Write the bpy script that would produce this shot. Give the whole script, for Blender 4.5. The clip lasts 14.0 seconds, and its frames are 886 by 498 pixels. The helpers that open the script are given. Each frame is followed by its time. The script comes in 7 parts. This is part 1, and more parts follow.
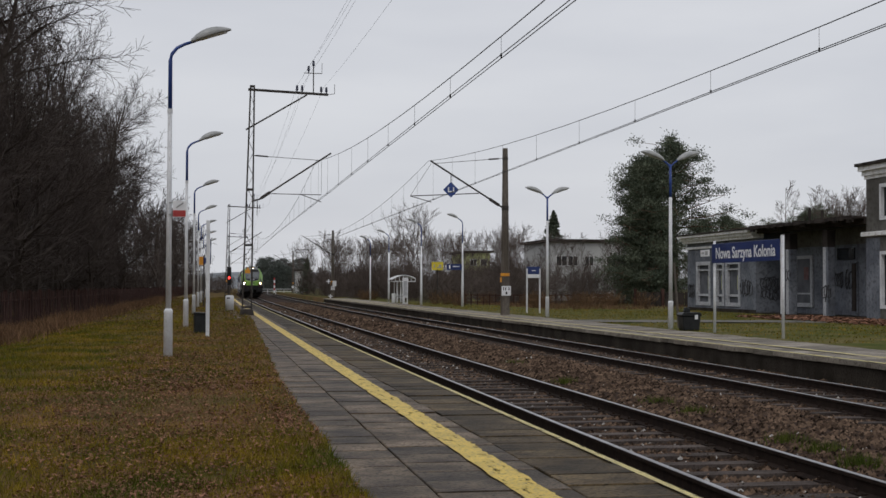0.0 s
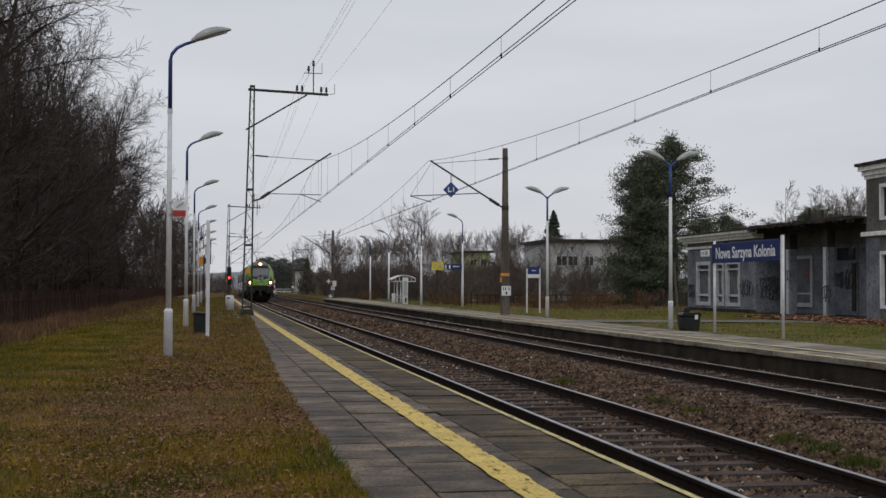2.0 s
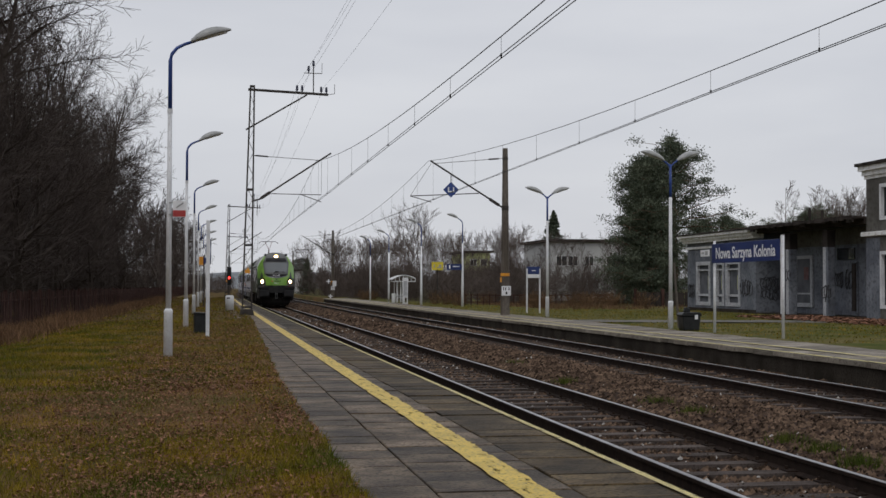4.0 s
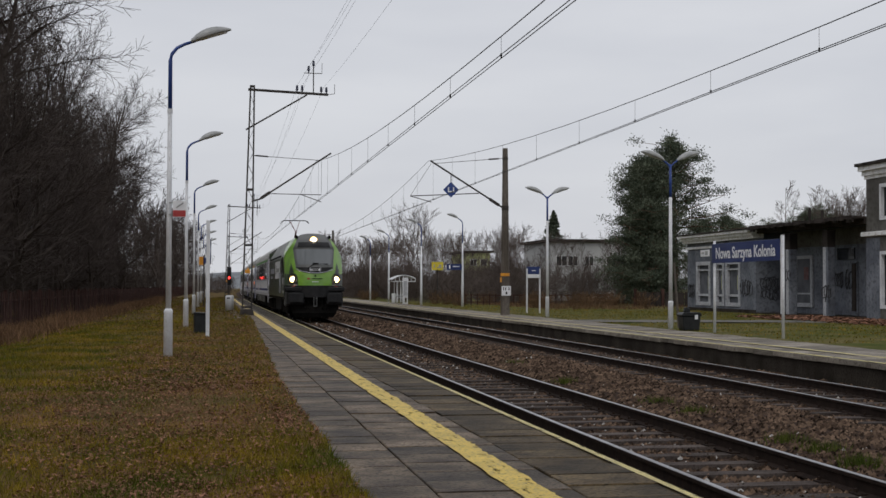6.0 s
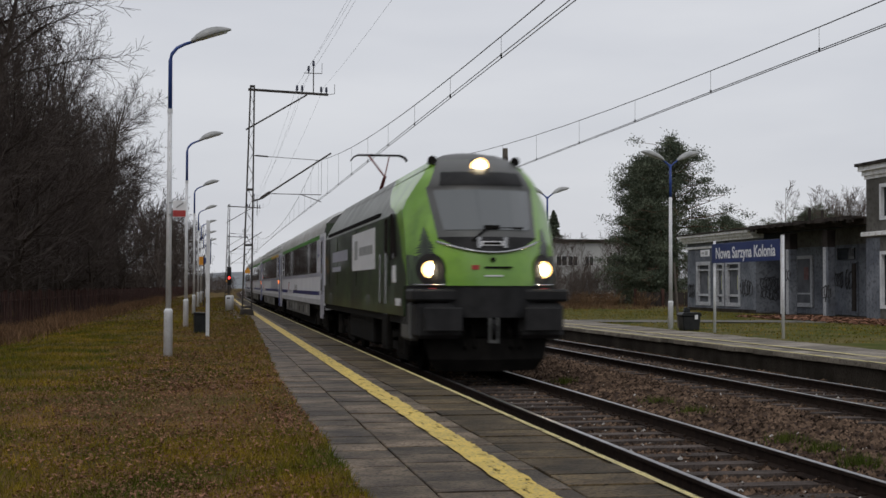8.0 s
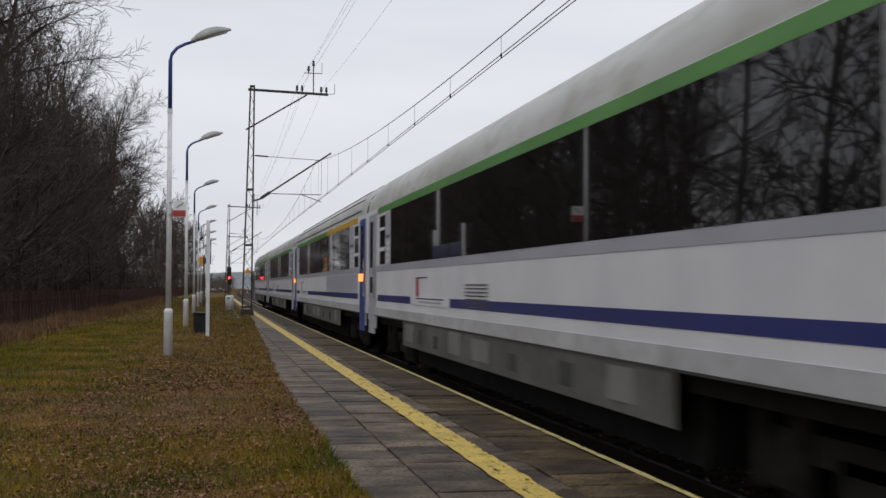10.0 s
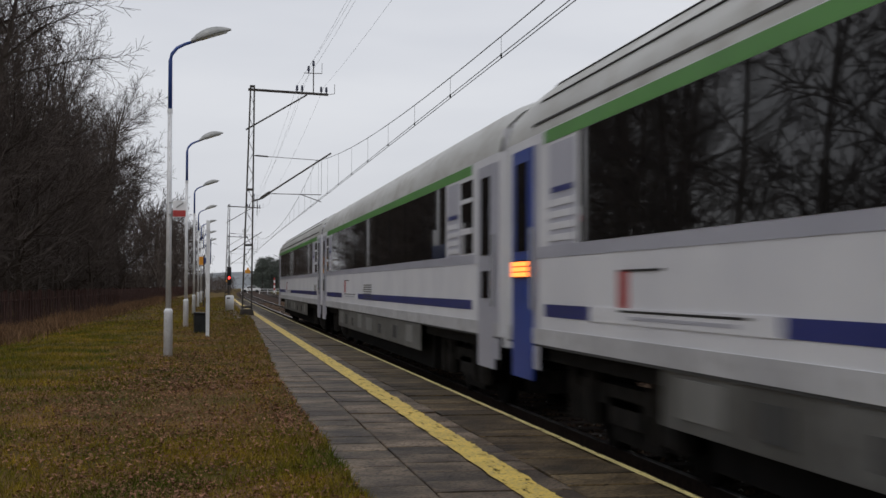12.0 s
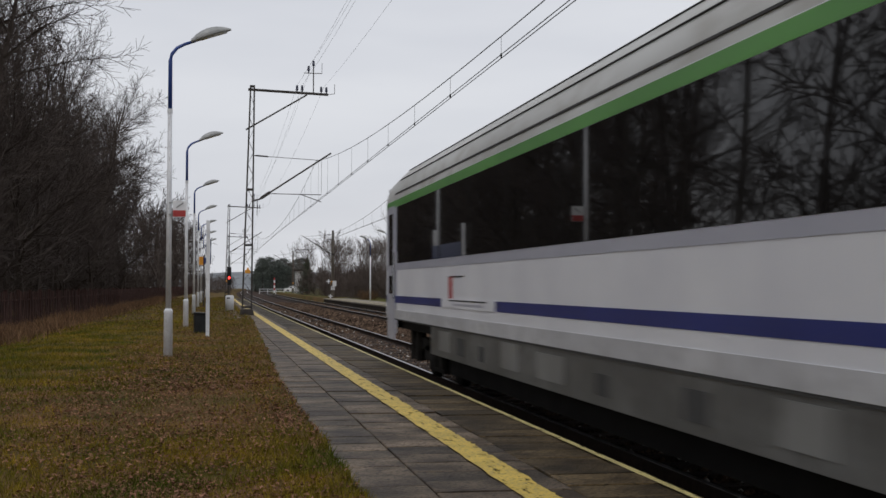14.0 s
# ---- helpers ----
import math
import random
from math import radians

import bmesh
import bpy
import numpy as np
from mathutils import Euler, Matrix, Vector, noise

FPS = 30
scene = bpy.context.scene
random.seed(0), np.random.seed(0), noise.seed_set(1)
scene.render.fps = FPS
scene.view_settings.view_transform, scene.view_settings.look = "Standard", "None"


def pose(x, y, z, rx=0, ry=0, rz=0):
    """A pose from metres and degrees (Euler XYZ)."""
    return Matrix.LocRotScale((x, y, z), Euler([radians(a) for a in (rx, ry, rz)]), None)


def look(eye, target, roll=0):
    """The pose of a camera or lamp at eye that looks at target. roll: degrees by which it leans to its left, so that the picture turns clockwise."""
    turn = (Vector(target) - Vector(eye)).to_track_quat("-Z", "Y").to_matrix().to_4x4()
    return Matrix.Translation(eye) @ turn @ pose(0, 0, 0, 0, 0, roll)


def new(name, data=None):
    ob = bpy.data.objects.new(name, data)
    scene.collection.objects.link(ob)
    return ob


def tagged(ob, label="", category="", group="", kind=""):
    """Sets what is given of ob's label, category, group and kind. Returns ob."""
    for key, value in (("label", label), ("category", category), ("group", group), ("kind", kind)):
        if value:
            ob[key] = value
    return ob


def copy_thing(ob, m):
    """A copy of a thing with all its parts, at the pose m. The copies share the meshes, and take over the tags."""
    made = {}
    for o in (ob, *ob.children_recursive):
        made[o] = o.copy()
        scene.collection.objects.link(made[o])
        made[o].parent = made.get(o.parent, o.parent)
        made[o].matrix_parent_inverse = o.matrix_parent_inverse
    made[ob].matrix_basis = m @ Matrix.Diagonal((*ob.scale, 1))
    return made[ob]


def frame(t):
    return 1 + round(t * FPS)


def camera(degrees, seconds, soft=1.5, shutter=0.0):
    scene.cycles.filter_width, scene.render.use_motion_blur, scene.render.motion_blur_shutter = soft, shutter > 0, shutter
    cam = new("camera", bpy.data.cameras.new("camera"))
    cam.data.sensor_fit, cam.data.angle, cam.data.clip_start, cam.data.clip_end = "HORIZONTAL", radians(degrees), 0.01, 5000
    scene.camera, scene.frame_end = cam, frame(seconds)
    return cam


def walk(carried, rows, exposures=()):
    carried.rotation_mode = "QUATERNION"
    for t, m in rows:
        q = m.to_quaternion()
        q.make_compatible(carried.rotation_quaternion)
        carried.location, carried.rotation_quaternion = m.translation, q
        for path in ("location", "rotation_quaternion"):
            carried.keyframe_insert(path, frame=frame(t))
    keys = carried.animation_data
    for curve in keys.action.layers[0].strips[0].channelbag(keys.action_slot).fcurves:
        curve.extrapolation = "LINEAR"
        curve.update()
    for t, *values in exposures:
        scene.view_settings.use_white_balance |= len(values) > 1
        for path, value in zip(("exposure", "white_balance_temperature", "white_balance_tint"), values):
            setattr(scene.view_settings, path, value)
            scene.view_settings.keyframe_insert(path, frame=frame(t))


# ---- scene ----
cam = camera(37.27, 14.0, soft=1.5, shutter=0.5)
EYE = (0.0, 0.0, 1.655)
AIM = (0.17394 * 100, 0.98476 * 100, 1.655 + 2.8119)
walk(cam, [(0.0, look(EYE, AIM, 0.15)), (14.0, look(EYE, AIM, 0.15))], [(0.0, 0.0), (7.4, 0.0), (8.6, 0.08), (10.3, 0.25), (11.1, 0.24), (11.6, 0.13), (12.4, 0.09), (14.0, 0.09)])

# ---- light: a closed overcast sky ----
world = bpy.data.worlds.new("overcast_sky")
scene.world = world
world.use_nodes = True
wn, wl = world.node_tree.nodes, world.node_tree.links
wn.clear()
w_out = wn.new("ShaderNodeOutputWorld")
w_bg = wn.new("ShaderNodeBackground")
w_bg.inputs["Strength"].default_value = 0.1
w_sky = wn.new("ShaderNodeTexSky")
w_sky.sky_type = "NISHITA"
w_sky.sun_disc = False
w_sky.sun_elevation = radians(38)
w_sky.sun_rotation = radians(205)
w_sky.air_density, w_sky.dust_density, w_sky.ozone_density = 1.0, 3.0, 1.0
w_co = wn.new("ShaderNodeTexCoord")
w_map = wn.new("ShaderNodeMapping")
w_map.inputs["Scale"].default_value = (1.0, 1.0, 4.5)
w_noise = wn.new("ShaderNodeTexNoise")
w_noise.inputs["Scale"].default_value = 2.6
w_noise.inputs["Detail"].default_value = 4.0
w_ramp = wn.new("ShaderNodeValToRGB")
w_ramp.color_ramp.elements[0].position = 0.3
w_ramp.color_ramp.elements[0].color = (5.95, 6.1, 6.6, 1)
w_ramp.color_ramp.elements[1].position = 0.7
w_ramp.color_ramp.elements[1].color = (7.2, 7.3, 7.65, 1)
w_mix = wn.new("ShaderNodeMixRGB")
w_mix.inputs["Fac"].default_value = 0.93
wl.new(w_co.outputs["Generated"], w_map.inputs["Vector"])
wl.new(w_map.outputs["Vector"], w_noise.inputs["Vector"])
wl.new(w_noise.outputs["Fac"], w_ramp.inputs["Fac"])
wl.new(w_sky.outputs["Color"], w_mix.inputs["Color1"])
wl.new(w_ramp.outputs["Color"], w_mix.inputs["Color2"])
wl.new(w_mix.outputs["Color"], w_bg.inputs["Color"])
wl.new(w_bg.outputs["Background"], w_out.inputs["Surface"])
sun = new("sun", bpy.data.lights.new("sun", "SUN"))
sun.data.energy = 0.5
sun.data.angle = radians(25)
sun.data.color = (1.0, 0.97, 0.92)
sun.matrix_world = look((0, 0, 50), (0 + 20, 35, 0))


# ---- materials ----
def mat(name, c1, c2=None, c3=None, scale=6.0, fine=60.0, rough=0.7, metal=0.0, bump=0.0, coat=0.0, stretch=(1, 1, 1), vary=0.0, island=0.0, spec=0.5, emit=None, power=0.0, fine_mix=0.35):
    """A surface with a broad and a fine grain: c1 to c2 broadly, c3 in fine specks."""
    m = bpy.data.materials.new(name)
    m.use_nodes = True
    n, l = m.node_tree.nodes, m.node_tree.links
    b = n["Principled BSDF"]
    b.inputs["Roughness"].default_value = rough
    b.inputs["Metallic"].default_value = metal
    b.inputs["Coat Weight"].default_value = coat
    b.inputs["Specular IOR Level"].default_value = spec
    if emit:
        b.inputs["Emission Color"].default_value = (*emit, 1)
        b.inputs["Emission Strength"].default_value = power
    if c2 is None:
        b.inputs["Base Color"].default_value = (*c1, 1)
        return m
    co = n.new("ShaderNodeTexCoord")
    mp = n.new("ShaderNodeMapping")
    mp.inputs["Scale"].default_value = stretch
    l.new(co.outputs["Object"], mp.inputs["Vector"])
    vec = mp.outputs["Vector"]
    if vary:
        info = n.new("ShaderNodeObjectInfo")
        add = n.new("ShaderNodeVectorMath")
        sc = n.new("ShaderNodeMath")
        sc.operation = "MULTIPLY"
        sc.inputs[1].default_value = 37.0
        l.new(info.outputs["Random"], sc.inputs[0])
        l.new(mp.outputs["Vector"], add.inputs[0])
        l.new(sc.outputs[0], add.inputs[1])
        vec = add.outputs[0]
    big = n.new("ShaderNodeTexNoise")
    big.inputs["Scale"].default_value = scale
    big.inputs["Detail"].default_value = 5.0
    l.new(vec, big.inputs["Vector"])
    ramp = n.new("ShaderNodeValToRGB")
    ramp.color_ramp.elements[0].position, ramp.color_ramp.elements[0].color = 0.36, (*c1, 1)
    ramp.color_ramp.elements[1].position, ramp.color_ramp.elements[1].color = 0.64, (*c2, 1)
    l.new(big.outputs["Fac"], ramp.inputs["Fac"])
    colour = ramp.outputs["Color"]
    small = n.new("ShaderNodeTexNoise")
    small.inputs["Scale"].default_value = fine
    small.inputs["Detail"].default_value = 3.0
    l.new(vec, small.inputs["Vector"])
    if c3:
        r2 = n.new("ShaderNodeValToRGB")
        r2.color_ramp.elements[0].position, r2.color_ramp.elements[0].color = 0.48, (0, 0, 0, 1)
        r2.color_ramp.elements[1].position, r2.color_ramp.elements[1].color = 0.68, (fine_mix * 2, fine_mix * 2, fine_mix * 2, 1)
        l.new(small.outputs["Fac"], r2.inputs["Fac"])
        mx = n.new("ShaderNodeMixRGB")
        mx.inputs["Color2"].default_value = (*c3, 1)
        l.new(r2.outputs["Color"], mx.inputs["Fac"])
        l.new(colour, mx.inputs["Color1"])
        colour = mx.outputs["Color"]
    if vary or island:
        hsv = n.new("ShaderNodeHueSaturation")
        mr = n.new("ShaderNodeMapRange")
        k = vary or island
        mr.inputs["To Min"].default_value, mr.inputs["To Max"].default_value = 1 - k, 1 + k
        if vary:
            l.new(info.outputs["Random"], mr.inputs["Value"])
        else:
            geo = n.new("ShaderNodeNewGeometry")
            l.new(geo.outputs["Random Per Island"], mr.inputs["Value"])
        l.new(mr.outputs["Result"], hsv.inputs["Value"])
        l.new(colour, hsv.inputs["Color"])
        colour = hsv.outputs["Color"]
    l.new(colour, b.inputs["Base Color"])
    if bump:
        bp = n.new("ShaderNodeBump")
        bp.inputs["Strength"].default_value = bump
        bp.inputs["Distance"].default_value = 0.02
        l.new(small.outputs["Fac"], bp.inputs["Height"])
        l.new(bp.outputs["Normal"], b.inputs["Normal"])
    return m


M_GRASS = mat("grass_ground", (0.050, 0.056, 0.009), (0.176, 0.100, 0.047), (0.038, 0.028, 0.011), 0.7, 16, 0.95, bump=0.7, spec=0.06)
M_PATH = mat("path_asphalt", (0.13, 0.125, 0.11), (0.20, 0.19, 0.17), (0.09, 0.085, 0.07), 1.2, 14, 0.9, spec=0.1)
M_FRAME = mat("window_frame_paint", (0.42, 0.43, 0.46), (0.53, 0.54, 0.57), (0.20, 0.20, 0.21), 1.5, 12, 0.8, spec=0.1)
M_LAWN = mat("lawn", (0.060, 0.078, 0.012), (0.150, 0.120, 0.045), (0.045, 0.042, 0.016), 0.8, 9, 0.95, bump=0.6, spec=0.06)
M_BLADE = mat("grass_blade", (0.062, 0.080, 0.008), (0.240, 0.162, 0.018), None, 0.9, 9, 0.8, island=0.45, spec=0.08)
M_TUFT = mat("green_tuft", (0.040, 0.060, 0.009), (0.082, 0.096, 0.016), None, 3, 20, 0.8, island=0.4, spec=0.08)
M_DRY = mat("dry_grass", (0.108, 0.064, 0.038), (0.185, 0.118, 0.064), None, 0.8, 9, 0.9, island=0.4, spec=0.08)
M_WEED = mat("rust_weed", (0.108, 0.062, 0.036), (0.195, 0.118, 0.064), None, 1.2, 9, 0.9, island=0.45, spec=0.08)
M_LEAF = mat("fallen_leaf", (0.165, 0.080, 0.050), (0.270, 0.142, 0.092), None, 2.0, 20, 0.75, island=0.5, spec=0.08)
M_BALLAST = mat("ballast_bed", (0.025, 0.017, 0.013), (0.054, 0.036, 0.028), (0.105, 0.070, 0.054), 1.2, 16, 0.95, bump=1.0, spec=0.05)
M_STONE = mat("ballast_stone", (0.056, 0.037, 0.026), (0.128, 0.087, 0.061), None, 2.0, 30, 0.9, island=0.9, spec=0.05)
M_PALE_STONE = mat("pale_stone", (0.3, 0.29, 0.27), (0.42, 0.4, 0.38), None, 9, 30, 0.9, island=0.2)
M_RAIL = mat("rail_rust", (0.020, 0.014, 0.012), (0.035, 0.024, 0.019), None, 9, 50, 0.75, bump=0.2, spec=0.08)
M_RAILTOP = mat("rail_running_surface", (0.24, 0.235, 0.245), (0.40, 0.395, 0.41), (0.10, 0.08, 0.07), 3, 50, 0.30, 0.9)
M_SLEEPER = mat("sleeper", (0.055, 0.044, 0.039), (0.105, 0.086, 0.077), (0.028, 0.021, 0.018), 3, 40, 0.85, bump=0.4, vary=0.25, spec=0.10)
M_SLAB = mat("platform_slab", (0.034, 0.022, 0.012), (0.162, 0.121, 0.083), (0.018, 0.012, 0.006), 2.6, 30, 0.56, bump=0.8, vary=0.5, spec=0.15, fine_mix=0.5)
M_SLAB_EDGE = mat("edge_slab", (0.030, 0.020, 0.009), (0.118, 0.084, 0.044), (0.014, 0.010, 0.004), 2.4, 30, 0.60, bump=0.8, vary=0.45, spec=0.10, fine_mix=0.5)
# slabs of the far platform, paler than the near ones
M_SLAB_FAR = mat("pale_slab", (0.155, 0.134, 0.108), (0.30, 0.268, 0.226), (0.08, 0.066, 0.052), 1.6, 20, 0.70, bump=0.4, vary=0.25, spec=0.12)
M_JOINT = mat("joint_soil", (0.02, 0.018, 0.014), (0.035, 0.034, 0.02), None, 5, 40, 0.95, spec=0.08)
M_CONC = mat("platform_wall", (0.030, 0.025, 0.020), (0.064, 0.054, 0.044), (0.016, 0.013, 0.010), 1.4, 22, 0.9, bump=0.4, spec=0.06)
M_MAST = mat("mast_concrete", (0.10, 0.085, 0.07), (0.17, 0.15, 0.13), (0.06, 0.05, 0.045), 2.0, 26, 0.9, bump=0.3, stretch=(1, 1, 0.2), spec=0.08)
M_WHITE = mat("white_paint", (0.60, 0.61, 0.64), (0.75, 0.76, 0.78), (0.45, 0.43, 0.40), 2.2, 30, 0.5, fine_mix=0.2)
M_WHITE_SIGN = mat("white_sign", (0.72, 0.73, 0.75), (0.8, 0.8, 0.82), None, 3, 30, 0.4)
M_BLUE = mat("blue_paint", (0.016, 0.045, 0.20), (0.025, 0.065, 0.27), None, 4, 30, 0.45)
M_SIGNBLUE = mat("sign_blue", (0.008, 0.022, 0.115), (0.012, 0.032, 0.15), None, 1.5, 20, 0.35)
M_GREY = mat("lamp_grey", (0.27, 0.28, 0.28), (0.38, 0.385, 0.38), None, 6, 40, 0.45)
M_LAMPGLASS = mat("lamp_glass", (0.55, 0.56, 0.55), (0.65, 0.66, 0.64), None, 8, 30, 0.25)
M_STEEL = mat("mast_steel", (0.028, 0.024, 0.022), (0.055, 0.046, 0.04), None, 4, 40, 0.7, 0.2)
M_BLACK = mat("black_plastic", (0.008, 0.009, 0.010), (0.016, 0.017, 0.018), None, 5, 40, 0.4, spec=0.3)
M_WIRE = mat("wire", (0.04, 0.042, 0.045), None, rough=0.6)
M_INSUL = mat("insulator", (0.02, 0.025, 0.06), None, rough=0.3)
M_RED = mat("red_paint", (0.36, 0.035, 0.035), (0.44, 0.05, 0.045), None, 4, 20, 0.5)
M_YELLOW = mat("yellow_sign", (0.62, 0.50, 0.03), (0.72, 0.58, 0.05), None, 4, 20, 0.5)
M_ORANGE = mat("orange_sign", (0.65, 0.26, 0.02), (0.72, 0.33, 0.03), None, 4, 20, 0.5)
M_REDLAMP = mat("red_signal", (0.5, 0.02, 0.02), emit=(1.0, 0.05, 0.04), power=3.0)
M_BARK = mat("bark", (0.044, 0.035, 0.030), (0.088, 0.073, 0.063), None, 3, 20, 0.95, bump=0.4, stretch=(1, 1, 0.3), spec=0.08)
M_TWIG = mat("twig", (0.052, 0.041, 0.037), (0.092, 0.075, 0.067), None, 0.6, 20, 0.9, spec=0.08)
# twigs of the distant trees, with haze put into the colour as grey
M_TWIG_FAR = mat("hazed_twig", (0.086, 0.069, 0.061), (0.138, 0.112, 0.100), None, 0.4, 20, 0.9, spec=0.08)
# conifers past the crossing: needle green paled to grey to imitate haze
M_WOOD = mat("hazed_conifer", (0.092, 0.106, 0.094), (0.14, 0.156, 0.14), None, 0.5, 12, 0.9, island=0.3, spec=0.05)
# needle green, lightened and greyed to include some haze
M_NEEDLE = mat("hazed_needles", (0.066, 0.082, 0.058), (0.128, 0.145, 0.100), None, 0.9, 12, 0.85, island=0.35, spec=0.08)
M_FENCE = mat("dark_fence", (0.034, 0.018, 0.015), (0.066, 0.036, 0.030), None, 2, 20, 0.9, vary=0.35, spec=0.08)
M_PLASTER = mat("grey_plaster", (0.120, 0.130, 0.155), (0.215, 0.230, 0.260), (0.075, 0.078, 0.086), 0.9, 7, 0.9, bump=0.2, spec=0.08)
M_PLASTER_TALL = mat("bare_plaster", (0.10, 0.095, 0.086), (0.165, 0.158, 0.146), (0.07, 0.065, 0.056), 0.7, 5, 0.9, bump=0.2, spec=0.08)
M_CORNICE = mat("white_cornice", (0.70, 0.70, 0.70), (0.82, 0.82, 0.81), (0.30, 0.24, 0.18), 0.9, 4, 0.8, fine_mix=0.2)
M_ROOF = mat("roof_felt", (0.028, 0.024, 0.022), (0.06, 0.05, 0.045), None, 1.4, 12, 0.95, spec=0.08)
M_BOARD = mat("window_board", (0.10, 0.105, 0.12), (0.15, 0.155, 0.17), None, 1.5, 12, 0.85, spec=0.08)
M_DARKGLASS = mat("dark_glass", (0.02, 0.023, 0.027), rough=0.08)
M_GRAFFITI = mat("spray_paint", (0.02, 0.021, 0.026), (0.05, 0.05, 0.058), None, 6, 20, 0.6)


# ---- mesh helpers ----
class Shape:
    """Vertices and faces gathered piece by piece."""

    def __init__(self):
        self.v, self.f = [], []

    def add(self, verts, faces):
        k = len(self.v)
        self.v.extend(verts)
        self.f.extend([tuple(i + k for i in q) for q in faces])
        return self

    def box(self, x0, x1, y0, y1, z0, z1):
        return self.add([(x0, y0, z0), (x1, y0, z0), (x1, y1, z0), (x0, y1, z0), (x0, y0, z1), (x1, y0, z1), (x1, y1, z1), (x0, y1, z1)],
                        [(0, 3, 2, 1), (4, 5, 6, 7), (0, 1, 5, 4), (1, 2, 6, 5), (2, 3, 7, 6), (3, 0, 4, 7)])

    def tube(self, points, radii, n=6, caps=True):
        """A round bar through the points."""
        rings = []
        for i, p in enumerate(points):
            p = Vector(p)
            d = (Vector(points[min(i + 1, len(points) - 1)]) - Vector(points[max(i - 1, 0)])).normalized()
            a = d.cross(Vector((0, 0, 1)) if abs(d.z) < 0.9 else Vector((0, 1, 0))).normalized()
            b = a.cross(d)
            r = radii[i] if isinstance(radii, (list, tuple)) else radii
            rings.append([tuple(p + (a * math.cos(2 * math.pi * j / n) + b * math.sin(2 * math.pi * j / n)) * r) for j in range(n)])
        verts = [v for ring in rings for v in ring]
        faces = [(i * n + j, i * n + (j + 1) % n, (i + 1) * n + (j + 1) % n, (i + 1) * n + j) for i in range(len(points) - 1) for j in range(n)]
        if caps:
            faces += [tuple(range(n - 1, -1, -1)), tuple((len(points) - 1) * n + j for j in range(n))]
        return self.add(verts, faces)

    def bar(self, p, q, w, h=None):
        """A square bar from p to q."""
        p, q = Vector(p), Vector(q)
        h = h or w
        d = (q - p).normalized()
        a = d.cross(Vector((0, 0, 1)) if abs(d.z) < 0.95 else Vector((0, 1, 0))).normalized()
        b = a.cross(d)
        vs = [tuple(e + a * s * w / 2 + b * t * h / 2) for e in (p, q) for s, t in ((-1, -1), (1, -1), (1, 1), (-1, 1))]
        return self.add(vs, [(0, 1, 2, 3), (7, 6, 5, 4), (0, 4, 5, 1), (1, 5, 6, 2), (2, 6, 7, 3), (3, 7, 4, 0)])

    def extrude(self, outline, ys, shift=None, cap=True):
        """An outline in x, z drawn along y; shift(y) moves it sideways."""
        n = len(outline)
        vs = [(x + (shift(y) if shift else 0), y, z) for y in ys for x, z in outline]
        fs = [(i * n + j, i * n + (j + 1) % n, (i + 1) * n + (j + 1) % n, (i + 1) * n + j) for i in range(len(ys) - 1) for j in range(n)]
        if cap:
            fs += [tuple(range(n)), tuple((len(ys) - 1) * n + j for j in reversed(range(n)))]
        return self.add(vs, fs)

    def grid(self, rows):
        """A sheet through rows of points."""
        n = len(rows[0])
        return self.add([tuple(p) for r in rows for p in r],
                        [(i * n + j, i * n + j + 1, (i + 1) * n + j + 1, (i + 1) * n + j) for i in range(len(rows) - 1) for j in range(n - 1)])

    def mesh(self, name, material, bevel=0.0, smooth=False, solid=0.0):
        me = bpy.data.meshes.new(name)
        me.from_pydata(self.v, [], self.f)
        me.update()
        if bevel or solid:
            bm = bmesh.new()
            bm.from_mesh(me)
            bmesh.ops.recalc_face_normals(bm, faces=bm.faces)
            if solid:
                bmesh.ops.solidify(bm, geom=bm.faces[:], thickness=solid)
            if bevel:
                bmesh.ops.bevel(bm, geom=bm.edges[:], offset=bevel, segments=1, affect="EDGES")
            bm.to_mesh(me)
            bm.free()
        if smooth:
            me.polygons.foreach_set("use_smooth", [True] * len(me.polygons))
        me.materials.append(material)
        return me


def part(name, shape, material, parent, label="", bevel=0.0, smooth=False, solid=0.0):
    ob = new(name, shape if isinstance(shape, bpy.types.Mesh) else shape.mesh(name, material, bevel, smooth, solid))
    ob.parent = parent
    return tagged(ob, label)


def thing(name, label, category, group="", at=(0, 0, 0), turn=0, kind=""):
    ob = new(name)
    ob.empty_display_size = 0.2
    ob.matrix_basis = pose(*at, 0, 0, turn)
    return tagged(ob, label, category, group, kind)


def solo(name, shape, material, label="", category="", kind="", group="", bevel=0.0, smooth=False):
    return tagged(new(name, shape.mesh(name, material, bevel, smooth)), label, category, group, kind)


# ---- plan: the line of the tracks ----
T1, T2 = 4.90, 9.82           # track centres
PLAT, PLAT2 = 0.275, 0.30     # platform heights over the rails
EDGE1, EDGE2 = 3.16, 11.62    # platform edges


def curve(y):
    """How far the line swings to the side beyond the station."""
    return 5e-5 * max(0.0, y - 75.0) ** 2 if y < 475 else 8.0 + 0.04 * (y - 475)


YS = [-60, -20, 0, 10, 20, 30, 40, 50, 60, 75, 90, 105, 120, 140, 160, 180, 200, 230, 260, 300, 340, 400, 475, 600]


# ---- ground: one sheet to the horizon ----
def ground_height(x, y):
    x = x - curve(y)
    if 3.05 < x < 11.7:
        return -0.42
    if x <= 3.05:
        z = 0.245 if x > -3.5 else 0.245 - 0.36 * min(1, (-3.5 - x) / 4.0)
    else:
        z = 0.26
    rough = 0.035 * noise.noise((x * 0.8, y * 0.5, 0)) + 0.02 * noise.noise((x * 2.5, y * 2.2, 4))
    return z + (rough if x < 1.0 or x > 14.0 else -0.03)


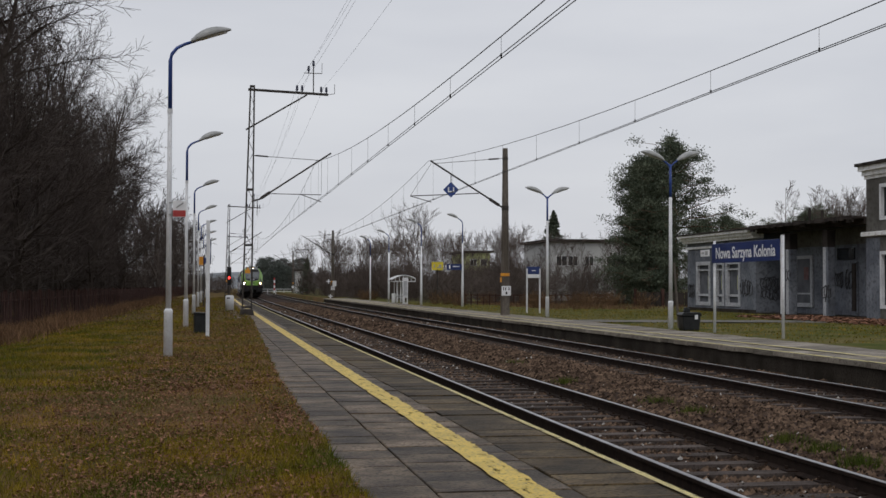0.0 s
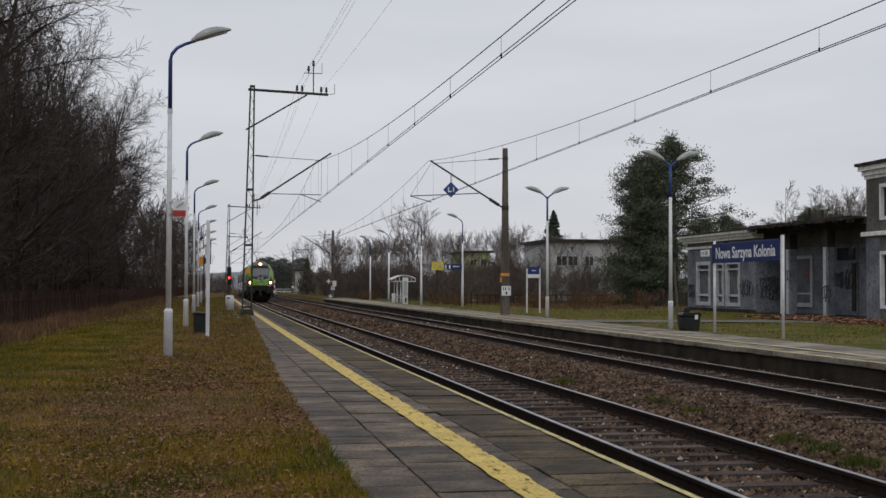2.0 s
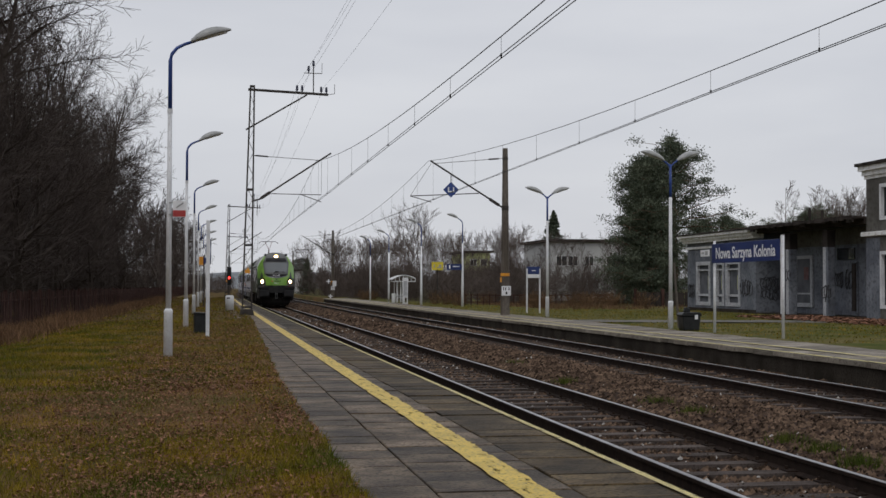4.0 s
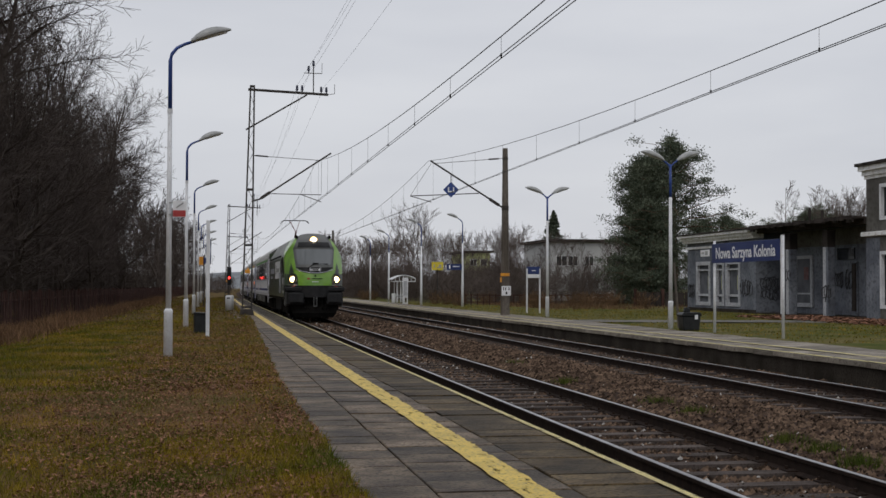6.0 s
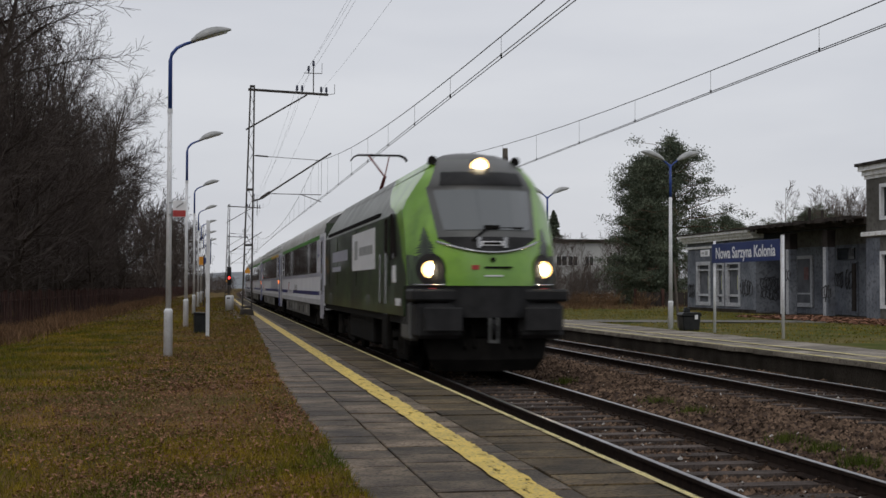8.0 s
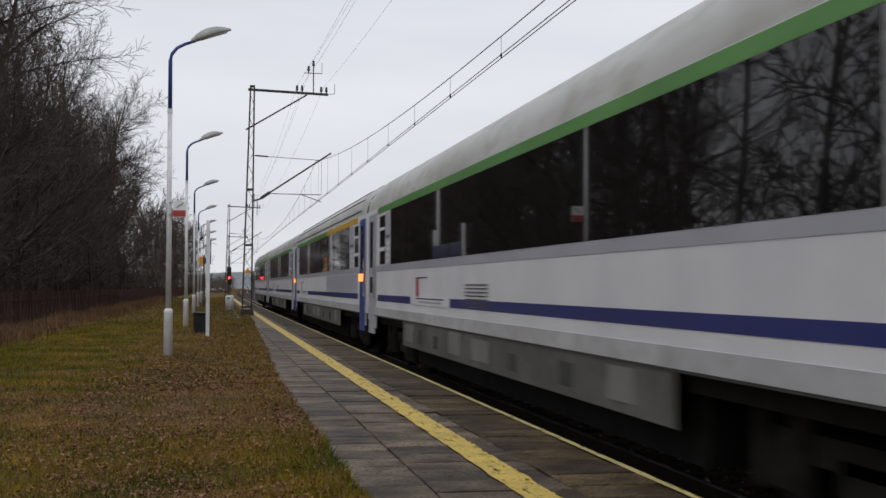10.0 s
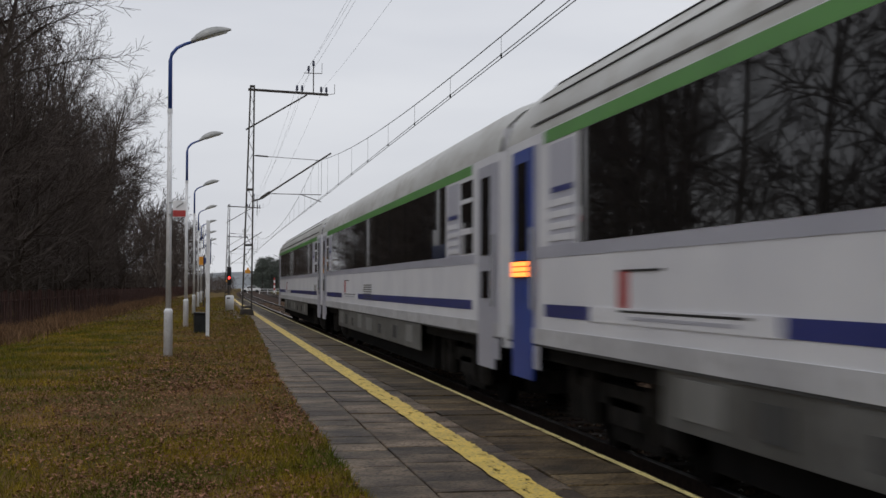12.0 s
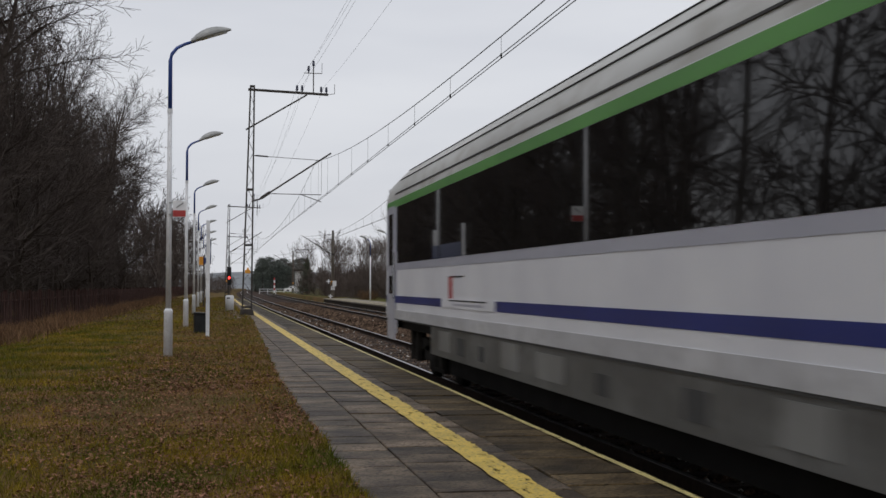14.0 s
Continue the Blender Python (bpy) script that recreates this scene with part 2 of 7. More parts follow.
def build_ground():
    xs = [-2500, -800, -300, -120, -60, -35, -22, -16, -12] + [-9 + 0.5 * i for i in range(21)] + [1.6, 2.3, 3.04, 3.06, 5, 8, 11.69, 11.71, 13, 14.2, 15, 16, 17, 18.5, 20, 22, 24, 26, 28, 31, 36, 45, 60, 90, 150, 400, 1000, 2500]
    ys = [-400, -100, -30, -8, 0, 4] + [6 + 0.7 * i for i in range(40)] + [35 + 2.5 * i for i in range(40)] + [140, 160, 180, 200, 240, 300, 400, 600, 1000, 2000, 4500]
    rows = [[(x + curve(min(y, 600)), y, ground_height(x + curve(min(y, 600)), y)) for x in xs] for y in ys]
    ob = solo("ground", Shape().grid(rows), M_GRASS, "mossy grass ground with brown fallen leaves", "ground", "structure", smooth=True)
    ob.data.materials.append(M_LAWN)
    for p in ob.data.polygons:
        if p.center.x > 14.0:
            p.material_index = 1


build_ground()


def verge(y):
    """The edge of the grass that creeps over the paving."""
    return 1.0 + curve(y) + (0.78 * min(1.0, max(0.0, (y - 19) / 40.0))) + 0.05 * noise.noise((0, y * 0.9, 3)) + 0.03 * noise.noise((0, y * 3.1, 5))


def turf(x, y):
    """The height of the soil, also where it lies over the slabs."""
    z = ground_height(x, y)
    if 0.5 < x <= verge(y):
        return max(z, PLAT + 0.02)
    return z


def build_grass():
    """Short blades, dry stalks and leaves on the near ground."""
    rng = random.Random(5)
    blades, dry, leaves = Shape(), Shape(), Shape()

    def ramp(v):
        return min(1.0, max(0.0, v))

    def blade(shape, x, y, z, h, w, lean):
        a = rng.uniform(0, math.pi)
        dx, dy = math.cos(a) * w, math.sin(a) * w
        lx, ly = rng.uniform(-lean, lean), rng.uniform(-lean, lean)
        shape.add([(x - dx, y - dy, z - 0.01), (x + dx, y + dy, z - 0.01), (x + lx, y + ly, z + h)], [(0, 1, 2)])

    for _ in range(165000):
        y = 7.8 + 46 * rng.random() ** 1.8
        x = rng.uniform(-1.8 - y * 0.12, verge(y))
        green = 0.8 * noise.noise((x * 0.5 + 7, y * 0.3, 2)) + 0.5 * noise.noise((x * 1.9, y * 1.4, 6)) + 0.10 + 0.75 * ramp((-0.5 - x) / 2.4) - 0.18 + 0.53 * ramp((13.5 - y) / 3.0) + 0.33 * ramp((y - 22) / 7.0)
        z = turf(x, y)
        big = 1.0 if y < 18 else 1.6
        if rng.random() < 0.42 + 0.7 * green:
            blade(blades, x, y, z, rng.uniform(0.022, 0.085), rng.uniform(0.0025, 0.0055) * big, 0.055)
        elif rng.random() < 0.6:
            blade(dry, x, y, z, rng.uniform(0.01, 0.04), rng.uniform(0.003, 0.007) * big, 0.05)
    for _ in range(60000):
        y = 7.8 + 42 * rng.random() ** 1.6
        x = rng.uniform(-1.5 - y * 0.1, verge(y) + 0.03)
        if 0.9 * noise.noise((x * 0.55 + 3, y * 0.28, 9)) + 0.36 - 0.70 * ramp((-0.9 - x) / 1.6) - 0.5 * ramp((12.8 - y) / 3.0) - 0.3 * ramp((y - 22) / 7.0) < rng.uniform(-0.45, 0.45):
            continue
        z = turf(x, y) + rng.uniform(0.004, 0.03)
        a, s = rng.uniform(0, 6.28), rng.uniform(0.010, 0.027) * (1.0 if y < 18 else 1.5)
        c, d = math.cos(a) * s, math.sin(a) * s
        leaves.add([(x - c, y - d, z), (x + d * 0.6, y - c * 0.6, z + rng.uniform(0, 0.018)), (x + c, y + d, z + rng.uniform(-0.005, 0.015)), (x - d * 0.6, y + c * 0.6, z + rng.uniform(0, 0.015))], [(0, 1, 2, 3)])
    for _ in range(14000):
        y = rng.uniform(-8, 7.8)
        x = rng.uniform(-7.0, 0.95)
        blade(blades if rng.random() < 0.6 else dry, x, y, turf(x, y), rng.uniform(0.02, 0.06), rng.uniform(0.005, 0.009), 0.05)
    # coarser tufts farther along the platform
    for _ in range(26000):
        y = rng.uniform(44, 150)
        x = rng.uniform(-6.2, 0.0) + 0.0165 * (y - 51) * 0.6 + curve(y) if rng.random() < 0.6 else rng.uniform(-2.5, 1.6) + curve(y)
        if x > verge(y):
            continue
        z = turf(x, y)
        if rng.random() < 0.55 + 0.8 * noise.noise((x * 0.4, y * 0.12, 8)):
            blade(blades, x, y, z, rng.uniform(0.03, 0.11), rng.uniform(0.012, 0.03), 0.08)
        else:
            blade(dry, x, y, z, rng.uniform(0.03, 0.10), rng.uniform(0.012, 0.03), 0.08)
    # tall rust-brown weeds in front of the fence
    weeds = Shape()
    for _ in range(26000):
        y = 34 + 110 * rng.random() ** 1.3
        x = -6.25 + rng.gauss(0, 0.62) + curve(y) + 0.012 * (y - 40)
        lump = 0.35 + 1.0 * max(0.0, 0.35 + noise.noise((x * 0.8, y * 0.5, 11)))
        blade(weeds, x, y, ground_height(x, y), rng.uniform(0.12, 0.62) * lump, rng.uniform(0.008, 0.022), 0.30)
    solo("tall_weeds", weeds, M_WEED, "tall rust-brown dry weeds along the fence", "weeds", "stuff")
    # the far side
    for _ in range(30000):
        y = rng.uniform(30, 105)
        x = rng.uniform(14.4, 27.0) if rng.random() < 0.75 else rng.uniform(20, 34)
        z = ground_height(x, y)
        if abs(y - 50.6 + 0.18 * (x - 15)) < 1.6:
            continue
        if x > 20 and rng.random() < 0.7 and y > 76:
            blade(dry, x, y, z, rng.uniform(0.06, 0.32), rng.uniform(0.012, 0.03), 0.15)
        else:
            blade(blades, x, y, z, rng.uniform(0.02, 0.07), rng.uniform(0.010, 0.022), 0.07)
    # fallen leaves before the station house
    for _ in range(3500):
        x, y = rng.uniform(23.5, 27.2), rng.uniform(42, 57)
        z, a, s = ground_height(x, y) + rng.uniform(0.02, 0.09), rng.uniform(0, 6.28), rng.uniform(0.05, 0.1)
        c, d = math.cos(a) * s, math.sin(a) * s
        leaves.add([(x - c, y - d, z), (x + d, y - c, z + 0.03), (x + c, y + d, z + 0.04), (x - d, y + c, z)], [(0, 1, 2, 3)])
    solo("grass", blades, M_BLADE, "short mossy green grass beside the platform", "grass", "stuff")
    solo("dry_grass", dry, M_DRY, "dry brown grass and stalks", "grass", "stuff")
    solo("fallen_leaves", leaves, M_LEAF, "brown fallen leaves on the grass", "leaves", "stuff")
    tufts = Shape()
    for cx, cy in ((6.55, 23.8), (6.78, 19.35), (6.78, 17.8), (6.62, 14.4), (6.66, 13.55), (6.52, 12.4), (6.9, 29.5), (6.7, 11.4)):
        for _ in range(280):
            x, y = cx + rng.gauss(0, 0.11), cy + rng.gauss(0, 0.16)
            blade(tufts, x, y, -0.16, rng.uniform(0.05, 0.16), 0.007, 0.09)
    solo("grass_tufts", tufts, M_TUFT, "green grass tufts growing between the stones", "grass", "stuff")


build_grass()


# ---- tracks ----
def bed_height(x):
    """Ballast between and under the tracks."""
    if x < 3.2 or x > 11.5:
        return -0.30
    d = min(abs(x - T1), abs(x - T2))
    return -0.185 if d < 1.3 else -0.185 + 0.06 * min(1, (d - 1.3) / 0.5)


def build_tracks():
    xs = [3.06 + 0.22 * i for i in range(40)]
    ys = [-60, -20, 0] + [4 + 0.4 * i for i in range(110)] + [50 + 3 * i for i in range(50)] + [220, 260, 300, 350, 400, 475, 600]
    rows = [[(x + curve(y), y, bed_height(x) + 0.03 * noise.noise((x * 2.2, y * 2.2, 1))) for x in xs] for y in ys]
    solo("ballast", Shape().grid(rows), M_BALLAST, "brown crushed-stone ballast under the tracks", "ballast", "structure")
    rng = random.Random(8)
    stones, pale = Shape(), Shape()
    for i in range(105000):
        y = 7.5 + 47 * rng.random() ** 1.7 if i < 85000 else rng.uniform(48, 135)
        x = rng.uniform(3.3, 11.5)
        d = min(abs(x - T1), abs(x - T2))
        z = bed_height(x) - (0.004 if d < 1.3 else 0.0) + 0.03 * noise.noise((x * 2.2, y * 2.2, 1))
        s = rng.uniform(0.020, 0.048) * (1.0 if y < 25 else 1.4 if y < 50 else 2.3)
        x += curve(y)
        vs = [(x + s * a * rng.uniform(0.6, 1.3), y + s * b * rng.uniform(0.6, 1.3), z + s * c * rng.uniform(0.5, 1.1)) for a, b, c in ((1, 0, 0), (0, 1, 0.2), (-1, 0.1, 0), (0, -1, 0), (0.2, 0.1, 1))]
        (pale if rng.random() < (0.045 if d < 0.75 else 0.006) else stones).add(vs, [(0, 1, 4), (1, 2, 4), (2, 3, 4), (3, 0, 4)])
    solo("ballast_stones", stones, M_STONE, "loose brown ballast stones", "ballast", "stuff")
    solo("pale_stones", pale, M_PALE_STONE, "scattered pale stones among the ballast", "stones", "stuff")
    outline = [(-0.07, -0.17), (0.07, -0.17), (0.07, -0.158), (0.012, -0.135), (0.010, -0.045), (0.036, -0.033), (0.036, -0.004), (-0.036, -0.004), (-0.036, -0.033), (-0.010, -0.045), (-0.012, -0.135), (-0.07, -0.158)]
    top = [(-0.030, -0.006), (0.030, -0.006), (0.028, 0.0), (-0.028, 0.0)]
    sleeper = Shape()
    sleeper.extrude([(-1.28, -0.30), (1.28, -0.30), (1.28, -0.165), (1.26, -0.150), (-1.26, -0.150), (-1.28, -0.165)], [-0.11, 0.11])
    sleeper_mesh = sleeper.mesh("sleeper", M_SLEEPER)
    clip = Shape().box(-0.13, 0.13, -0.08, 0.08, -0.152, -0.135).tube([(-0.09, 0.04, -0.14), (-0.09, 0.04, -0.10)], 0.02, 5).tube([(0.09, -0.04, -0.14), (0.09, -0.04, -0.10)], 0.02, 5)
    clip_mesh = clip.mesh("rail_clip", M_RAIL)
    for name, xc, pieces in (("track_near", T1, 180), ("track_far", T2, 150)):
        track = thing(name, "railway track with rusty rails on dark sleepers", "track", "tracks", kind="structure")
        for dx in (-0.7535, 0.7535):
            rail = part("rail", Shape().extrude([(x + xc + dx, z) for x, z in outline], YS, curve), M_RAIL, track)
            part("running_surface", Shape().extrude([(x + xc + dx, z) for x, z in top], YS, curve), M_RAILTOP, rail, "bright worn running surface")
        far = Shape()
        for i in range(460):
            y = -4 + 0.70 * i
            if i < pieces:
                s = part("sleeper", sleeper_mesh, None, track)
                s.matrix_basis = pose(xc + curve(y), y, rng.uniform(-0.006, 0.006), 0, 0, rng.uniform(-0.5, 0.5))
                if i < 60:
                    for dx in (-0.7535, 0.7535):
                        c = part("rail_clip", clip_mesh, None, s)
                        c.matrix_basis = pose(dx, 0, 0)
            else:
                far.extrude([(xc - 1.28, -0.3), (xc + 1.28, -0.3), (xc + 1.27, -0.15), (xc - 1.27, -0.15)], [y - 0.12, y + 0.12], curve)
        tagged(part("far_sleepers", far, M_SLEEPER, track), kind="stuff")


build_tracks()


# ---- platforms ----
def worn_paint(name, colour):
    """Road paint, rubbed away in ragged patches."""
    m = mat(name, colour, tuple(c * 0.8 for c in colour), (0.2, 0.17, 0.1), 3, 40, 0.6)
    n, l = m.node_tree.nodes, m.node_tree.links
    co, no, rp = n.new("ShaderNodeTexCoord"), n.new("ShaderNodeTexNoise"), n.new("ShaderNodeValToRGB")
    mp = n.new("ShaderNodeMapping")
    mp.inputs["Scale"].default_value = (3.2, 0.9, 1)
    no.inputs["Scale"].default_value, no.inputs["Detail"].default_value = 3.5, 14
    no.inputs["Roughness"].default_value = 0.72
    rp.color_ramp.elements[0].position, rp.color_ramp.elements[1].position = 0.36, 0.46
    l.new(co.outputs["Object"], mp.inputs["Vector"])
    l.new(mp.outputs["Vector"], no.inputs["Vector"])
    l.new(no.outputs["Fac"], rp.inputs["Fac"])
    tr, mx = n.new("ShaderNodeBsdfTransparent"), n.new("ShaderNodeMixShader")
    out = n["Material Output"]
    l.new(rp.outputs["Color"], mx.inputs["Fac"])
    l.new(tr.outputs["BSDF"], mx.inputs[1])
    l.new(n["Principled BSDF"].outputs["BSDF"], mx.inputs[2])
    l.new(mx.outputs["Shader"], out.inputs["Surface"])
    return m


M_LINE = worn_paint("yellow_line_paint", (0.72, 0.51, 0.075))
M_LINE_PALE = worn_paint("pale_line_paint", (0.62, 0.52, 0.20))


def build_platforms():
    rng = random.Random(3)
    base = thing("platform_near", "low concrete platform paved with worn grey slabs", "platform", kind="structure")
    part("bedding", Shape().extrude([(0.95, -0.3), (EDGE1 - 0.1, -0.3), (EDGE1 - 0.1, PLAT - 0.03), (0.95, PLAT - 0.03)], YS[:14], curve), M_JOINT, base)
    part("edge_wall", Shape().extrude([(EDGE1 - 0.1, -0.4), (EDGE1 - 0.05, -0.4), (EDGE1 - 0.05, PLAT - 0.07), (EDGE1 - 0.1, PLAT - 0.07)], YS[:14], curve), M_CONC, base)
    cols = ((0.98, 1.49, 0.50, 0.0, M_SLAB), (1.49, 2.44, 0.50, 0.19, M_SLAB), (2.44, EDGE1, 0.50, 0.34, M_SLAB_EDGE))
    rest = {}
    for x0, x1, pitch, off, material in cols:
        me = Shape().box(x0 + 0.006, x1 - 0.006, 0.006, pitch - 0.006, -0.07, 0.0).mesh("slab", material, bevel=0.006)
        y = -40.0 + off
        while y < 140:
            if 6.5 < y < 42:
                if x0 > 1 or y < 50:
                    s = part("slab", me, None, base)
                    s.matrix_basis = pose(0, y, PLAT + rng.uniform(-0.004, 0.003), rng.uniform(-0.22, 0.22), rng.uniform(-0.15, 0.15), 0)
            else:
                sh = rest.setdefault(material.name, (Shape(), material))[0]
                c = curve(y)
                sh.box(x0 + 0.006 + c, x1 - 0.006 + c, y + 0.006, y + pitch - 0.006, PLAT - 0.07, PLAT + rng.uniform(-0.004, 0.004))
            y += pitch
    for sh, material in rest.values():
        tagged(part("far_slabs", sh, material, base), kind="stuff")
    ys = [4 + 0.25 * i for i in range(230)] + [62 + 1.5 * i for i in range(50)]
    solo("grass_verge", Shape().grid([[(0.5 + curve(y), y, 0.2), (verge(y) - 0.15, y, PLAT + 0.03 + 0.02 * noise.noise((1, y * 2, 0))), (verge(y) - 0.03, y, PLAT + 0.02), (verge(y), y, PLAT - 0.02)] for y in ys]), M_GRASS, "mossy grass verge creeping over the slabs", "grass", "structure", smooth=True)
    ys = [-39 + 1.0 * i for i in range(43)] + [4 + 0.07 * i for i in range(430)] + [34.5 + 0.5 * i for i in range(210)]
    def line(x0, x1, ragged):
        """A painted line: one edge fairly straight, the other brushed out."""
        rows = [[(x0 + curve(y) + ragged * 0.6 * noise.noise((1, y * 2.3, 0)), y, PLAT + 0.011), (x1 + curve(y) + ragged * (1.1 * noise.noise((2, y * 2.1, 0)) + 1.4 * noise.noise((3, y * 13.0, 0))), y, PLAT + 0.011)] for y in ys]
        return Shape().grid(rows)
    tagged(part("safety_line", line(2.01, 2.25, 0.024), M_LINE, base), "worn yellow safety line")
    tagged(part("edge_line", line(EDGE1 - 0.07, EDGE1 - 0.012, 0.008), M_LINE_PALE, base), "pale yellow edge line")

    far = thing("platform_far", "low concrete platform with a dark stained edge wall", "platform", kind="structure")
    ys2 = [-40, -10, 0, 10, 20, 30, 40, 50, 60, 75, 90, 105, 120, 140]
    part("edge_wall", Shape().extrude([(EDGE2 + 0.06, -0.42), (EDGE2 + 0.3, -0.42), (EDGE2 + 0.3, PLAT2 - 0.10), (EDGE2 + 0.06, PLAT2 - 0.10)], ys2, curve), M_CONC, far)
    part("bedding", Shape().extrude([(EDGE2 + 0.3, -0.3), (14.3, -0.3), (14.3, PLAT2 - 0.02), (EDGE2 + 0.3, PLAT2 - 0.02)], ys2, curve), M_JOINT, far)
    me_a = Shape().box(EDGE2, EDGE2 + 0.72, 0.006, 0.994, -0.1, 0.0).mesh("slab", M_SLAB_FAR, bevel=0.008)
    me_b = Shape().box(EDGE2 + 0.73, 14.3, 0.006, 0.994, -0.1, 0.0).mesh("slab", M_SLAB_FAR, bevel=0.008)
    outer = Shape()
    for i in range(-20, 140):
        if 8 <= i < 100:
            for me in (me_a, me_b):
                s = part("slab", me, None, far)
                s.matrix_basis = pose(curve(i), i, PLAT2 + rng.uniform(-0.004, 0.003), rng.uniform(-0.15, 0.15), rng.uniform(-0.05, 0.05), 0)
        else:
            outer.box(EDGE2 + curve(i), 14.3 + curve(i), i + 0.006, i + 0.994, PLAT2 - 0.1, PLAT2)
    tagged(part("far_slabs", outer, M_SLAB_FAR, far), kind="stuff")
    ys3 = [-20 + 0.8 * i for i in range(195)]
    for x0, w in ((EDGE2 + 0.01, 0.13), (EDGE2 + 0.92, 0.16)):
        rows = [[(x0 + curve(y) + rng.uniform(-0.01, 0.01), y, PLAT2 + 0.016), (x0 + w + curve(y) + rng.uniform(-0.01, 0.01), y, PLAT2 + 0.016)] for y in ys3]
        tagged(part("safety_line", Shape().grid(rows), M_LINE_PALE, far), "worn yellow line")
    # a paved path from the far platform to the station house
    solo("path", Shape().grid([[(x, 50.6 + side * (1.7 + 0.25 * noise.noise((x * 0.4, side, 3))) - 0.18 * (x - 15) + (0.5 * max(0.0, x - 23.0) * side), ground_height(x, 50) + 0.022) for side in (-1.0, -0.3, 0.3, 1.0)] for x in [14.3 + 0.5 * i for i in range(27)]]), M_PATH, "grey asphalt footpath from platform to station house", "path", "structure")


build_platforms()


# ---- lamps, masts and wires ----
def near_lamp():
    """Street lamp with a thick foot and one arched arm over the platform."""
    lamp = thing("street_lamp", "white street lamp with blue upper pole and arched arm", "street lamp", "platform lamps")
    part("pole_foot", Shape().tube([(0, 0, -0.3), (0, 0, 0.86), (0, 0, 0.90), (0, 0, 0.95)], [0.092, 0.086, 0.092, 0.062], 12), M_WHITE, lamp, smooth=True)
    part("pole", Shape().tube([(0, 0, 0.93), (0, 0, 4.90)], [0.057, 0.044], 12), M_WHITE, lamp, smooth=True)
    part("collar", Shape().tube([(0, 0, 4.86), (0, 0, 4.95)], 0.052, 12), M_WHITE, lamp)
    pts = [(0, 0, 4.90), (0, 0, 5.92)] + [(0.42 - 0.42 * math.cos(a), 0, 5.92 + 0.36 * math.sin(a)) for a in (0.4, 0.8, 1.2)] + [(0.50, 0, 6.34)]
    part("upper_pole", Shape().tube(pts, [0.044, 0.040, 0.036, 0.034, 0.032, 0.030], 10), M_BLUE, lamp, "blue painted upper pole", smooth=True)
    lamp_head(lamp, 0.40, 6.30, 1)
    return lamp


def lamp_head(lamp, x, z, side):
    """An oval lamp head that widens outwards, with a pale glass below."""
    n, k = 12, 9
    rows = []
    for i in range(k):
        t = i / (k - 1)
        w = 0.15 * math.sin(math.pi * min(0.98, 0.10 + t * 0.88)) ** 0.6 + 0.012
        h = 0.165 * math.sin(math.pi * (0.08 + 0.90 * t ** 0.85)) ** 0.85 + 0.012
        cx, cz = x + side * t * 0.80, z + 0.34 * t - 0.06 * t * t
        rows.append([(cx, math.cos(a) * w, cz + math.sin(a) * h * (1.0 if math.sin(a) > 0 else 0.16)) for a in [2 * math.pi * j / n for j in range(n + 1)]])
    head = part("lamp_head", Shape().grid(rows), M_GREY, lamp, "grey oval lamp head", smooth=True)
    rows = []
    for i in range(7):
        t = 0.28 + 0.62 * i / 6
        w = 0.10 * math.sin(math.pi * (0.08 + 0.84 * i / 6)) ** 0.7
        cx, cz = x + side * t * 0.80, z + 0.34 * t - 0.06 * t * t - 0.012
        rows.append([(cx, w * math.cos(a), cz - 0.032 * math.sin(a)) for a in [math.pi * j / 6 for j in range(7)]])
    part("lamp_glass", Shape().grid(rows), M_LAMPGLASS, head, "pale glass cover", smooth=True)


LAMP = near_lamp()
LAMP.matrix_basis = pose(-0.83, 26.8, 0.24, 0, 0, 0)
for y in (45.1, 65.8, 86.5, 106.0, 127.0, 148.0):
    copy_thing(LAMP, pose(-0.82 + curve(y), y, 0.24, 0, 0, 0))


def double_lamp():
    lamp = thing("double_street_lamp", "white street lamp with two arms on a blue top", "street lamp", "platform lamps")
    part("pole_foot", Shape().tube([(0, 0, -0.3), (0, 0, 0.84), (0, 0, 0.88), (0, 0, 0.93)], [0.092, 0.086, 0.092, 0.062], 12), M_WHITE, lamp, smooth=True)
    part("pole", Shape().tube([(0, 0, 0.9), (0, 0, 4.35)], [0.066, 0.052], 12), M_WHITE, lamp, smooth=True)
    part("upper_pole", Shape().tube([(0, 0, 4.3), (0, 0, 5.45)], [0.046, 0.042], 10), M_BLUE, lamp, "blue upper pole", smooth=True)
    for s in (-1, 1):
        part("arm", Shape().tube([(0, 0, 5.35), (s * 0.14, 0, 5.50), (s * 0.32, 0, 5.62)], 0.032, 8), M_BLUE, lamp)
        lamp_head(lamp, s * 0.22, 5.56, s)
    return lamp


DLAMP = double_lamp()
DLAMP.matrix_basis = pose(14.98, 41.5, 0.26)
copy_thing(DLAMP, pose(14.96, 57.6, 0.26))


def slim_lamp():
    lamp = thing("slim_street_lamp", "slim white street lamp with dark curved arm", "street lamp", "platform lamps")
    part("pole", Shape().tube([(0, 0, -0.3), (0, 0, 1.2), (0, 0, 4.3)], [0.09, 0.085, 0.05], 10), M_WHITE, lamp, smooth=True)
    pts = [(0, 0, 4.2), (0, 0, 5.6)] + [(-0.5 + 0.5 * math.cos(a), 0, 5.6 + 0.42 * math.sin(a)) for a in (0.4, 0.8, 1.2)]
    part("upper_pole", Shape().tube(pts, 0.036, 8), M_BLUE, lamp, smooth=True)
    lamp_head(lamp, -0.3, 6.0, -1)
    return lamp


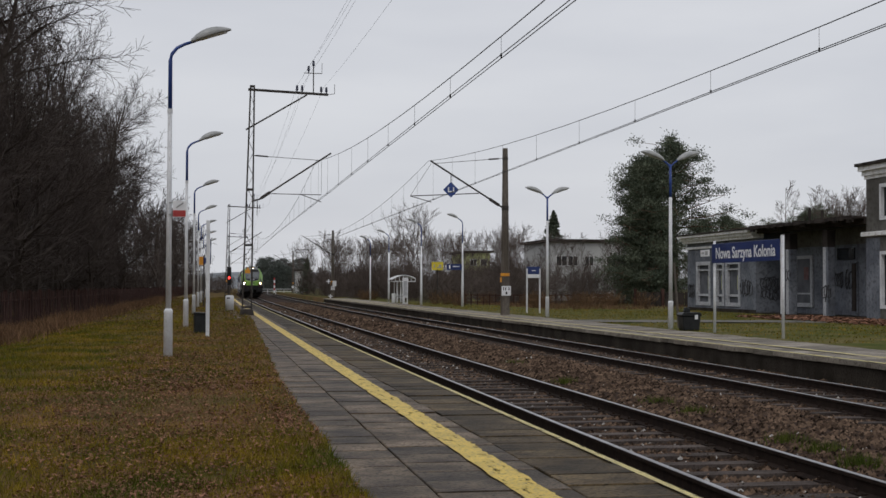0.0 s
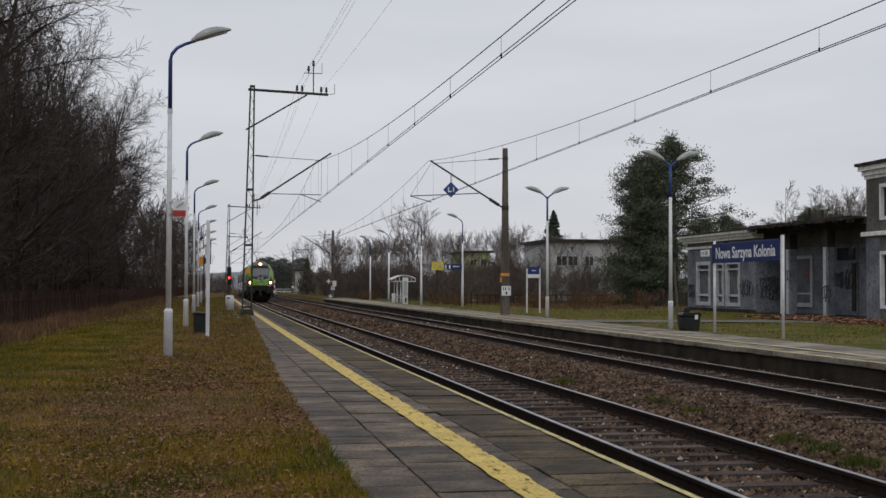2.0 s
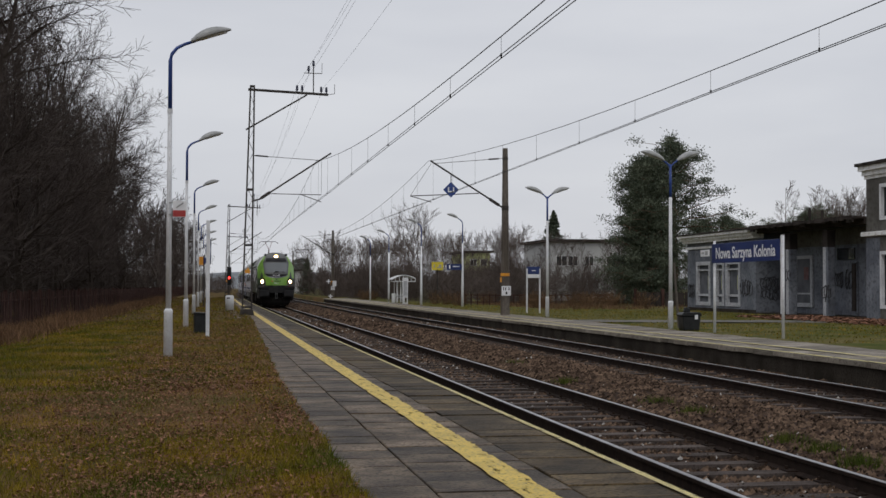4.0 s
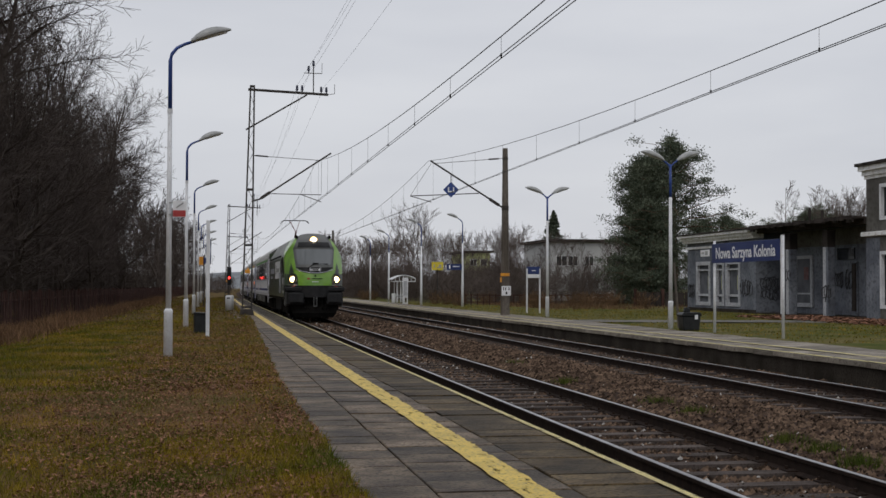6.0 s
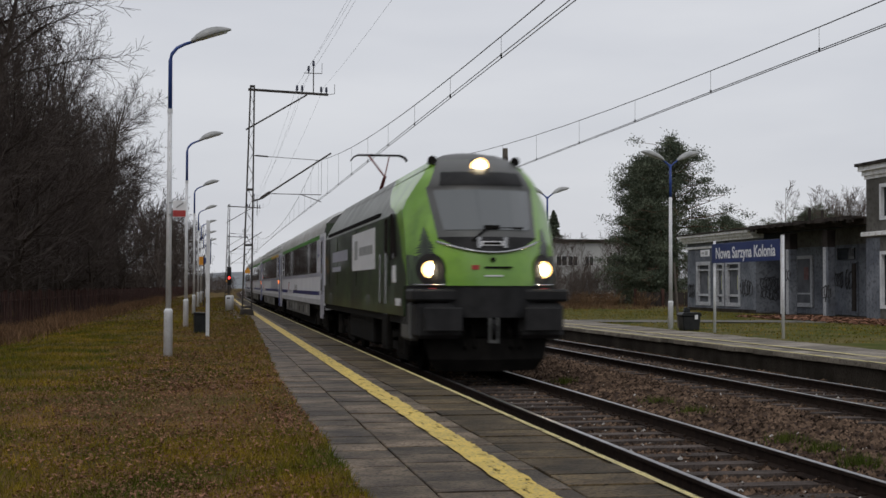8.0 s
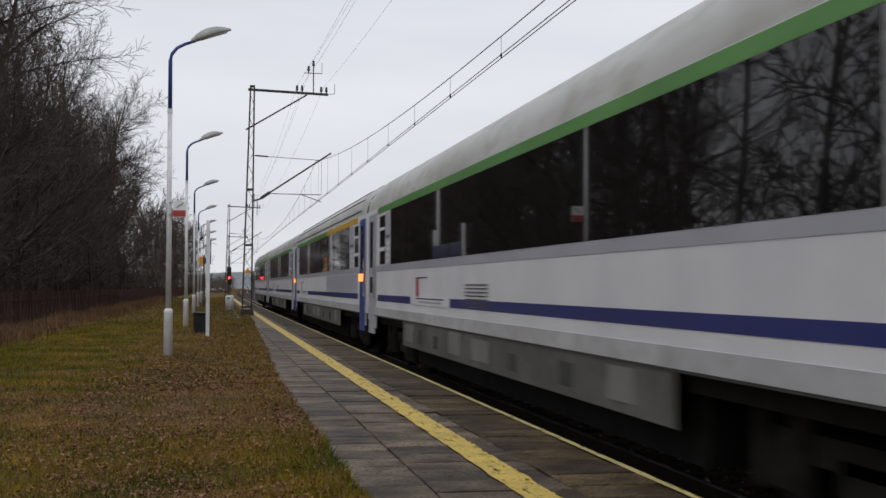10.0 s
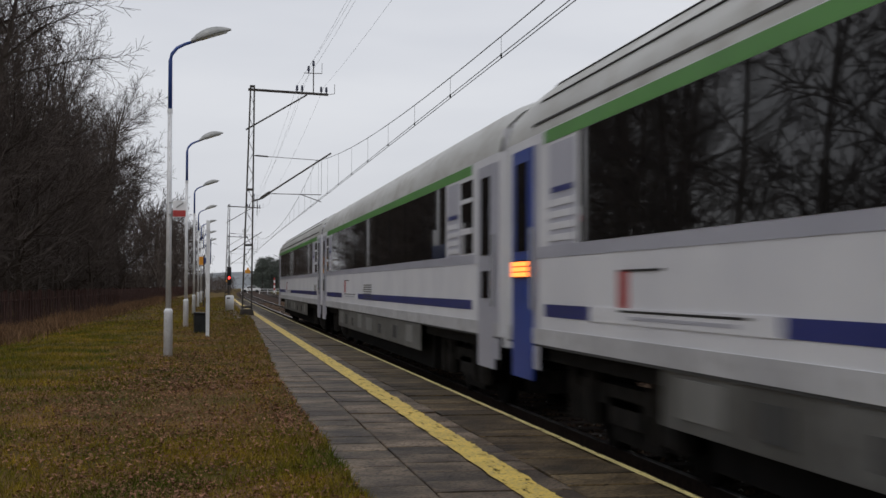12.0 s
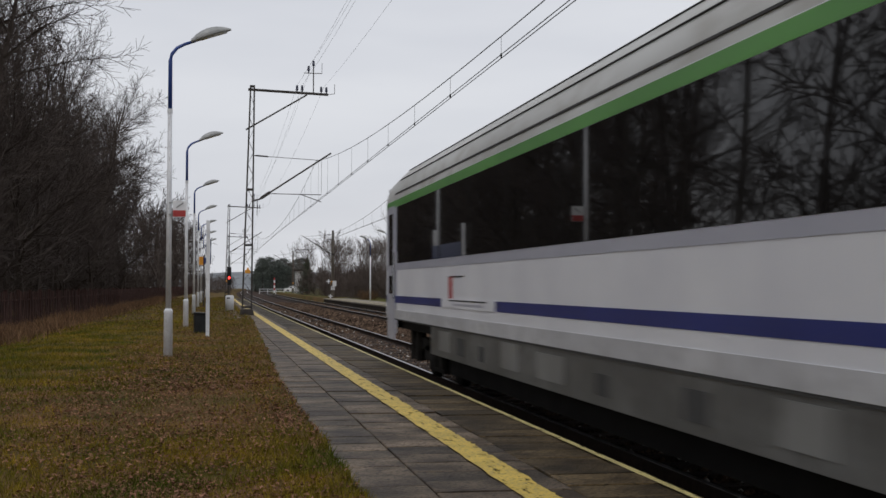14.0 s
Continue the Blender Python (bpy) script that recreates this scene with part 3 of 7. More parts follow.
SLAMP = slim_lamp()
SLAMP.matrix_basis = pose(16.9, 88.0, 0.26)
for x, y in ((15.2, 95.2), (15.4, 114.5), (15.5, 129.0)):
    copy_thing(SLAMP, pose(x, y, 0.26))


def lattice_mast():
    """Steel lattice catenary mast with a bracket for the feeder lines and a cantilever."""
    mast = thing("catenary_mast", "dark steel lattice catenary mast on a concrete foot", "catenary mast", "catenary masts")
    part("foundation", Shape().extrude([(-0.34, -0.3), (0.34, -0.3), (0.34, 0.05), (0.27, 0.32), (-0.27, 0.32), (-0.34, 0.05)], [-0.4, 0.4]), M_STEEL, mast, bevel=0.03)
    def half(z):
        return 0.215 - 0.13 * (z / 10.8)
    def mid(z):
        return 0.20 * (z / 10.8)
    for s in (-1, 1):
        for d in (-1, 1):
            part("leg", Shape().bar((mid(0.2) + s * half(0.2), d * half(0.2) * 0.6, 0.25), (mid(10.8) + s * half(10.8), d * half(10.8) * 0.6, 10.8), 0.07, 0.055), M_STEEL, mast)
    lace = Shape()
    z, flip = 0.5, 1
    while z < 10.4:
        for d in (-1, 1):
            lace.bar((mid(z) - flip * half(z), d * half(z) * 0.6, z), (mid(z + 0.55) + flip * half(z + 0.55), d * half(z) * 0.6, z + 0.55), 0.014)
        z, flip = z + 0.55, -flip
    part("lacing", lace, M_STEEL, mast)
    for z in (0.4, 3.3, 5.9, 10.75):
        for d in (-1, 1):
            part("plate", Shape().bar((mid(z) - half(z) - 0.03, d * half(z) * 0.62, z), (mid(z) + half(z) + 0.03, d * half(z) * 0.62, z), 0.03, 0.1), M_STEEL, mast)
    part("crossbar", Shape().bar((0.0, 0, 10.60), (3.75, 0, 10.45), 0.09, 0.11), M_STEEL, mast)
    part("brace", Shape().bar((-0.1, 0, 8.70), (2.75, 0, 10.42), 0.05, 0.07), M_STEEL, mast)
    part("top_post", Shape().bar((3.05, 0, 10.45), (3.05, 0, 11.75), 0.05).bar((2.6, 0, 11.45), (3.45, 0, 11.45), 0.03).bar((3.45, 0, 11.45), (3.45, 0, 11.95), 0.02), M_STEEL, mast)
    part("wire_guard", Shape().bar((3.72, 0, 10.45), (4.05, 0, 10.5), 0.02).bar((4.05, 0, 10.5), (4.05, 0, 10.95), 0.02), M_STEEL, mast)
    for x, z in ((2.28, 10.52), (2.52, 10.52), (3.42, 10.48), (3.66, 10.46), (2.82, 11.45), (3.05, 11.7)):
        part("insulator", Shape().tube([(x, 0, z), (x, 0, z + 0.09), (x, 0, z + 0.12), (x, 0, z + 0.34)], [0.03, 0.03, 0.065, 0.05], 8), M_INSUL, mast)
    part("cantilever", Shape().tube([(0.2, 0, 5.35), (0.55, 0, 5.45), (3.9, 0, 7.68)], 0.038, 8), M_STEEL, mast)
    part("cantilever_insulator", Shape().tube([(0.62, 0, 5.50), (1.05, 0, 5.79)], 0.075, 8), M_STEEL, mast)
    part("top_stay", Shape().tube([(0.2, 0, 7.5), (3.4, 0, 7.33)], 0.014, 6).tube([(0.35, 0, 7.5), (0.95, 0, 7.46)], 0.04, 6), M_STEEL, mast)
    part("steady_arm", Shape().tube([(1.1, 0, 5.72), (3.45, 0, 5.70)], 0.02, 6).tube([(2.5, 0, 5.70), (3.45, 0, 5.36)], 0.02, 6).tube([(3.45, 0, 5.70), (3.45, 0, 7.35)], 0.007, 4).tube([(0.45, 0, 5.4), (0.45, 0, 4.7)], 0.015, 4), M_STEEL, mast)
    part("warning_plate", Shape().box(-0.10, 0.14, -0.325, -0.315, 1.98, 2.14).box(-0.02, 0.08, -0.325, -0.315, 2.14, 2.24), M_ORANGE, mast, "yellow and black warning plate")
    return mast


MAST = lattice_mast()
MAST.matrix_basis = pose(1.66, 62.0, 0.24)
for y, x in ((-35.0, 1.2), (152.0, 1.5), (246.0, 1.5)):
    copy_thing(MAST, pose(x + curve(y), y, 0.1))


def concrete_mast():
    mast = thing("concrete_catenary_mast", "tapered concrete catenary mast with steel cantilever", "catenary mast", "catenary masts")
    part("shaft", Shape().tube([(0, 0, -0.4), (0, 0, 0.9), (0, 0, 7.85)], [0.225, 0.215, 0.12], 8), M_MAST, mast, "weathered brown-grey concrete shaft")
    part("number_plate", Shape().box(-0.22, 0.22, -0.255, -0.225, 0.95, 1.40), M_WHITE_SIGN, mast, "white plate with dark marks", bevel=0.006)
    part("marking", Shape().box(-0.15, -0.11, -0.262, -0.256, 1.20, 1.34).box(-0.05, -0.01, -0.262, -0.256, 1.20, 1.34).box(0.11, 0.15, -0.262, -0.256, 1.20, 1.34).box(-0.03, 0.05, -0.262, -0.256, 1.01, 1.13), M_BLACK, mast)
    part("yellow_band", Shape().tube([(0, 0, 1.86), (0, 0, 2.0)], 0.218, 8).box(-0.24, -0.19, -0.12, 0, 1.58, 1.80), M_ORANGE, mast)
    part("cantilever", Shape().tube([(-0.1, 0, 5.05), (-0.45, 0, 5.28), (-3.55, 0, 7.2)], 0.04, 8), M_STEEL, mast)
    part("cantilever_insulator", Shape().tube([(-0.3, 0, 5.18), (-0.75, 0, 5.46)], 0.075, 8), M_STEEL, mast)
    part("top_stay", Shape().tube([(-0.1, 0, 7.38), (-3.3, 0, 7.08)], 0.014, 6).tube([(-0.3, 0, 7.36), (-0.8, 0, 7.32)], 0.04, 6), M_STEEL, mast)
    part("steady_arm", Shape().tube([(-1.25, 0, 5.72), (-4.5, 0, 5.55)], 0.024, 6).tube([(-4.5, 0, 5.55), (-3.5, 0, 5.28)], 0.02, 6).tube([(-3.5, 0, 7.1), (-4.5, 0, 5.55)], 0.008, 4), M_STEEL, mast)
    part("collar", Shape().tube([(0, 0, 4.95), (0, 0, 5.15)], 0.172, 8).tube([(0, 0, 7.3), (0, 0, 7.42)], 0.14, 8), M_STEEL, mast)
    return mast


CMAST = concrete_mast()
CMAST.matrix_basis = pose(13.55, 60.0, 0.26)
for y in (-36.0, 152.0, 246.0):
    copy_thing(CMAST, pose(13.6 + curve(y), y, 0.2))
DIAMOND = thing("diamond_sign", "blue diamond catenary sign with white mark", "sign", at=(10.95, 59.9, 6.12))
part("panel", Shape().extrude([(-0.37, 0), (0, -0.37), (0.37, 0), (0, 0.37)], [-0.015, 0.015]), M_BLUE, DIAMOND)
part("symbol", Shape().box(-0.15, -0.09, -0.024, -0.018, -0.12, 0.12).box(0.09, 0.15, -0.024, -0.018, -0.12, 0.12).box(-0.09, 0.09, -0.024, -0.018, -0.12, -0.06), M_WHITE_SIGN, DIAMOND)
part("hanger", Shape().tube([(0, 0, 0.36), (0, 0, 0.75)], 0.02, 6), M_STEEL, DIAMOND)


def wires(name, x, y0, y1, contact_z, top_z, sag, x_end, label):
    """Contact wire, sagging carrier wire and droppers of one span."""
    line = thing(name, label, "overhead wire", "overhead wires")
    def cx(y):
        return x + (x_end - x) * (y - y0) / (y1 - y0) + curve(y)
    def carrier(y):
        return top_z - sag * (1 - abs(2 * (y - y0) / (y1 - y0) - 1) ** 2.4)
    ys = [y0 + (y1 - y0) * i / 24 for i in range(25)]
    for d in (-0.04, 0.04):
        part("contact_wire", Shape().tube([(cx(y) + d, y, contact_z) for y in ys], 0.0085, 5), M_WIRE, line)
    part("carrier_wire", Shape().tube([(cx(y), y, carrier(y)) for y in ys], 0.010, 5), M_WIRE, line)
    count = 20
    for i in range(count):
        y = y0 + (y1 - y0) * (i + 0.72) / count
        part("dropper", Shape().tube([(cx(y), y, contact_z), (cx(y), y, carrier(y))], 0.0038, 4).tube([(cx(y), y, contact_z - 0.02), (cx(y), y, contact_z + 0.05)], 0.018, 5), M_WIRE, line)


for y0, y1 in ((-35.0, 62.0), (62.0, 152.0), (152.0, 246.0)):
    wires("overhead_wire_near", 4.86, y0, y1, 5.58, 7.55, 1.65, 4.86, "thin contact and carrier wires over the near track")
for y0, y1 in ((-36.0, 60.0), (60.0, 152.0), (152.0, 246.0)):
    wires("overhead_wire_far", 9.9, y0, y1, 5.57, 7.45, 1.51, 9.9, "thin contact and carrier wires over the far track")
for x, z in ((3.94, 11.10), (4.18, 11.10), (5.2, 11.05), (4.71, 12.3)):
    line = thing("feeder_wire", "thin feeder wire along the mast tops", "overhead wire", "overhead wires")
    for y0, y1 in ((-35.0, 62.0), (62.0, 152.0), (152.0, 246.0)):
        ys = [y0 + (y1 - y0) * i / 16 for i in range(17)]
        part("wire", Shape().tube([(x + curve(y), y, z - 1.3 * 4 * ((y - y0) / (y1 - y0)) * (1 - (y - y0) / (y1 - y0)) - (0.6 if y > 120 else 0)) for y in ys], 0.0045, 4), M_WIRE, line)


# ---- platform furniture ----
def lettering(name, words, size, material, parent, m, bold=0.0):
    cu = bpy.data.curves.new(name, "FONT")
    cu.body, cu.size, cu.extrude, cu.offset = words, size, 0.002, bold
    cu.align_x = cu.align_y = "CENTER"
    tmp = bpy.data.objects.new(name, cu)
    me = bpy.data.meshes.new_from_object(tmp)
    bpy.data.objects.remove(tmp)
    me.materials.clear()
    me.materials.append(material)
    ob = new(name, me)
    ob.parent = parent
    ob.matrix_basis = m
    return ob


SIGN = thing("station_sign", "dark blue station name board on two white posts", "sign", at=(15.0, 35.4, 0.26))
for y in (-2.42, 2.42):
    part("post", Shape().tube([(0.05, y, -0.3), (0.05, y, 2.78)], 0.042, 10), M_WHITE, SIGN, smooth=True)
part("board", Shape().box(-0.03, 0.0, -2.36, 2.44, 2.10, 2.68), M_SIGNBLUE, SIGN, "blue name board", bevel=0.006)
lettering("station_name", "Nowa Sarzyna Kolonia", 0.462, M_WHITE_SIGN, SIGN, Matrix.Translation((-0.036, 0.0, 2.375)) @ Euler((radians(90), 0, radians(-90))).to_matrix().to_4x4(), 0.009)
part("end_plate", Shape().box(-0.06, -0.03, 2.62, 3.3, 2.32, 2.52), M_WHITE_SIGN, SIGN, "small white plate with grey marks", bevel=0.004)
part("end_plate_mark", Shape().box(-0.066, -0.061, 2.7, 2.9, 2.36, 2.48).box(-0.066, -0.061, 2.98, 3.2, 2.4, 2.45), M_GREY, SIGN)

SIGN2 = thing("station_sign", "station name board on two white posts seen edge-on", "sign", at=(-0.08, 39.0, 0.24))
for y in (-2.42, 2.42):
    part("post", Shape().box(-0.05, 0.05, y - 0.035, y + 0.035, -0.3, 3.2), M_WHITE, SIGN2, bevel=0.008)
part("board", Shape().box(0.06, 0.085, -2.36, 2.36, 2.10, 2.68), M_SIGNBLUE, SIGN2, bevel=0.006)

BIN = thing("litter_bin", "black plastic waste container with a white label", "bin", at=(14.98, 39.8, 0.26))
part("body", Shape().extrude([(-0.26, 0.0), (0.26, 0.0), (0.30, 0.46), (-0.30, 0.46)], [-0.24, 0.24]), M_BLACK, BIN, bevel=0.03)
part("lid", Shape().extrude([(-0.33, 0.46), (0.33, 0.46), (0.33, 0.51), (0.27, 0.58), (-0.27, 0.58), (-0.33, 0.51)], [-0.26, 0.26]), M_BLACK, BIN, bevel=0.015)
part("label", Shape().box(0.09, 0.19, -0.275, -0.262, 0.36, 0.50), M_WHITE_SIGN, BIN, "white sticker")
part("crest", Shape().extrude([(-0.16, 0.58), (0.06, 0.58), (0.03, 0.72), (-0.12, 0.74)], [0.0, 0.16]), M_BLACK, BIN, bevel=0.02)
STAKE = thing("wooden_stake", "pale wooden stake leaning beside the bin", "stake", at=(15.30, 42.0, 0.26))
part("shaft", Shape().tube([(0.16, 0, -0.2), (-0.02, 0, 2.2)], [0.045, 0.035], 7), M_MAST, STAKE)

BIN2 = thing("black_bin", "black box-shaped bin on the grass", "bin", at=(-0.28, 39.7, 0.24), turn=4)
part("body", Shape().extrude([(-0.20, 0.0), (0.20, 0.0), (0.21, 0.55), (-0.21, 0.55)], [-0.2, 0.2]), M_BLACK, BIN2, bevel=0.015)
part("lid", Shape().extrude([(-0.23, 0.55), (0.23, 0.55), (0.22, 0.60), (-0.20, 0.62)], [-0.22, 0.22]), M_BLACK, BIN2, bevel=0.008)
BIN3 = thing("white_bin", "white cylindrical litter bin with a dark slot", "bin", at=(1.04, 74.0, 0.24))
part("body", Shape().tube([(0, 0, 0), (0, 0, 0.78), (0, 0, 0.86)], [0.235, 0.235, 0.19], 16), M_WHITE, BIN3, smooth=True)
part("slot", Shape().box(-0.16, 0.02, -0.243, -0.2, 0.68, 0.75), M_BLACK, BIN3, bevel=0.01)

RW = thing("platform_marker", "white and red platform sector plate on a lamp pole", "sign", at=(-0.63, 26.72, 3.02))
part("plate", Shape().box(-0.13, 0.13, -0.012, 0.012, 0.0, 0.32), M_WHITE_SIGN, RW)
part("red_field", Shape().box(-0.125, 0.125, -0.018, -0.0125, 0.005, 0.13), M_RED, RW)
part("stripe", Shape().bar((-0.06, -0.016, 0.18), (0.08, -0.016, 0.28), 0.006, 0.025), M_GREY, RW)
part("bracket", Shape().bar((-0.2, 0.02, 0.28), (0.1, 0.02, 0.28), 0.02).bar((-0.2, 0.02, 0.05), (0.1, 0.02, 0.05), 0.02), M_GREY, RW)

BOARD = thing("notice_board", "small blue and white board on two posts", "sign", at=(16.4, 66.0, 0.26))
for x in (-0.34, 0.34):
    part("post", Shape().tube([(x, 0, -0.3), (x, 0, 2.3)], 0.045, 8), M_WHITE, BOARD)
part("header", Shape().box(-0.36, 0.36, -0.03, 0.03, 2.02, 2.4), M_SIGNBLUE, BOARD, bevel=0.006)
part("panel", Shape().box(-0.36, 0.36, -0.03, 0.03, 1.82, 2.01), M_WHITE_SIGN, BOARD, bevel=0.006)
part("writing", Shape().box(-0.1, 0.12, -0.038, -0.032, 2.18, 2.22), M_WHITE_SIGN, BOARD)

YS1 = thing("yellow_sign", "yellow information sign on a dark post", "sign", at=(17.75, 103.0, 0.26))
part("post", Shape().tube([(0, 0, -0.3), (0, 0, 2.7)], 0.05, 8), M_STEEL, YS1)
part("panel", Shape().box(-0.46, 0.46, -0.03, 0.03, 2.65, 3.3), M_YELLOW, YS1, bevel=0.008)
part("symbol", Shape().box(-0.3, -0.22, -0.038, -0.032, 2.85, 3.1).box(-0.05, 0.34, -0.038, -0.032, 2.82, 2.9).box(0.1, 0.3, -0.038, -0.032, 2.92, 3.08), M_GREY, YS1)
BS1 = thing("blue_direction_sign", "dark blue direction sign with white marks", "sign", at=(16.55, 88.0, 2.75))
part("panel", Shape().box(-0.75, 0.28, -0.1, -0.05, 0.0, 0.4), M_SIGNBLUE, BS1, bevel=0.006)
part("symbol", Shape().box(-0.6, -0.52, -0.108, -0.102, 0.08, 0.32).box(-0.35, 0.1, -0.108, -0.102, 0.2, 0.26), M_WHITE_SIGN, BS1)
part("bracket", Shape().bar((0.27, -0.05, 0.2), (0.35, 0, 0.2), 0.04), M_STEEL, BS1)


def build_shelter():
    s = thing("waiting_shelter", "white steel waiting shelter with an open curved roof", "shelter", at=(15.55, 108.0, 0.28))
    for x in (-0.44, -0.15, 0.14, 0.43):
        for y in (-0.7, 0.9):
            part("post", Shape().bar((x, y, 0), (x, y, 1.80), 0.07), M_WHITE, s)
    def arch(i, n=12):
        t = i / n
        return -0.97 + 1.98 * t, 1.78 + 0.46 * math.sin(math.pi * (0.06 + 0.80 * t))
    rows = [[(arch(i)[0], y, arch(i)[1] + 0.03) for i in range(13)] for y in (-1.2, 1.2)]
    part("roof", Shape().grid(rows), M_LAMPGLASS, s, "pale translucent roof sheet", solid=0.02)
    for y in (-1.2, 0.0, 1.2):
        part("roof_rib", Shape().tube([(arch(i)[0], y, arch(i)[1]) for i in range(13)], 0.035, 5), M_WHITE, s)
    for i in range(0, 13, 2):
        x, z = arch(i)
        part("hanger", Shape().bar((x, -1.2, z), (x, -1.2, 1.72), 0.035), M_WHITE, s)
    part("eave_bar", Shape().bar((-0.97, -1.2, 1.74), (1.01, -1.2, 1.74), 0.06).bar((-0.97, 1.2, 1.74), (1.01, 1.2, 1.74), 0.06), M_WHITE, s)
    part("rail", Shape().bar((-0.44, -0.7, 0.42), (0.43, -0.7, 0.42), 0.06).bar((-0.44, 0.9, 0.6), (0.43, 0.9, 0.6), 0.06), M_WHITE, s)
    part("bench", Shape().box(-0.4, 0.4, 0.2, 0.6, 0.45, 0.5), M_BOARD, s)
    part("litter_basket", Shape().tube([(-0.72, -0.7, 0), (-0.72, -0.7, 0.75)], [0.15, 0.18], 10), M_WHITE, s)
    info = thing("timetable_case", "white timetable case with a grey glazed face", "notice case", at=(14.42, 98.0, 0.28))
    part("frame", Shape().box(-0.20, -0.13, -0.05, 0.05, 0.0, 2.0).box(0.13, 0.20, -0.05, 0.05, 0.0, 2.0).box(-0.13, 0.13, -0.05, 0.05, 1.9, 2.0).box(-0.13, 0.13, -0.05, 0.05, 0.55, 0.64), M_WHITE, info)
    part("face", Shape().box(-0.13, 0.13, -0.02, 0.02, 0.64, 1.9), M_C_FACE, info, "grey glazed notice")
    part("header", Shape().box(-0.18, 0.24, -0.07, -0.051, 1.72, 1.9), M_WHITE_SIGN, info)
    part("foot_panel", Shape().box(-0.20, 0.20, -0.06, 0.06, 0.0, 0.12), M_WHITE, info)


M_C_FACE = mat("notice_face", (0.28, 0.29, 0.31), (0.42, 0.43, 0.45), (0.6, 0.6, 0.6), 3, 9, 0.3)
build_shelter()


def build_signals():
    sg = thing("railway_signal", "signal post with a lit red lamp", "signal", at=(1.9, 140.0, 0.2))
    part("post", Shape().tube([(0, 0, -0.3), (0, 0, 4.6)], 0.07, 8), M_STEEL, sg)
    part("head", Shape().box(-0.22, 0.22, -0.1, 0.1, 1.5, 3.4), M_BLACK, sg, bevel=0.05)
    part("red_lamp", Shape().tube([(0, -0.18, 2.25), (0, -0.11, 2.25)], 0.13, 14), M_REDLAMP, sg, "glowing red lamp")
    part("ladder", Shape().bar((0.15, 0.15, 0), (0.15, 0.15, 4.4), 0.03).bar((-0.15, 0.15, 0), (-0.15, 0.15, 4.4), 0.03), M_STEEL, sg)
    for x, y, z in ((12.35, 140.0, 1.9), (12.3, 137.0, 0.35)):
        st = thing("track_marker", "small white track marker plate", "sign", at=(x, y, 0.2))
        part("post", Shape().tube([(0, 0, -0.3), (0, 0, z)], 0.03, 6), M_STEEL, st)
        part("plate", Shape().extrude([(-0.05, z - 0.22), (0.05, z - 0.22), (0.05, z - 0.05), (0.22, z - 0.05), (0.22, z + 0.05), (0.05, z + 0.05), (0.05, z + 0.22), (-0.05, z + 0.22), (-0.05, z + 0.05), (-0.22, z + 0.05), (-0.22, z - 0.05), (-0.05, z - 0.05)], [-0.09, -0.05]), M_WHITE_SIGN, st)
    st = thing("square_marker", "white square marker plate on the mast", "sign", at=(14.0, 150.9, 1.6))
    part("plate", Shape().box(-0.22, 0.22, -0.03, 0.0, 0, 0.6), M_WHITE_SIGN, st)
    part("bracket", Shape().bar((0, 0, 0.3), (0, 0.9, 0.3), 0.05), M_STEEL, st)
    cr = thing("crossing_post", "red and white striped crossing post", "crossing post", at=(12.4, 262.0, 0.2))
    for i in range(6):
        part("band", Shape().tube([(0, 0, 0.5 * i), (0, 0, 0.5 * i + 0.5)], 0.16, 8), M_RED if i % 2 else M_WHITE, cr)
    gs = thing("platform_direction_sign", "orange and dark blue signs on a post", "sign", at=(-0.45, 88.0, 0.24))
    part("post", Shape().tube([(0, 0, -0.3), (0, 0, 3.4)], 0.05, 8), M_STEEL, gs)
    part("orange_panel", Shape().box(-0.4, -0.05, -0.08, -0.04, 2.75, 3.3), M_ORANGE, gs)
    part("blue_panel", Shape().box(-0.02, 0.42, -0.08, -0.04, 2.85, 3.25), M_SIGNBLUE, gs)


build_signals()


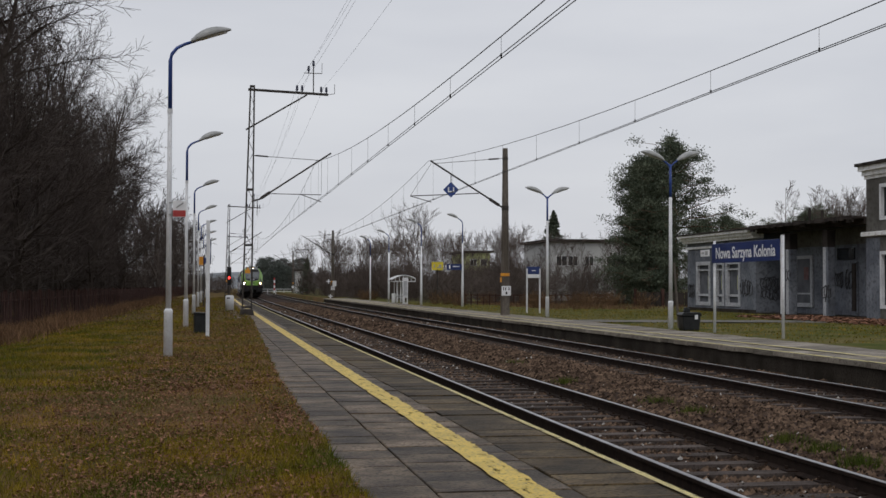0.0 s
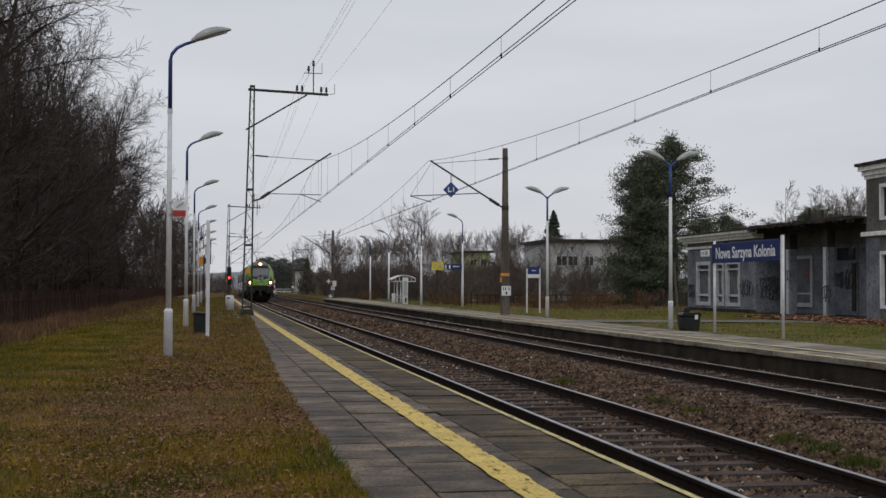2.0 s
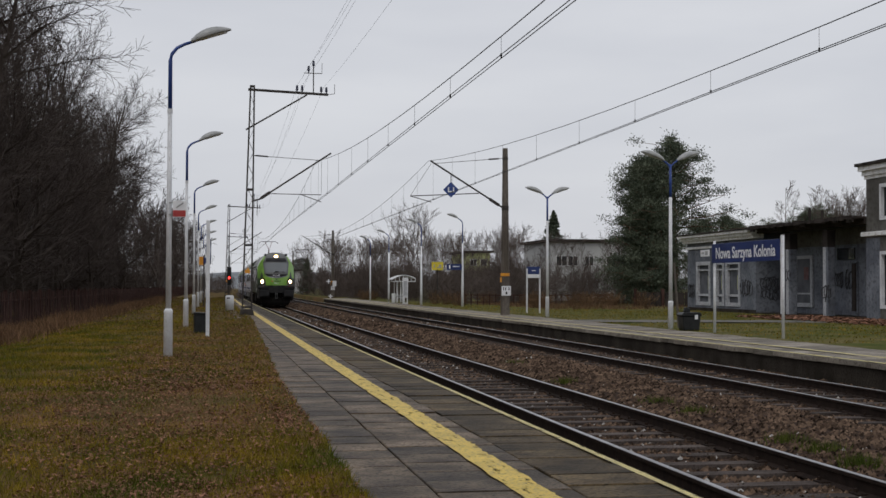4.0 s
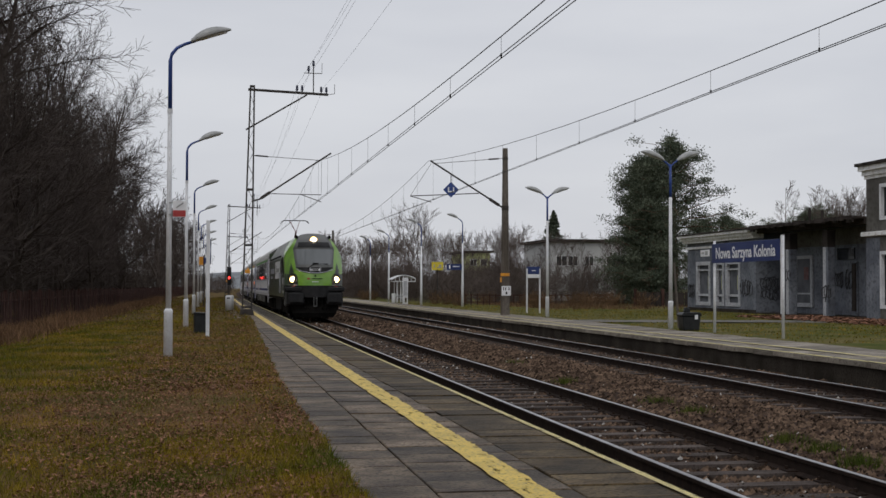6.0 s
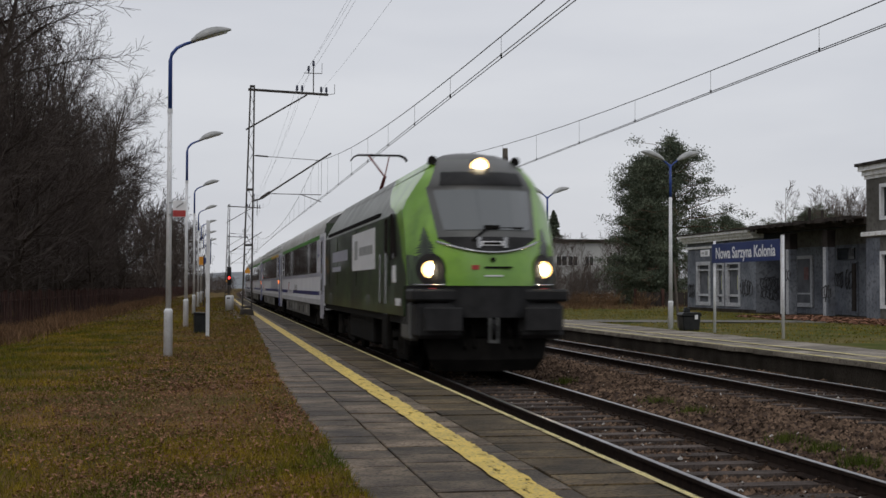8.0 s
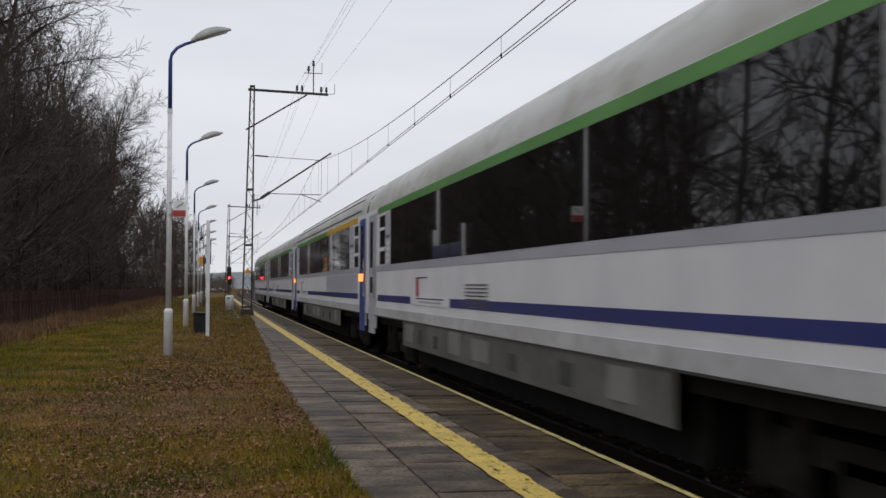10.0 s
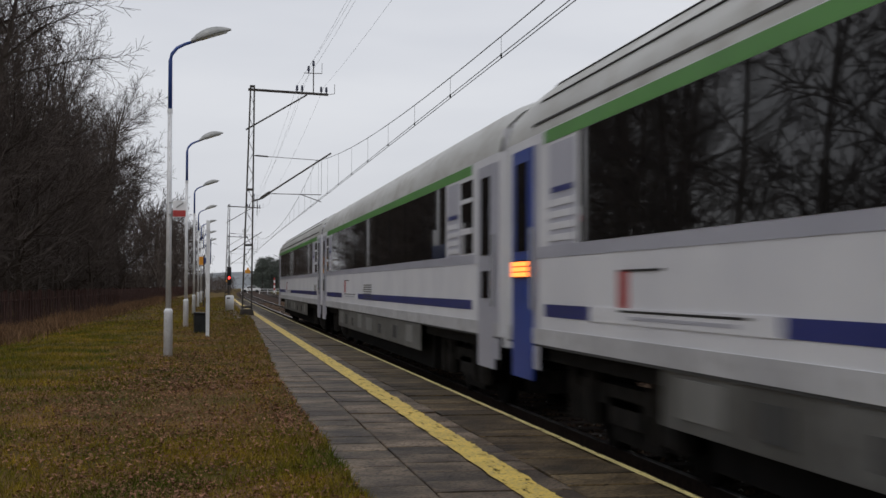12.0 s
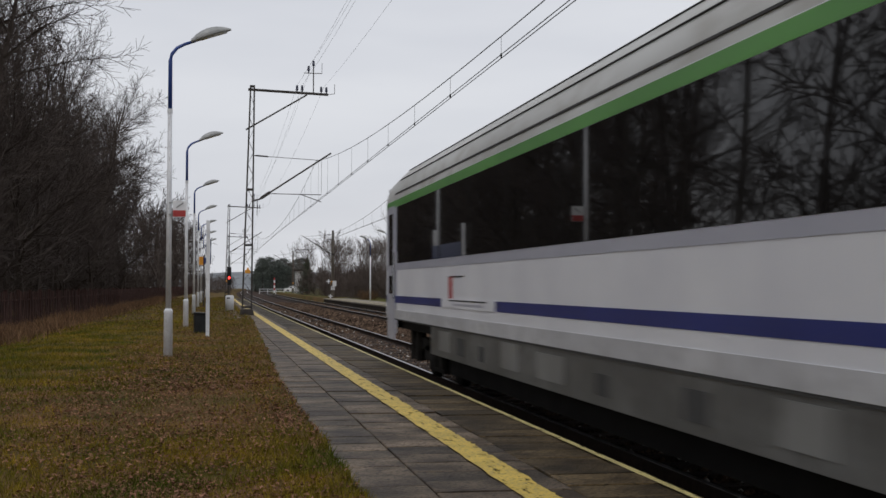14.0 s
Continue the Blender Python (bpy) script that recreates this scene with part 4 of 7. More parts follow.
# ---- the derelict station house ----
def build_station():
    b = thing("station_house", "derelict grey station house with graffiti and boarded windows", "building", at=(28.0, 0, 0))
    b.matrix_basis = pose(28.0, 0, 0) @ Matrix.Diagonal((1, 1, 1.06, 1))
    wins = ((71.03, 73.1), (69.0, 70.2), (66.75, 68.65))
    edges = [64.66, 66.75, 68.65, 69.0, 70.2, 71.03, 73.1, 74.62]
    for i in range(0, 8, 2):
        part("wall_pier", Shape().box(0, 0.35, edges[i], edges[i + 1], 0.0, 3.72), M_PLASTER, b, "grey plastered wall")
    for y0, y1 in wins:
        part("wall_below_window", Shape().box(0, 0.35, y0, y1, 0.0, 0.62), M_PLASTER, b)
        part("wall_above_window", Shape().box(0, 0.35, y0, y1, 2.86, 3.72), M_PLASTER, b)
    part("end_wall", Shape().box(0.35, 8.0, 74.3, 74.62, 0.0, 3.9), M_PLASTER, b)
    part("recess_side_wall", Shape().box(0.35, 1.6, 64.66, 65.0, 0.0, 4.3), M_PLASTER, b)
    part("recess_back_wall", Shape().box(1.6, 1.95, 52.9, 65.0, 0.0, 4.3), M_PLASTER, b)
    part("plinth", Shape().box(-0.06, 0.0, 64.66, 74.66, 0.0, 0.42), M_CONC, b)
    part("porch_floor", Shape().box(-0.25, 1.6, 52.9, 64.66, 0.1, 0.30), M_CONC, b)
    for y0, y1 in wins:
        w = part("window", Shape().box(-0.05, 0.14, y0 - 0.04, y0 + 0.16, 0.55, 2.92).box(-0.05, 0.14, y1 - 0.16, y1 + 0.04, 0.55, 2.92).box(-0.05, 0.14, y0 + 0.16, y1 - 0.16, 2.72, 2.92).box(-0.05, 0.14, y0 + 0.16, y1 - 0.16, 0.55, 0.74).box(0.02, 0.12, y0 + 0.16, y1 - 0.16, 1.05, 1.17).box(0.02, 0.12, y0 + 0.16, y1 - 0.16, 2.42, 2.5), M_FRAME, b, "pale window frame")
        part("board", Shape().box(0.16, 0.2, y0 + 0.1, y1 - 0.1, 0.66, 2.8), M_BOARD, w, "grey boarded pane", bevel=0.005)
        part("paper", Shape().box(0.15, 0.158, y0 + 0.3, y0 + 0.75, 1.4, 2.15), M_YELLOWED, w)
    for i, (z0, z1, out) in enumerate(((3.62, 3.74, 0.10), (3.74, 3.95, 0.16), (3.95, 4.10, 0.28), (4.10, 4.24, 0.42), (4.24, 4.36, 0.56))):
        if i == 1:
            part("frieze", Shape().box(0.0, 0.3, 64.4, 74.62, z0, z1), M_PLASTER, b)
        else:
            part("cornice", Shape().box(-out, 0.3, 64.4 - out * 0.2, 74.62 + out * 0.45, z0, z1), M_CORNICE, b, "white moulded cornice, flaking")
    part("roof", Shape().extrude([(-0.62, 4.36), (-0.62, 4.44), (8.6, 4.95), (8.6, 4.80), (0.2, 4.36)], [52.9, 58, 64, 70, 74.95]), M_ROOF, b, "dark sagging felt roof", bevel=0.02)
    edge = random.Random(12)
    for i in range(32):
        y = 53.0 + 0.36 * i
        part("eave_board", Shape().box(-0.66 - edge.uniform(0, 0.08), -0.40, y, y + 0.35, 4.36 - edge.uniform(0.0, 0.05), 4.47 + edge.uniform(-0.02, 0.05)), M_ROOF, b)
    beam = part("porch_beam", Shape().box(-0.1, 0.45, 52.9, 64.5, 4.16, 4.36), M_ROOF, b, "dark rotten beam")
    rng = random.Random(2)
    for i in range(17):
        y = 53 + 0.66 * i
        part("hanging_lath", Shape().box(-0.60, -0.52, y, y + rng.uniform(0.25, 0.6), 4.36 - rng.uniform(0.02, 0.14), 4.37), M_ROOF, beam)
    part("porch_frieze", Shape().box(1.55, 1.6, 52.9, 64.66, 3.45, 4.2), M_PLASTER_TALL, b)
    for y0 in (60.0, 56.0):
        c = part("column", Shape().box(0.0, 0.36, y0 + 0.55, y0 + 1.0, 0.25, 4.05), M_PLASTER, b, "square plastered column", bevel=0.02)
        # the top of each column is darker than its shaft
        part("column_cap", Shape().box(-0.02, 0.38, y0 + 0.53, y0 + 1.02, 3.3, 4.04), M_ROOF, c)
        part("corner_strip", Shape().box(-0.015, 0.0, y0 + 0.72, y0 + 1.0, 0.3, 3.3), M_FRAME, c, "pale paint strip")
    w = part("porch_window", Shape().box(1.5, 1.62, 61.3, 61.5, 0.6, 3.05).box(1.5, 1.62, 63.1, 63.3, 0.6, 3.05).box(1.5, 1.62, 61.5, 63.1, 2.9, 3.05).box(1.5, 1.62, 61.5, 63.1, 0.6, 0.8).box(1.5, 1.6, 61.5, 63.1, 1.2, 1.28), M_FRAME, b)
    part("board", Shape().box(1.57, 1.6, 61.4, 63.2, 0.7, 3.0), M_BOARD, w, "grey board with faded posters")
    part("poster", Shape().box(1.55, 1.568, 61.8, 62.3, 1.9, 2.5), M_RUST, w)
    d = part("porch_door", Shape().box(1.52, 1.6, 56.7, 59.0, 0.3, 2.7), M_PLASTER, b, "weathered grey boarded door", bevel=0.02)
    part("fanlight", Shape().box(1.54, 1.6, 57.0, 58.7, 2.78, 3.3), M_DARKGLASS, d)
    part("door_post", Shape().box(1.44, 1.6, 56.75, 57.05, 0.5, 2.6), M_ROOF, d)
    part("drainpipe", Shape().tube([(-0.12, 61.25, 0.3), (-0.12, 61.25, 4.0)], 0.07, 8), M_WHITE, b, "pale drainpipe")
    # graffiti: loops of spray paint on the walls
    def scrawl(p, u, v, seed, n, size, wide):
        """A row of hand-sprayed loops from p along u, with v up."""
        r = random.Random(seed)
        g = Shape()
        p, u, v = Vector(p), Vector(u), Vector(v)
        for i in range(n):
            q = p + u * (wide * i / n)
            pts, a = [], r.uniform(0, 6)
            for k in range(7):
                a += r.uniform(0.5, 1.6)
                pts.append(tuple(q + u * (size * 0.55 * math.cos(a) + r.uniform(-0.05, 0.05)) + v * (size * math.sin(a) * r.uniform(0.6, 1.1))))
            g.tube(pts, 0.028, 4)
        return g
    for seed, (p, u, n, size, wide) in enumerate((((-0.012, 74.3, 1.3), (0, -1, 0), 4, 0.4, 0.9), ((-0.012, 66.5, 1.5), (0, -1, 0), 5, 0.45, 1.5), ((0.4, 64.64, 1.75), (1, 0, 0), 7, 0.35, 1.1), ((0.45, 64.64, 1.2), (1, 0, 0), 5, 0.3, 1.0), ((1.49, 59.0, 1.9), (0, -1, 0), 7, 0.42, 2.0), ((-0.012, 56.9, 1.3), (0, -1, 0), 3, 0.4, 0.7), ((1.59, 64.2, 2.1), (0, -1, 0), 3, 0.35, 0.6), ((-0.012, 60.9, 2.1), (0, -1, 0), 2, 0.3, 0.5))):
        part("graffiti", scrawl(p, u, (0, 0, 1), seed, n, size, wide), M_GRAFFITI, b, "dark sprayed graffiti")
    # the taller block
    tall = Shape()
    for y0, y1, z0, z1 in ((51.7, 52.9, 0, 6.1), (36, 50.0, 0, 6.1), (50.0, 51.7, 0, 0.7), (50.0, 51.7, 3.0, 4.25), (50.0, 51.7, 5.7, 6.1)):
        tall.box(0, 0.4, y0, y1, z0, z1)
    tall.box(0.4, 9.0, 52.5, 52.9, 0, 6.1)
    t = part("tall_block", tall, M_PLASTER_TALL, b, "two-storey block with bare plaster upper floor")
    part("lower_plaster", Shape().box(-0.015, 0.0, 51.72, 52.9, 0.2, 3.55), M_PLASTER, t)
    part("ledge", Shape().box(-0.18, 0.0, 49, 53.1, 3.62, 3.80), M_CORNICE, t, bevel=0.02)
    for z0, z1, out in ((5.96, 6.10, 0.06), (6.10, 6.30, 0.14), (6.30, 6.50, 0.26)):
        part("cornice", Shape().box(-out, 9.2, 36, 52.9 + out, z0, z1), M_CORNICE, t)
    part("roof", Shape().box(-0.36, 9.4, 36, 53.28, 6.50, 6.62), M_ROOF, t)
    for z0, z1 in ((4.25, 5.7), (0.7, 3.0)):
        w = part("window", Shape().box(-0.04, 0.12, 50.0, 50.14, z0, z1).box(-0.04, 0.12, 51.56, 51.7, z0, z1).box(-0.04, 0.12, 50.14, 51.56, z0, z0 + 0.14).box(-0.04, 0.12, 50.14, 51.56, z1 - 0.14, z1).box(0.02, 0.1, 50.8, 50.9, z0, z1), M_WHITE, t)
        part("pane", Shape().box(0.14, 0.16, 50.1, 51.6, z0 + 0.1, z1 - 0.1), M_DARKGLASS, w)
    # roof-top clutter on the low wing
    for x, y, w2, h in ((6.5, 72, 0.14, 1.2), (6.8, 71, 0.14, 1.0), (3.0, 55.5, 1.6, 0.45), (5.0, 53.8, 1.2, 0.7)):
        part("chimney", Shape().box(x, x + w2, y, y + w2, 4.5, 4.75 + h), M_ROOF, b, bevel=0.03)


M_YELLOWED = mat("old_paper", (0.30, 0.32, 0.16), (0.36, 0.36, 0.22), None, 4, 20, 0.8)
M_RUST = mat("faded_poster", (0.13, 0.06, 0.06), (0.18, 0.1, 0.1), None, 6, 20, 0.8)
build_station()


# ---- trees ----
def branch_tube(v, f, p, q, r0, r1):
    d = (q - p)
    d.normalize()
    a = d.cross(Vector((0.31, 0.2, 0.93)))
    if a.length < 1e-3:
        a = Vector((1, 0, 0))
    a.normalize()
    b = d.cross(a)
    k = len(v)
    for e, r in ((p, r0), (q, r1)):
        for j in range(3):
            c, s = (1, 0) if j == 0 else ((-0.5, 0.866) if j == 1 else (-0.5, -0.866))
            w = e + (a * c + b * s) * r
            v.append((w.x, w.y, w.z))
    f += [(k, k + 1, k + 4, k + 3), (k + 1, k + 2, k + 5, k + 4), (k + 2, k, k + 3, k + 5)]


def bare_tree(name, label, seed, height, spread, bark=None, stems=1, low=0.25, thick=1.0, kids_at=(16, 10, 11), up=0.12, thin=0.008):
    """A leafless tree: trunk and limbs in one part, the fine crown in another."""
    r = random.Random(seed)
    tree = thing(name, label, "tree" if stems == 1 else "shrub", "bare trees" if stems == 1 else "shrubs")
    trunk, crown = Shape(), Shape()
    stack = []
    for s in range(stems):
        lean = Vector((r.uniform(-0.06, 0.06), r.uniform(-0.06, 0.06), 1)) if stems == 1 else Vector((r.uniform(-0.5, 0.5), r.uniform(-0.5, 0.5), 1))
        base = Vector((0, 0, -0.3)) if stems == 1 else Vector((r.uniform(-0.4, 0.4) * spread * 0.5, r.uniform(-0.4, 0.4) * spread * 0.5, -0.3))
        stack.append((base, lean.normalized(), height * r.uniform(0.75, 1.0) if stems > 1 else height * 0.78, 0.011 * height * thick, 0))
    while stack:
        p, d, length, rad, level = stack.pop()
        n = (7, 4, 3, 1)[level] if stems == 1 else (4, 2, 2, 1)[level]
        kids = kids_at[level] if level < len(kids_at) else 0
        target = trunk if level < 2 else crown
        pts = [p]
        for i in range(n):
            bend = 0.10 if level == 0 else 0.22
            d = (d + Vector((r.uniform(-bend, bend), r.uniform(-bend, bend), r.uniform(-bend, bend) + (up * 0.25 if level else 0.02)))).normalized()
            q = pts[-1] + d * (length / n)
            t0, t1 = i / n, (i + 1) / n
            branch_tube(target.v, target.f, pts[-1], q, rad * (1 - 0.8 * t0), max(thin * 0.7, rad * (1 - 0.8 * t1)))
            pts.append(q)
        for k in range(kids):
            t = low + (0.97 - low) * (k + r.random()) / kids if level == 0 else 0.15 + 0.85 * (k + r.random()) / kids
            i = min(n - 1, int(t * n))
            at = pts[i].lerp(pts[i + 1], t * n - i)
            axis = (pts[i + 1] - pts[i]).normalized()
            side = axis.cross(Vector((r.uniform(-1, 1), r.uniform(-1, 1), r.uniform(-1, 1)))).normalized()
            ang = r.uniform(0.8, 1.25) - 0.45 * (t - low) / (1 - low) if level == 0 else r.uniform(0.45, 1.0)
            nd = axis * math.cos(ang) + side * math.sin(ang) + Vector((0, 0, up * 0.5))
            if level == 0:
                ln = spread * (0.80 + 0.25 * math.sin(math.pi * (t - low) / (1 - low)) - 0.25 * (t - low) / (1 - low)) * r.uniform(0.75, 1.1)
            else:
                ln = length * r.uniform(0.30, 0.55) * (1 - 0.35 * t)
            stack.append((at, nd.normalized(), ln, max(thin, rad * (1 - 0.75 * t) * 0.45), level + 1))
    part("trunk", trunk, bark or M_BARK, tree)
    part("crown", crown, M_TWIG if bark is None else bark, tree)
    return tree


def forest_edge():
    """The dense row of leafless trees beyond the fence."""
    rng = random.Random(21)
    kinds = [bare_tree("bare_tree", "tall leafless broadleaf tree with dense dark twigs", 40 + i, h, s, low=lo, thin=0.011, up=0.10, kids_at=(18, 11, 10)) for i, (h, s, lo) in enumerate(((20, 6.3, 0.10), (19, 6.0, 0.07), (22, 6.6, 0.15), (17, 5.8, 0.05), (21, 6.6, 0.12)))]
    far = bare_tree("bare_tree", "tall leafless tree in the dense far row", 48, 18, 6.5, low=0.05, thin=0.032, kids_at=(13, 8, 4))
    spots = []
    for row, (dx, y0, y1, step) in enumerate(((-2.0, 52.0, 150.0, 3.9), (-4.6, 55.0, 150.0, 4.2), (-9.0, 66.0, 140.0, 6.0), (-14.5, 92.0, 150.0, 8.0))):
        y = y0
        while y < y1:
            spots.append((dx - 9.6 + 0.0165 * (y - 51) + curve(y) + rng.uniform(-1.0, 1.0), y, rng.uniform(0.9, 1.1) * (0.95 if row == 0 else 1.05) * (1.14 if y < 95 else 1.0)))
            y += step * rng.uniform(0.75, 1.25)
    for i in range(56):
        y = 150 + 3.6 * i
        m = pose(-10.5 - 9 * rng.random() + 0.0165 * (y - 51) + curve(y), y, 0, 0, 0, rng.uniform(0, 360)) @ Matrix.Scale(rng.uniform(0.85, 1.05), 4)
        (far if i == 0 else copy_thing(far, m)).matrix_basis = m
    # the same row runs on beside and behind the camera, mirrored in the coach windows
    for i in range(26):
        m = pose(-11.5 - 5 * (i % 2) + rng.uniform(-1, 1), -45 + 3.7 * i, 0, 0, 0, rng.uniform(0, 360)) @ Matrix.Scale(rng.uniform(0.95, 1.15), 4)
        copy_thing(far, m).matrix_basis = m
    for i, (x, y, s) in enumerate(spots):
        m = pose(x, y, 0.0, 0, 0, rng.uniform(0, 360)) @ Matrix.Diagonal((s, s, s, 1))
        if i < len(kinds):
            kinds[i].matrix_basis = m
        else:
            t = copy_thing(kinds[i % len(kinds)], m)
            t.matrix_basis = m
    # undergrowth that closes the view between the trunks
    bush = bare_tree("undergrowth_shrub", "dark leafless undergrowth shrub", 77, 4.5, 2.4, stems=9, low=0.1, thick=0.5, kids_at=(6, 4), thin=0.020)
    spots = [(-11.5 - 5 * rng.random() - 0.02 * (y - 50) * rng.random() + curve(y) + 0.0165 * (y - 51), y) for y in [60 + 5.2 * i + rng.uniform(-2, 2) for i in range(40)]]
    spots += [(-20 - 12 * rng.random(), 95 + 3.6 * i) for i in range(36)]
    # unseen shrubs beside and behind the camera, added to darken the window reflections
    spots += [(-14.5 - 2.5 * (i % 3), -48 + 9.0 * i) for i in range(12)]
    for i, (x, y) in enumerate(spots):
        m = pose(x, y, 0, 0, 0, rng.uniform(0, 360)) @ Matrix.Diagonal((1.3, 1.3, rng.uniform(0.7, 1.2), 1)) @ Matrix.Scale(1.0 if x > -19 and y > 59 else 1.7, 4)
        (bush if i == 0 else copy_thing(bush, m)).matrix_basis = m


forest_edge()


def build_fence():
    f = thing("wooden_fence", "dark brown wooden picket fence along the trees", "fence")
    rng = random.Random(6)
    picket = Shape().extrude([(-0.011, -0.2), (0.011, -0.2), (0.011, 1.36), (-0.011, 1.36)], [-0.045, 0.045]).mesh("picket", M_FENCE)
    post = Shape().box(-0.06, 0.06, -0.06, 0.06, -0.3, 1.45).mesh("post", M_FENCE)
    def fx(y):
        return -7.6 + 0.0165 * (y - 51) + curve(y)
    y, n, rest = 46.0, 0, Shape()
    while y < 250:
        if n < 290:
            p = part("picket", picket, None, f)
            p.matrix_basis = pose(fx(y), y, rng.uniform(-0.03, 0.05), rng.uniform(-2, 2), rng.uniform(-2, 2), 0)
        else:
            rest.box(fx(y) - 0.011, fx(y) + 0.011, y - 0.05, y + 0.05, -0.2, 1.36)
        y, n = y + 0.19, n + 1
    tagged(part("far_paling", rest, M_FENCE, f), kind="stuff")
    for i in range(68):
        part("post", post, None, f).matrix_basis = pose(fx(46 + 3 * i) - 0.08, 46 + 3 * i, 0)
    for z in (0.35, 1.05):
        part("rail", Shape().tube([(fx(q) - 0.05, q, z) for q in range(46, 250, 6)], 0.04, 4), M_FENCE, f)


build_fence()


def conifer(name, label, seed, height, radius, crown_from, clumps, shape_pow, limbs=True, clump=0.55, blade=0.048, point=0.0, foliage=None, per=64):
    """A conifer: trunk, limbs and many ragged needle clumps."""
    r = random.Random(seed)
    tree = thing(name, label, "tree", "conifers")
    trunk, needles = Shape(), Shape()
    trunk.tube([(0, 0, -0.3), (0.15, 0, height * 0.5), (0.1, 0.1, height * 0.97)], [0.022 * height, 0.014 * height, 0.03], 8)
    for _ in range(clumps):
        t = r.random() ** 0.8
        z = height * (crown_from + (1 - crown_from) * t)
        reach = radius * (1 - t) ** shape_pow * (0.75 + 0.35 * noise.noise((z * 0.7, seed, 0))) + 0.25 * (1 - point)
        a = r.uniform(0, 2 * math.pi)
        if limbs:
            z = round(z / 1.15) * 1.15 + r.gauss(0, 0.16) + 0.25 * math.sin(a * 3 + seed)
        lump = (0.70 + 0.75 * noise.noise((math.cos(a) * 2.1, math.sin(a) * 2.1 + seed, z * 0.6))) if limbs else 0.72 + 0.5 * noise.noise((math.cos(a) * 1.6, math.sin(a) * 1.6 + seed, z * 0.45))
        rr = reach * lump * math.sqrt(r.uniform(0.15, 1.0))
        c = Vector((math.cos(a) * rr, math.sin(a) * rr, z - 0.10 * rr))
        if limbs and r.random() < 0.22:
            branch_tube(trunk.v, trunk.f, Vector((0.1, 0, z - 0.3 * rr)), c.copy(), 0.06, 0.02)
        s = clump * r.uniform(0.6, 1.25) * (1 - point * (1 - (1 - t) ** 0.6))
        for _ in range(per):
            p = c + Vector((r.gauss(0, 0.34), r.gauss(0, 0.34), r.gauss(0, 0.17))) * s
            d = (p - c) * 0.12 + Vector((r.uniform(-1, 1), r.uniform(-1, 1), r.uniform(-0.3, 0.9))) * 0.12
            e = d.cross(Vector((r.uniform(-1, 1), r.uniform(-1, 1), r.uniform(-1, 1)))).normalized() * blade
            needles.add([tuple(p - e), tuple(p + e), tuple(p + d)], [(0, 1, 2)])
    part("trunk", trunk, M_BARK, tree)
    part("crown", needles, foliage or M_NEEDLE, tree, "dark green needle crown")
    return tree


def scots_pine(name, label, seed, height, reach, bare, limbs, tilt, pad=0.62, per=70, fill=5, sway=0.5, profile=0.5):
    """A pine of crooked limbs that carry flat pads of needles; bare: how far up the trunk is clear."""
    r = random.Random(seed)
    tree = thing(name, label, "tree", "conifers")
    trunk, needles = Shape(), Shape()
    bend = [Vector((sway * 0.35 * math.sin(2.2 * t + seed), sway * 0.3 * math.cos(1.7 * t + seed), height * 0.96 * t)) for t in [i / 8 for i in range(9)]]
    trunk.tube([tuple(p) for p in bend], [0.020 * height * (1.05 - 0.95 * i / 8) for i in range(9)], 8)
    def tuft(c, size):
        for _ in range(per):
            v = Vector((r.gauss(0, 0.42), r.gauss(0, 0.42), r.gauss(0.05, 0.24)))
            p = c + v * size
            d = Vector((v.x * 0.6 + r.uniform(-0.6, 0.6), v.y * 0.6 + r.uniform(-0.6, 0.6), r.uniform(-0.1, 1.0))).normalized() * r.uniform(0.10, 0.19)
            e = d.cross(Vector((r.uniform(-1, 1), r.uniform(-1, 1), r.uniform(-1, 1)))).normalized() * r.uniform(0.03, 0.055)
            needles.add([tuple(p - e), tuple(p + e), tuple(p + d)], [(0, 1, 2)])
    for k in range(limbs):
        t = bare + (1 - bare) * (k + r.random()) / limbs
        a = k * 2.4 + r.uniform(-0.5, 0.5)
        up = (t - bare) / (1 - bare)
        length = reach * (1 - 0.78 * up ** (1 / profile)) * r.uniform(0.62, 1.08) * (0.75 + 0.25 * min(1.0, up * 5 + 0.2))
        i = min(7, int(t * 8))
        p = bend[i].lerp(bend[i + 1], t * 8 - i)
        d = Vector((math.cos(a), math.sin(a), tilt + 0.5 * up + r.uniform(-0.15, 0.2))).normalized()
        n = 4
        for j in range(n):
            d = (d + Vector((r.uniform(-0.3, 0.3), r.uniform(-0.3, 0.3), r.uniform(-0.16, 0.22)))).normalized()
            q = p + d * (length / n)
            branch_tube(trunk.v, trunk.f, p, q, 0.075 * (1 - j / 5), 0.075 * (1 - (j + 1) / 5))
            if j >= 1 or up > 0.6:
                for _ in range(fill):
                    side = Vector((r.gauss(0, 0.5), r.gauss(0, 0.5), r.gauss(0.12, 0.22))) * (0.55 + 0.25 * j)
                    c = p.lerp(q, r.random()) + side
                    if r.random() < 0.5:
                        branch_tube(trunk.v, trunk.f, q.copy(), c.copy(), 0.025, 0.012)
                    tuft(c, pad * r.uniform(0.6, 1.25))
            p = q
    tuft(bend[-1] + Vector((0, 0, 0.1)), pad)
    part("trunk", trunk, M_PINE_BARK, tree, "grey-brown trunk and crooked limbs")
    part("crown", needles, M_NEEDLE, tree, "dark green needle pads")
    return tree


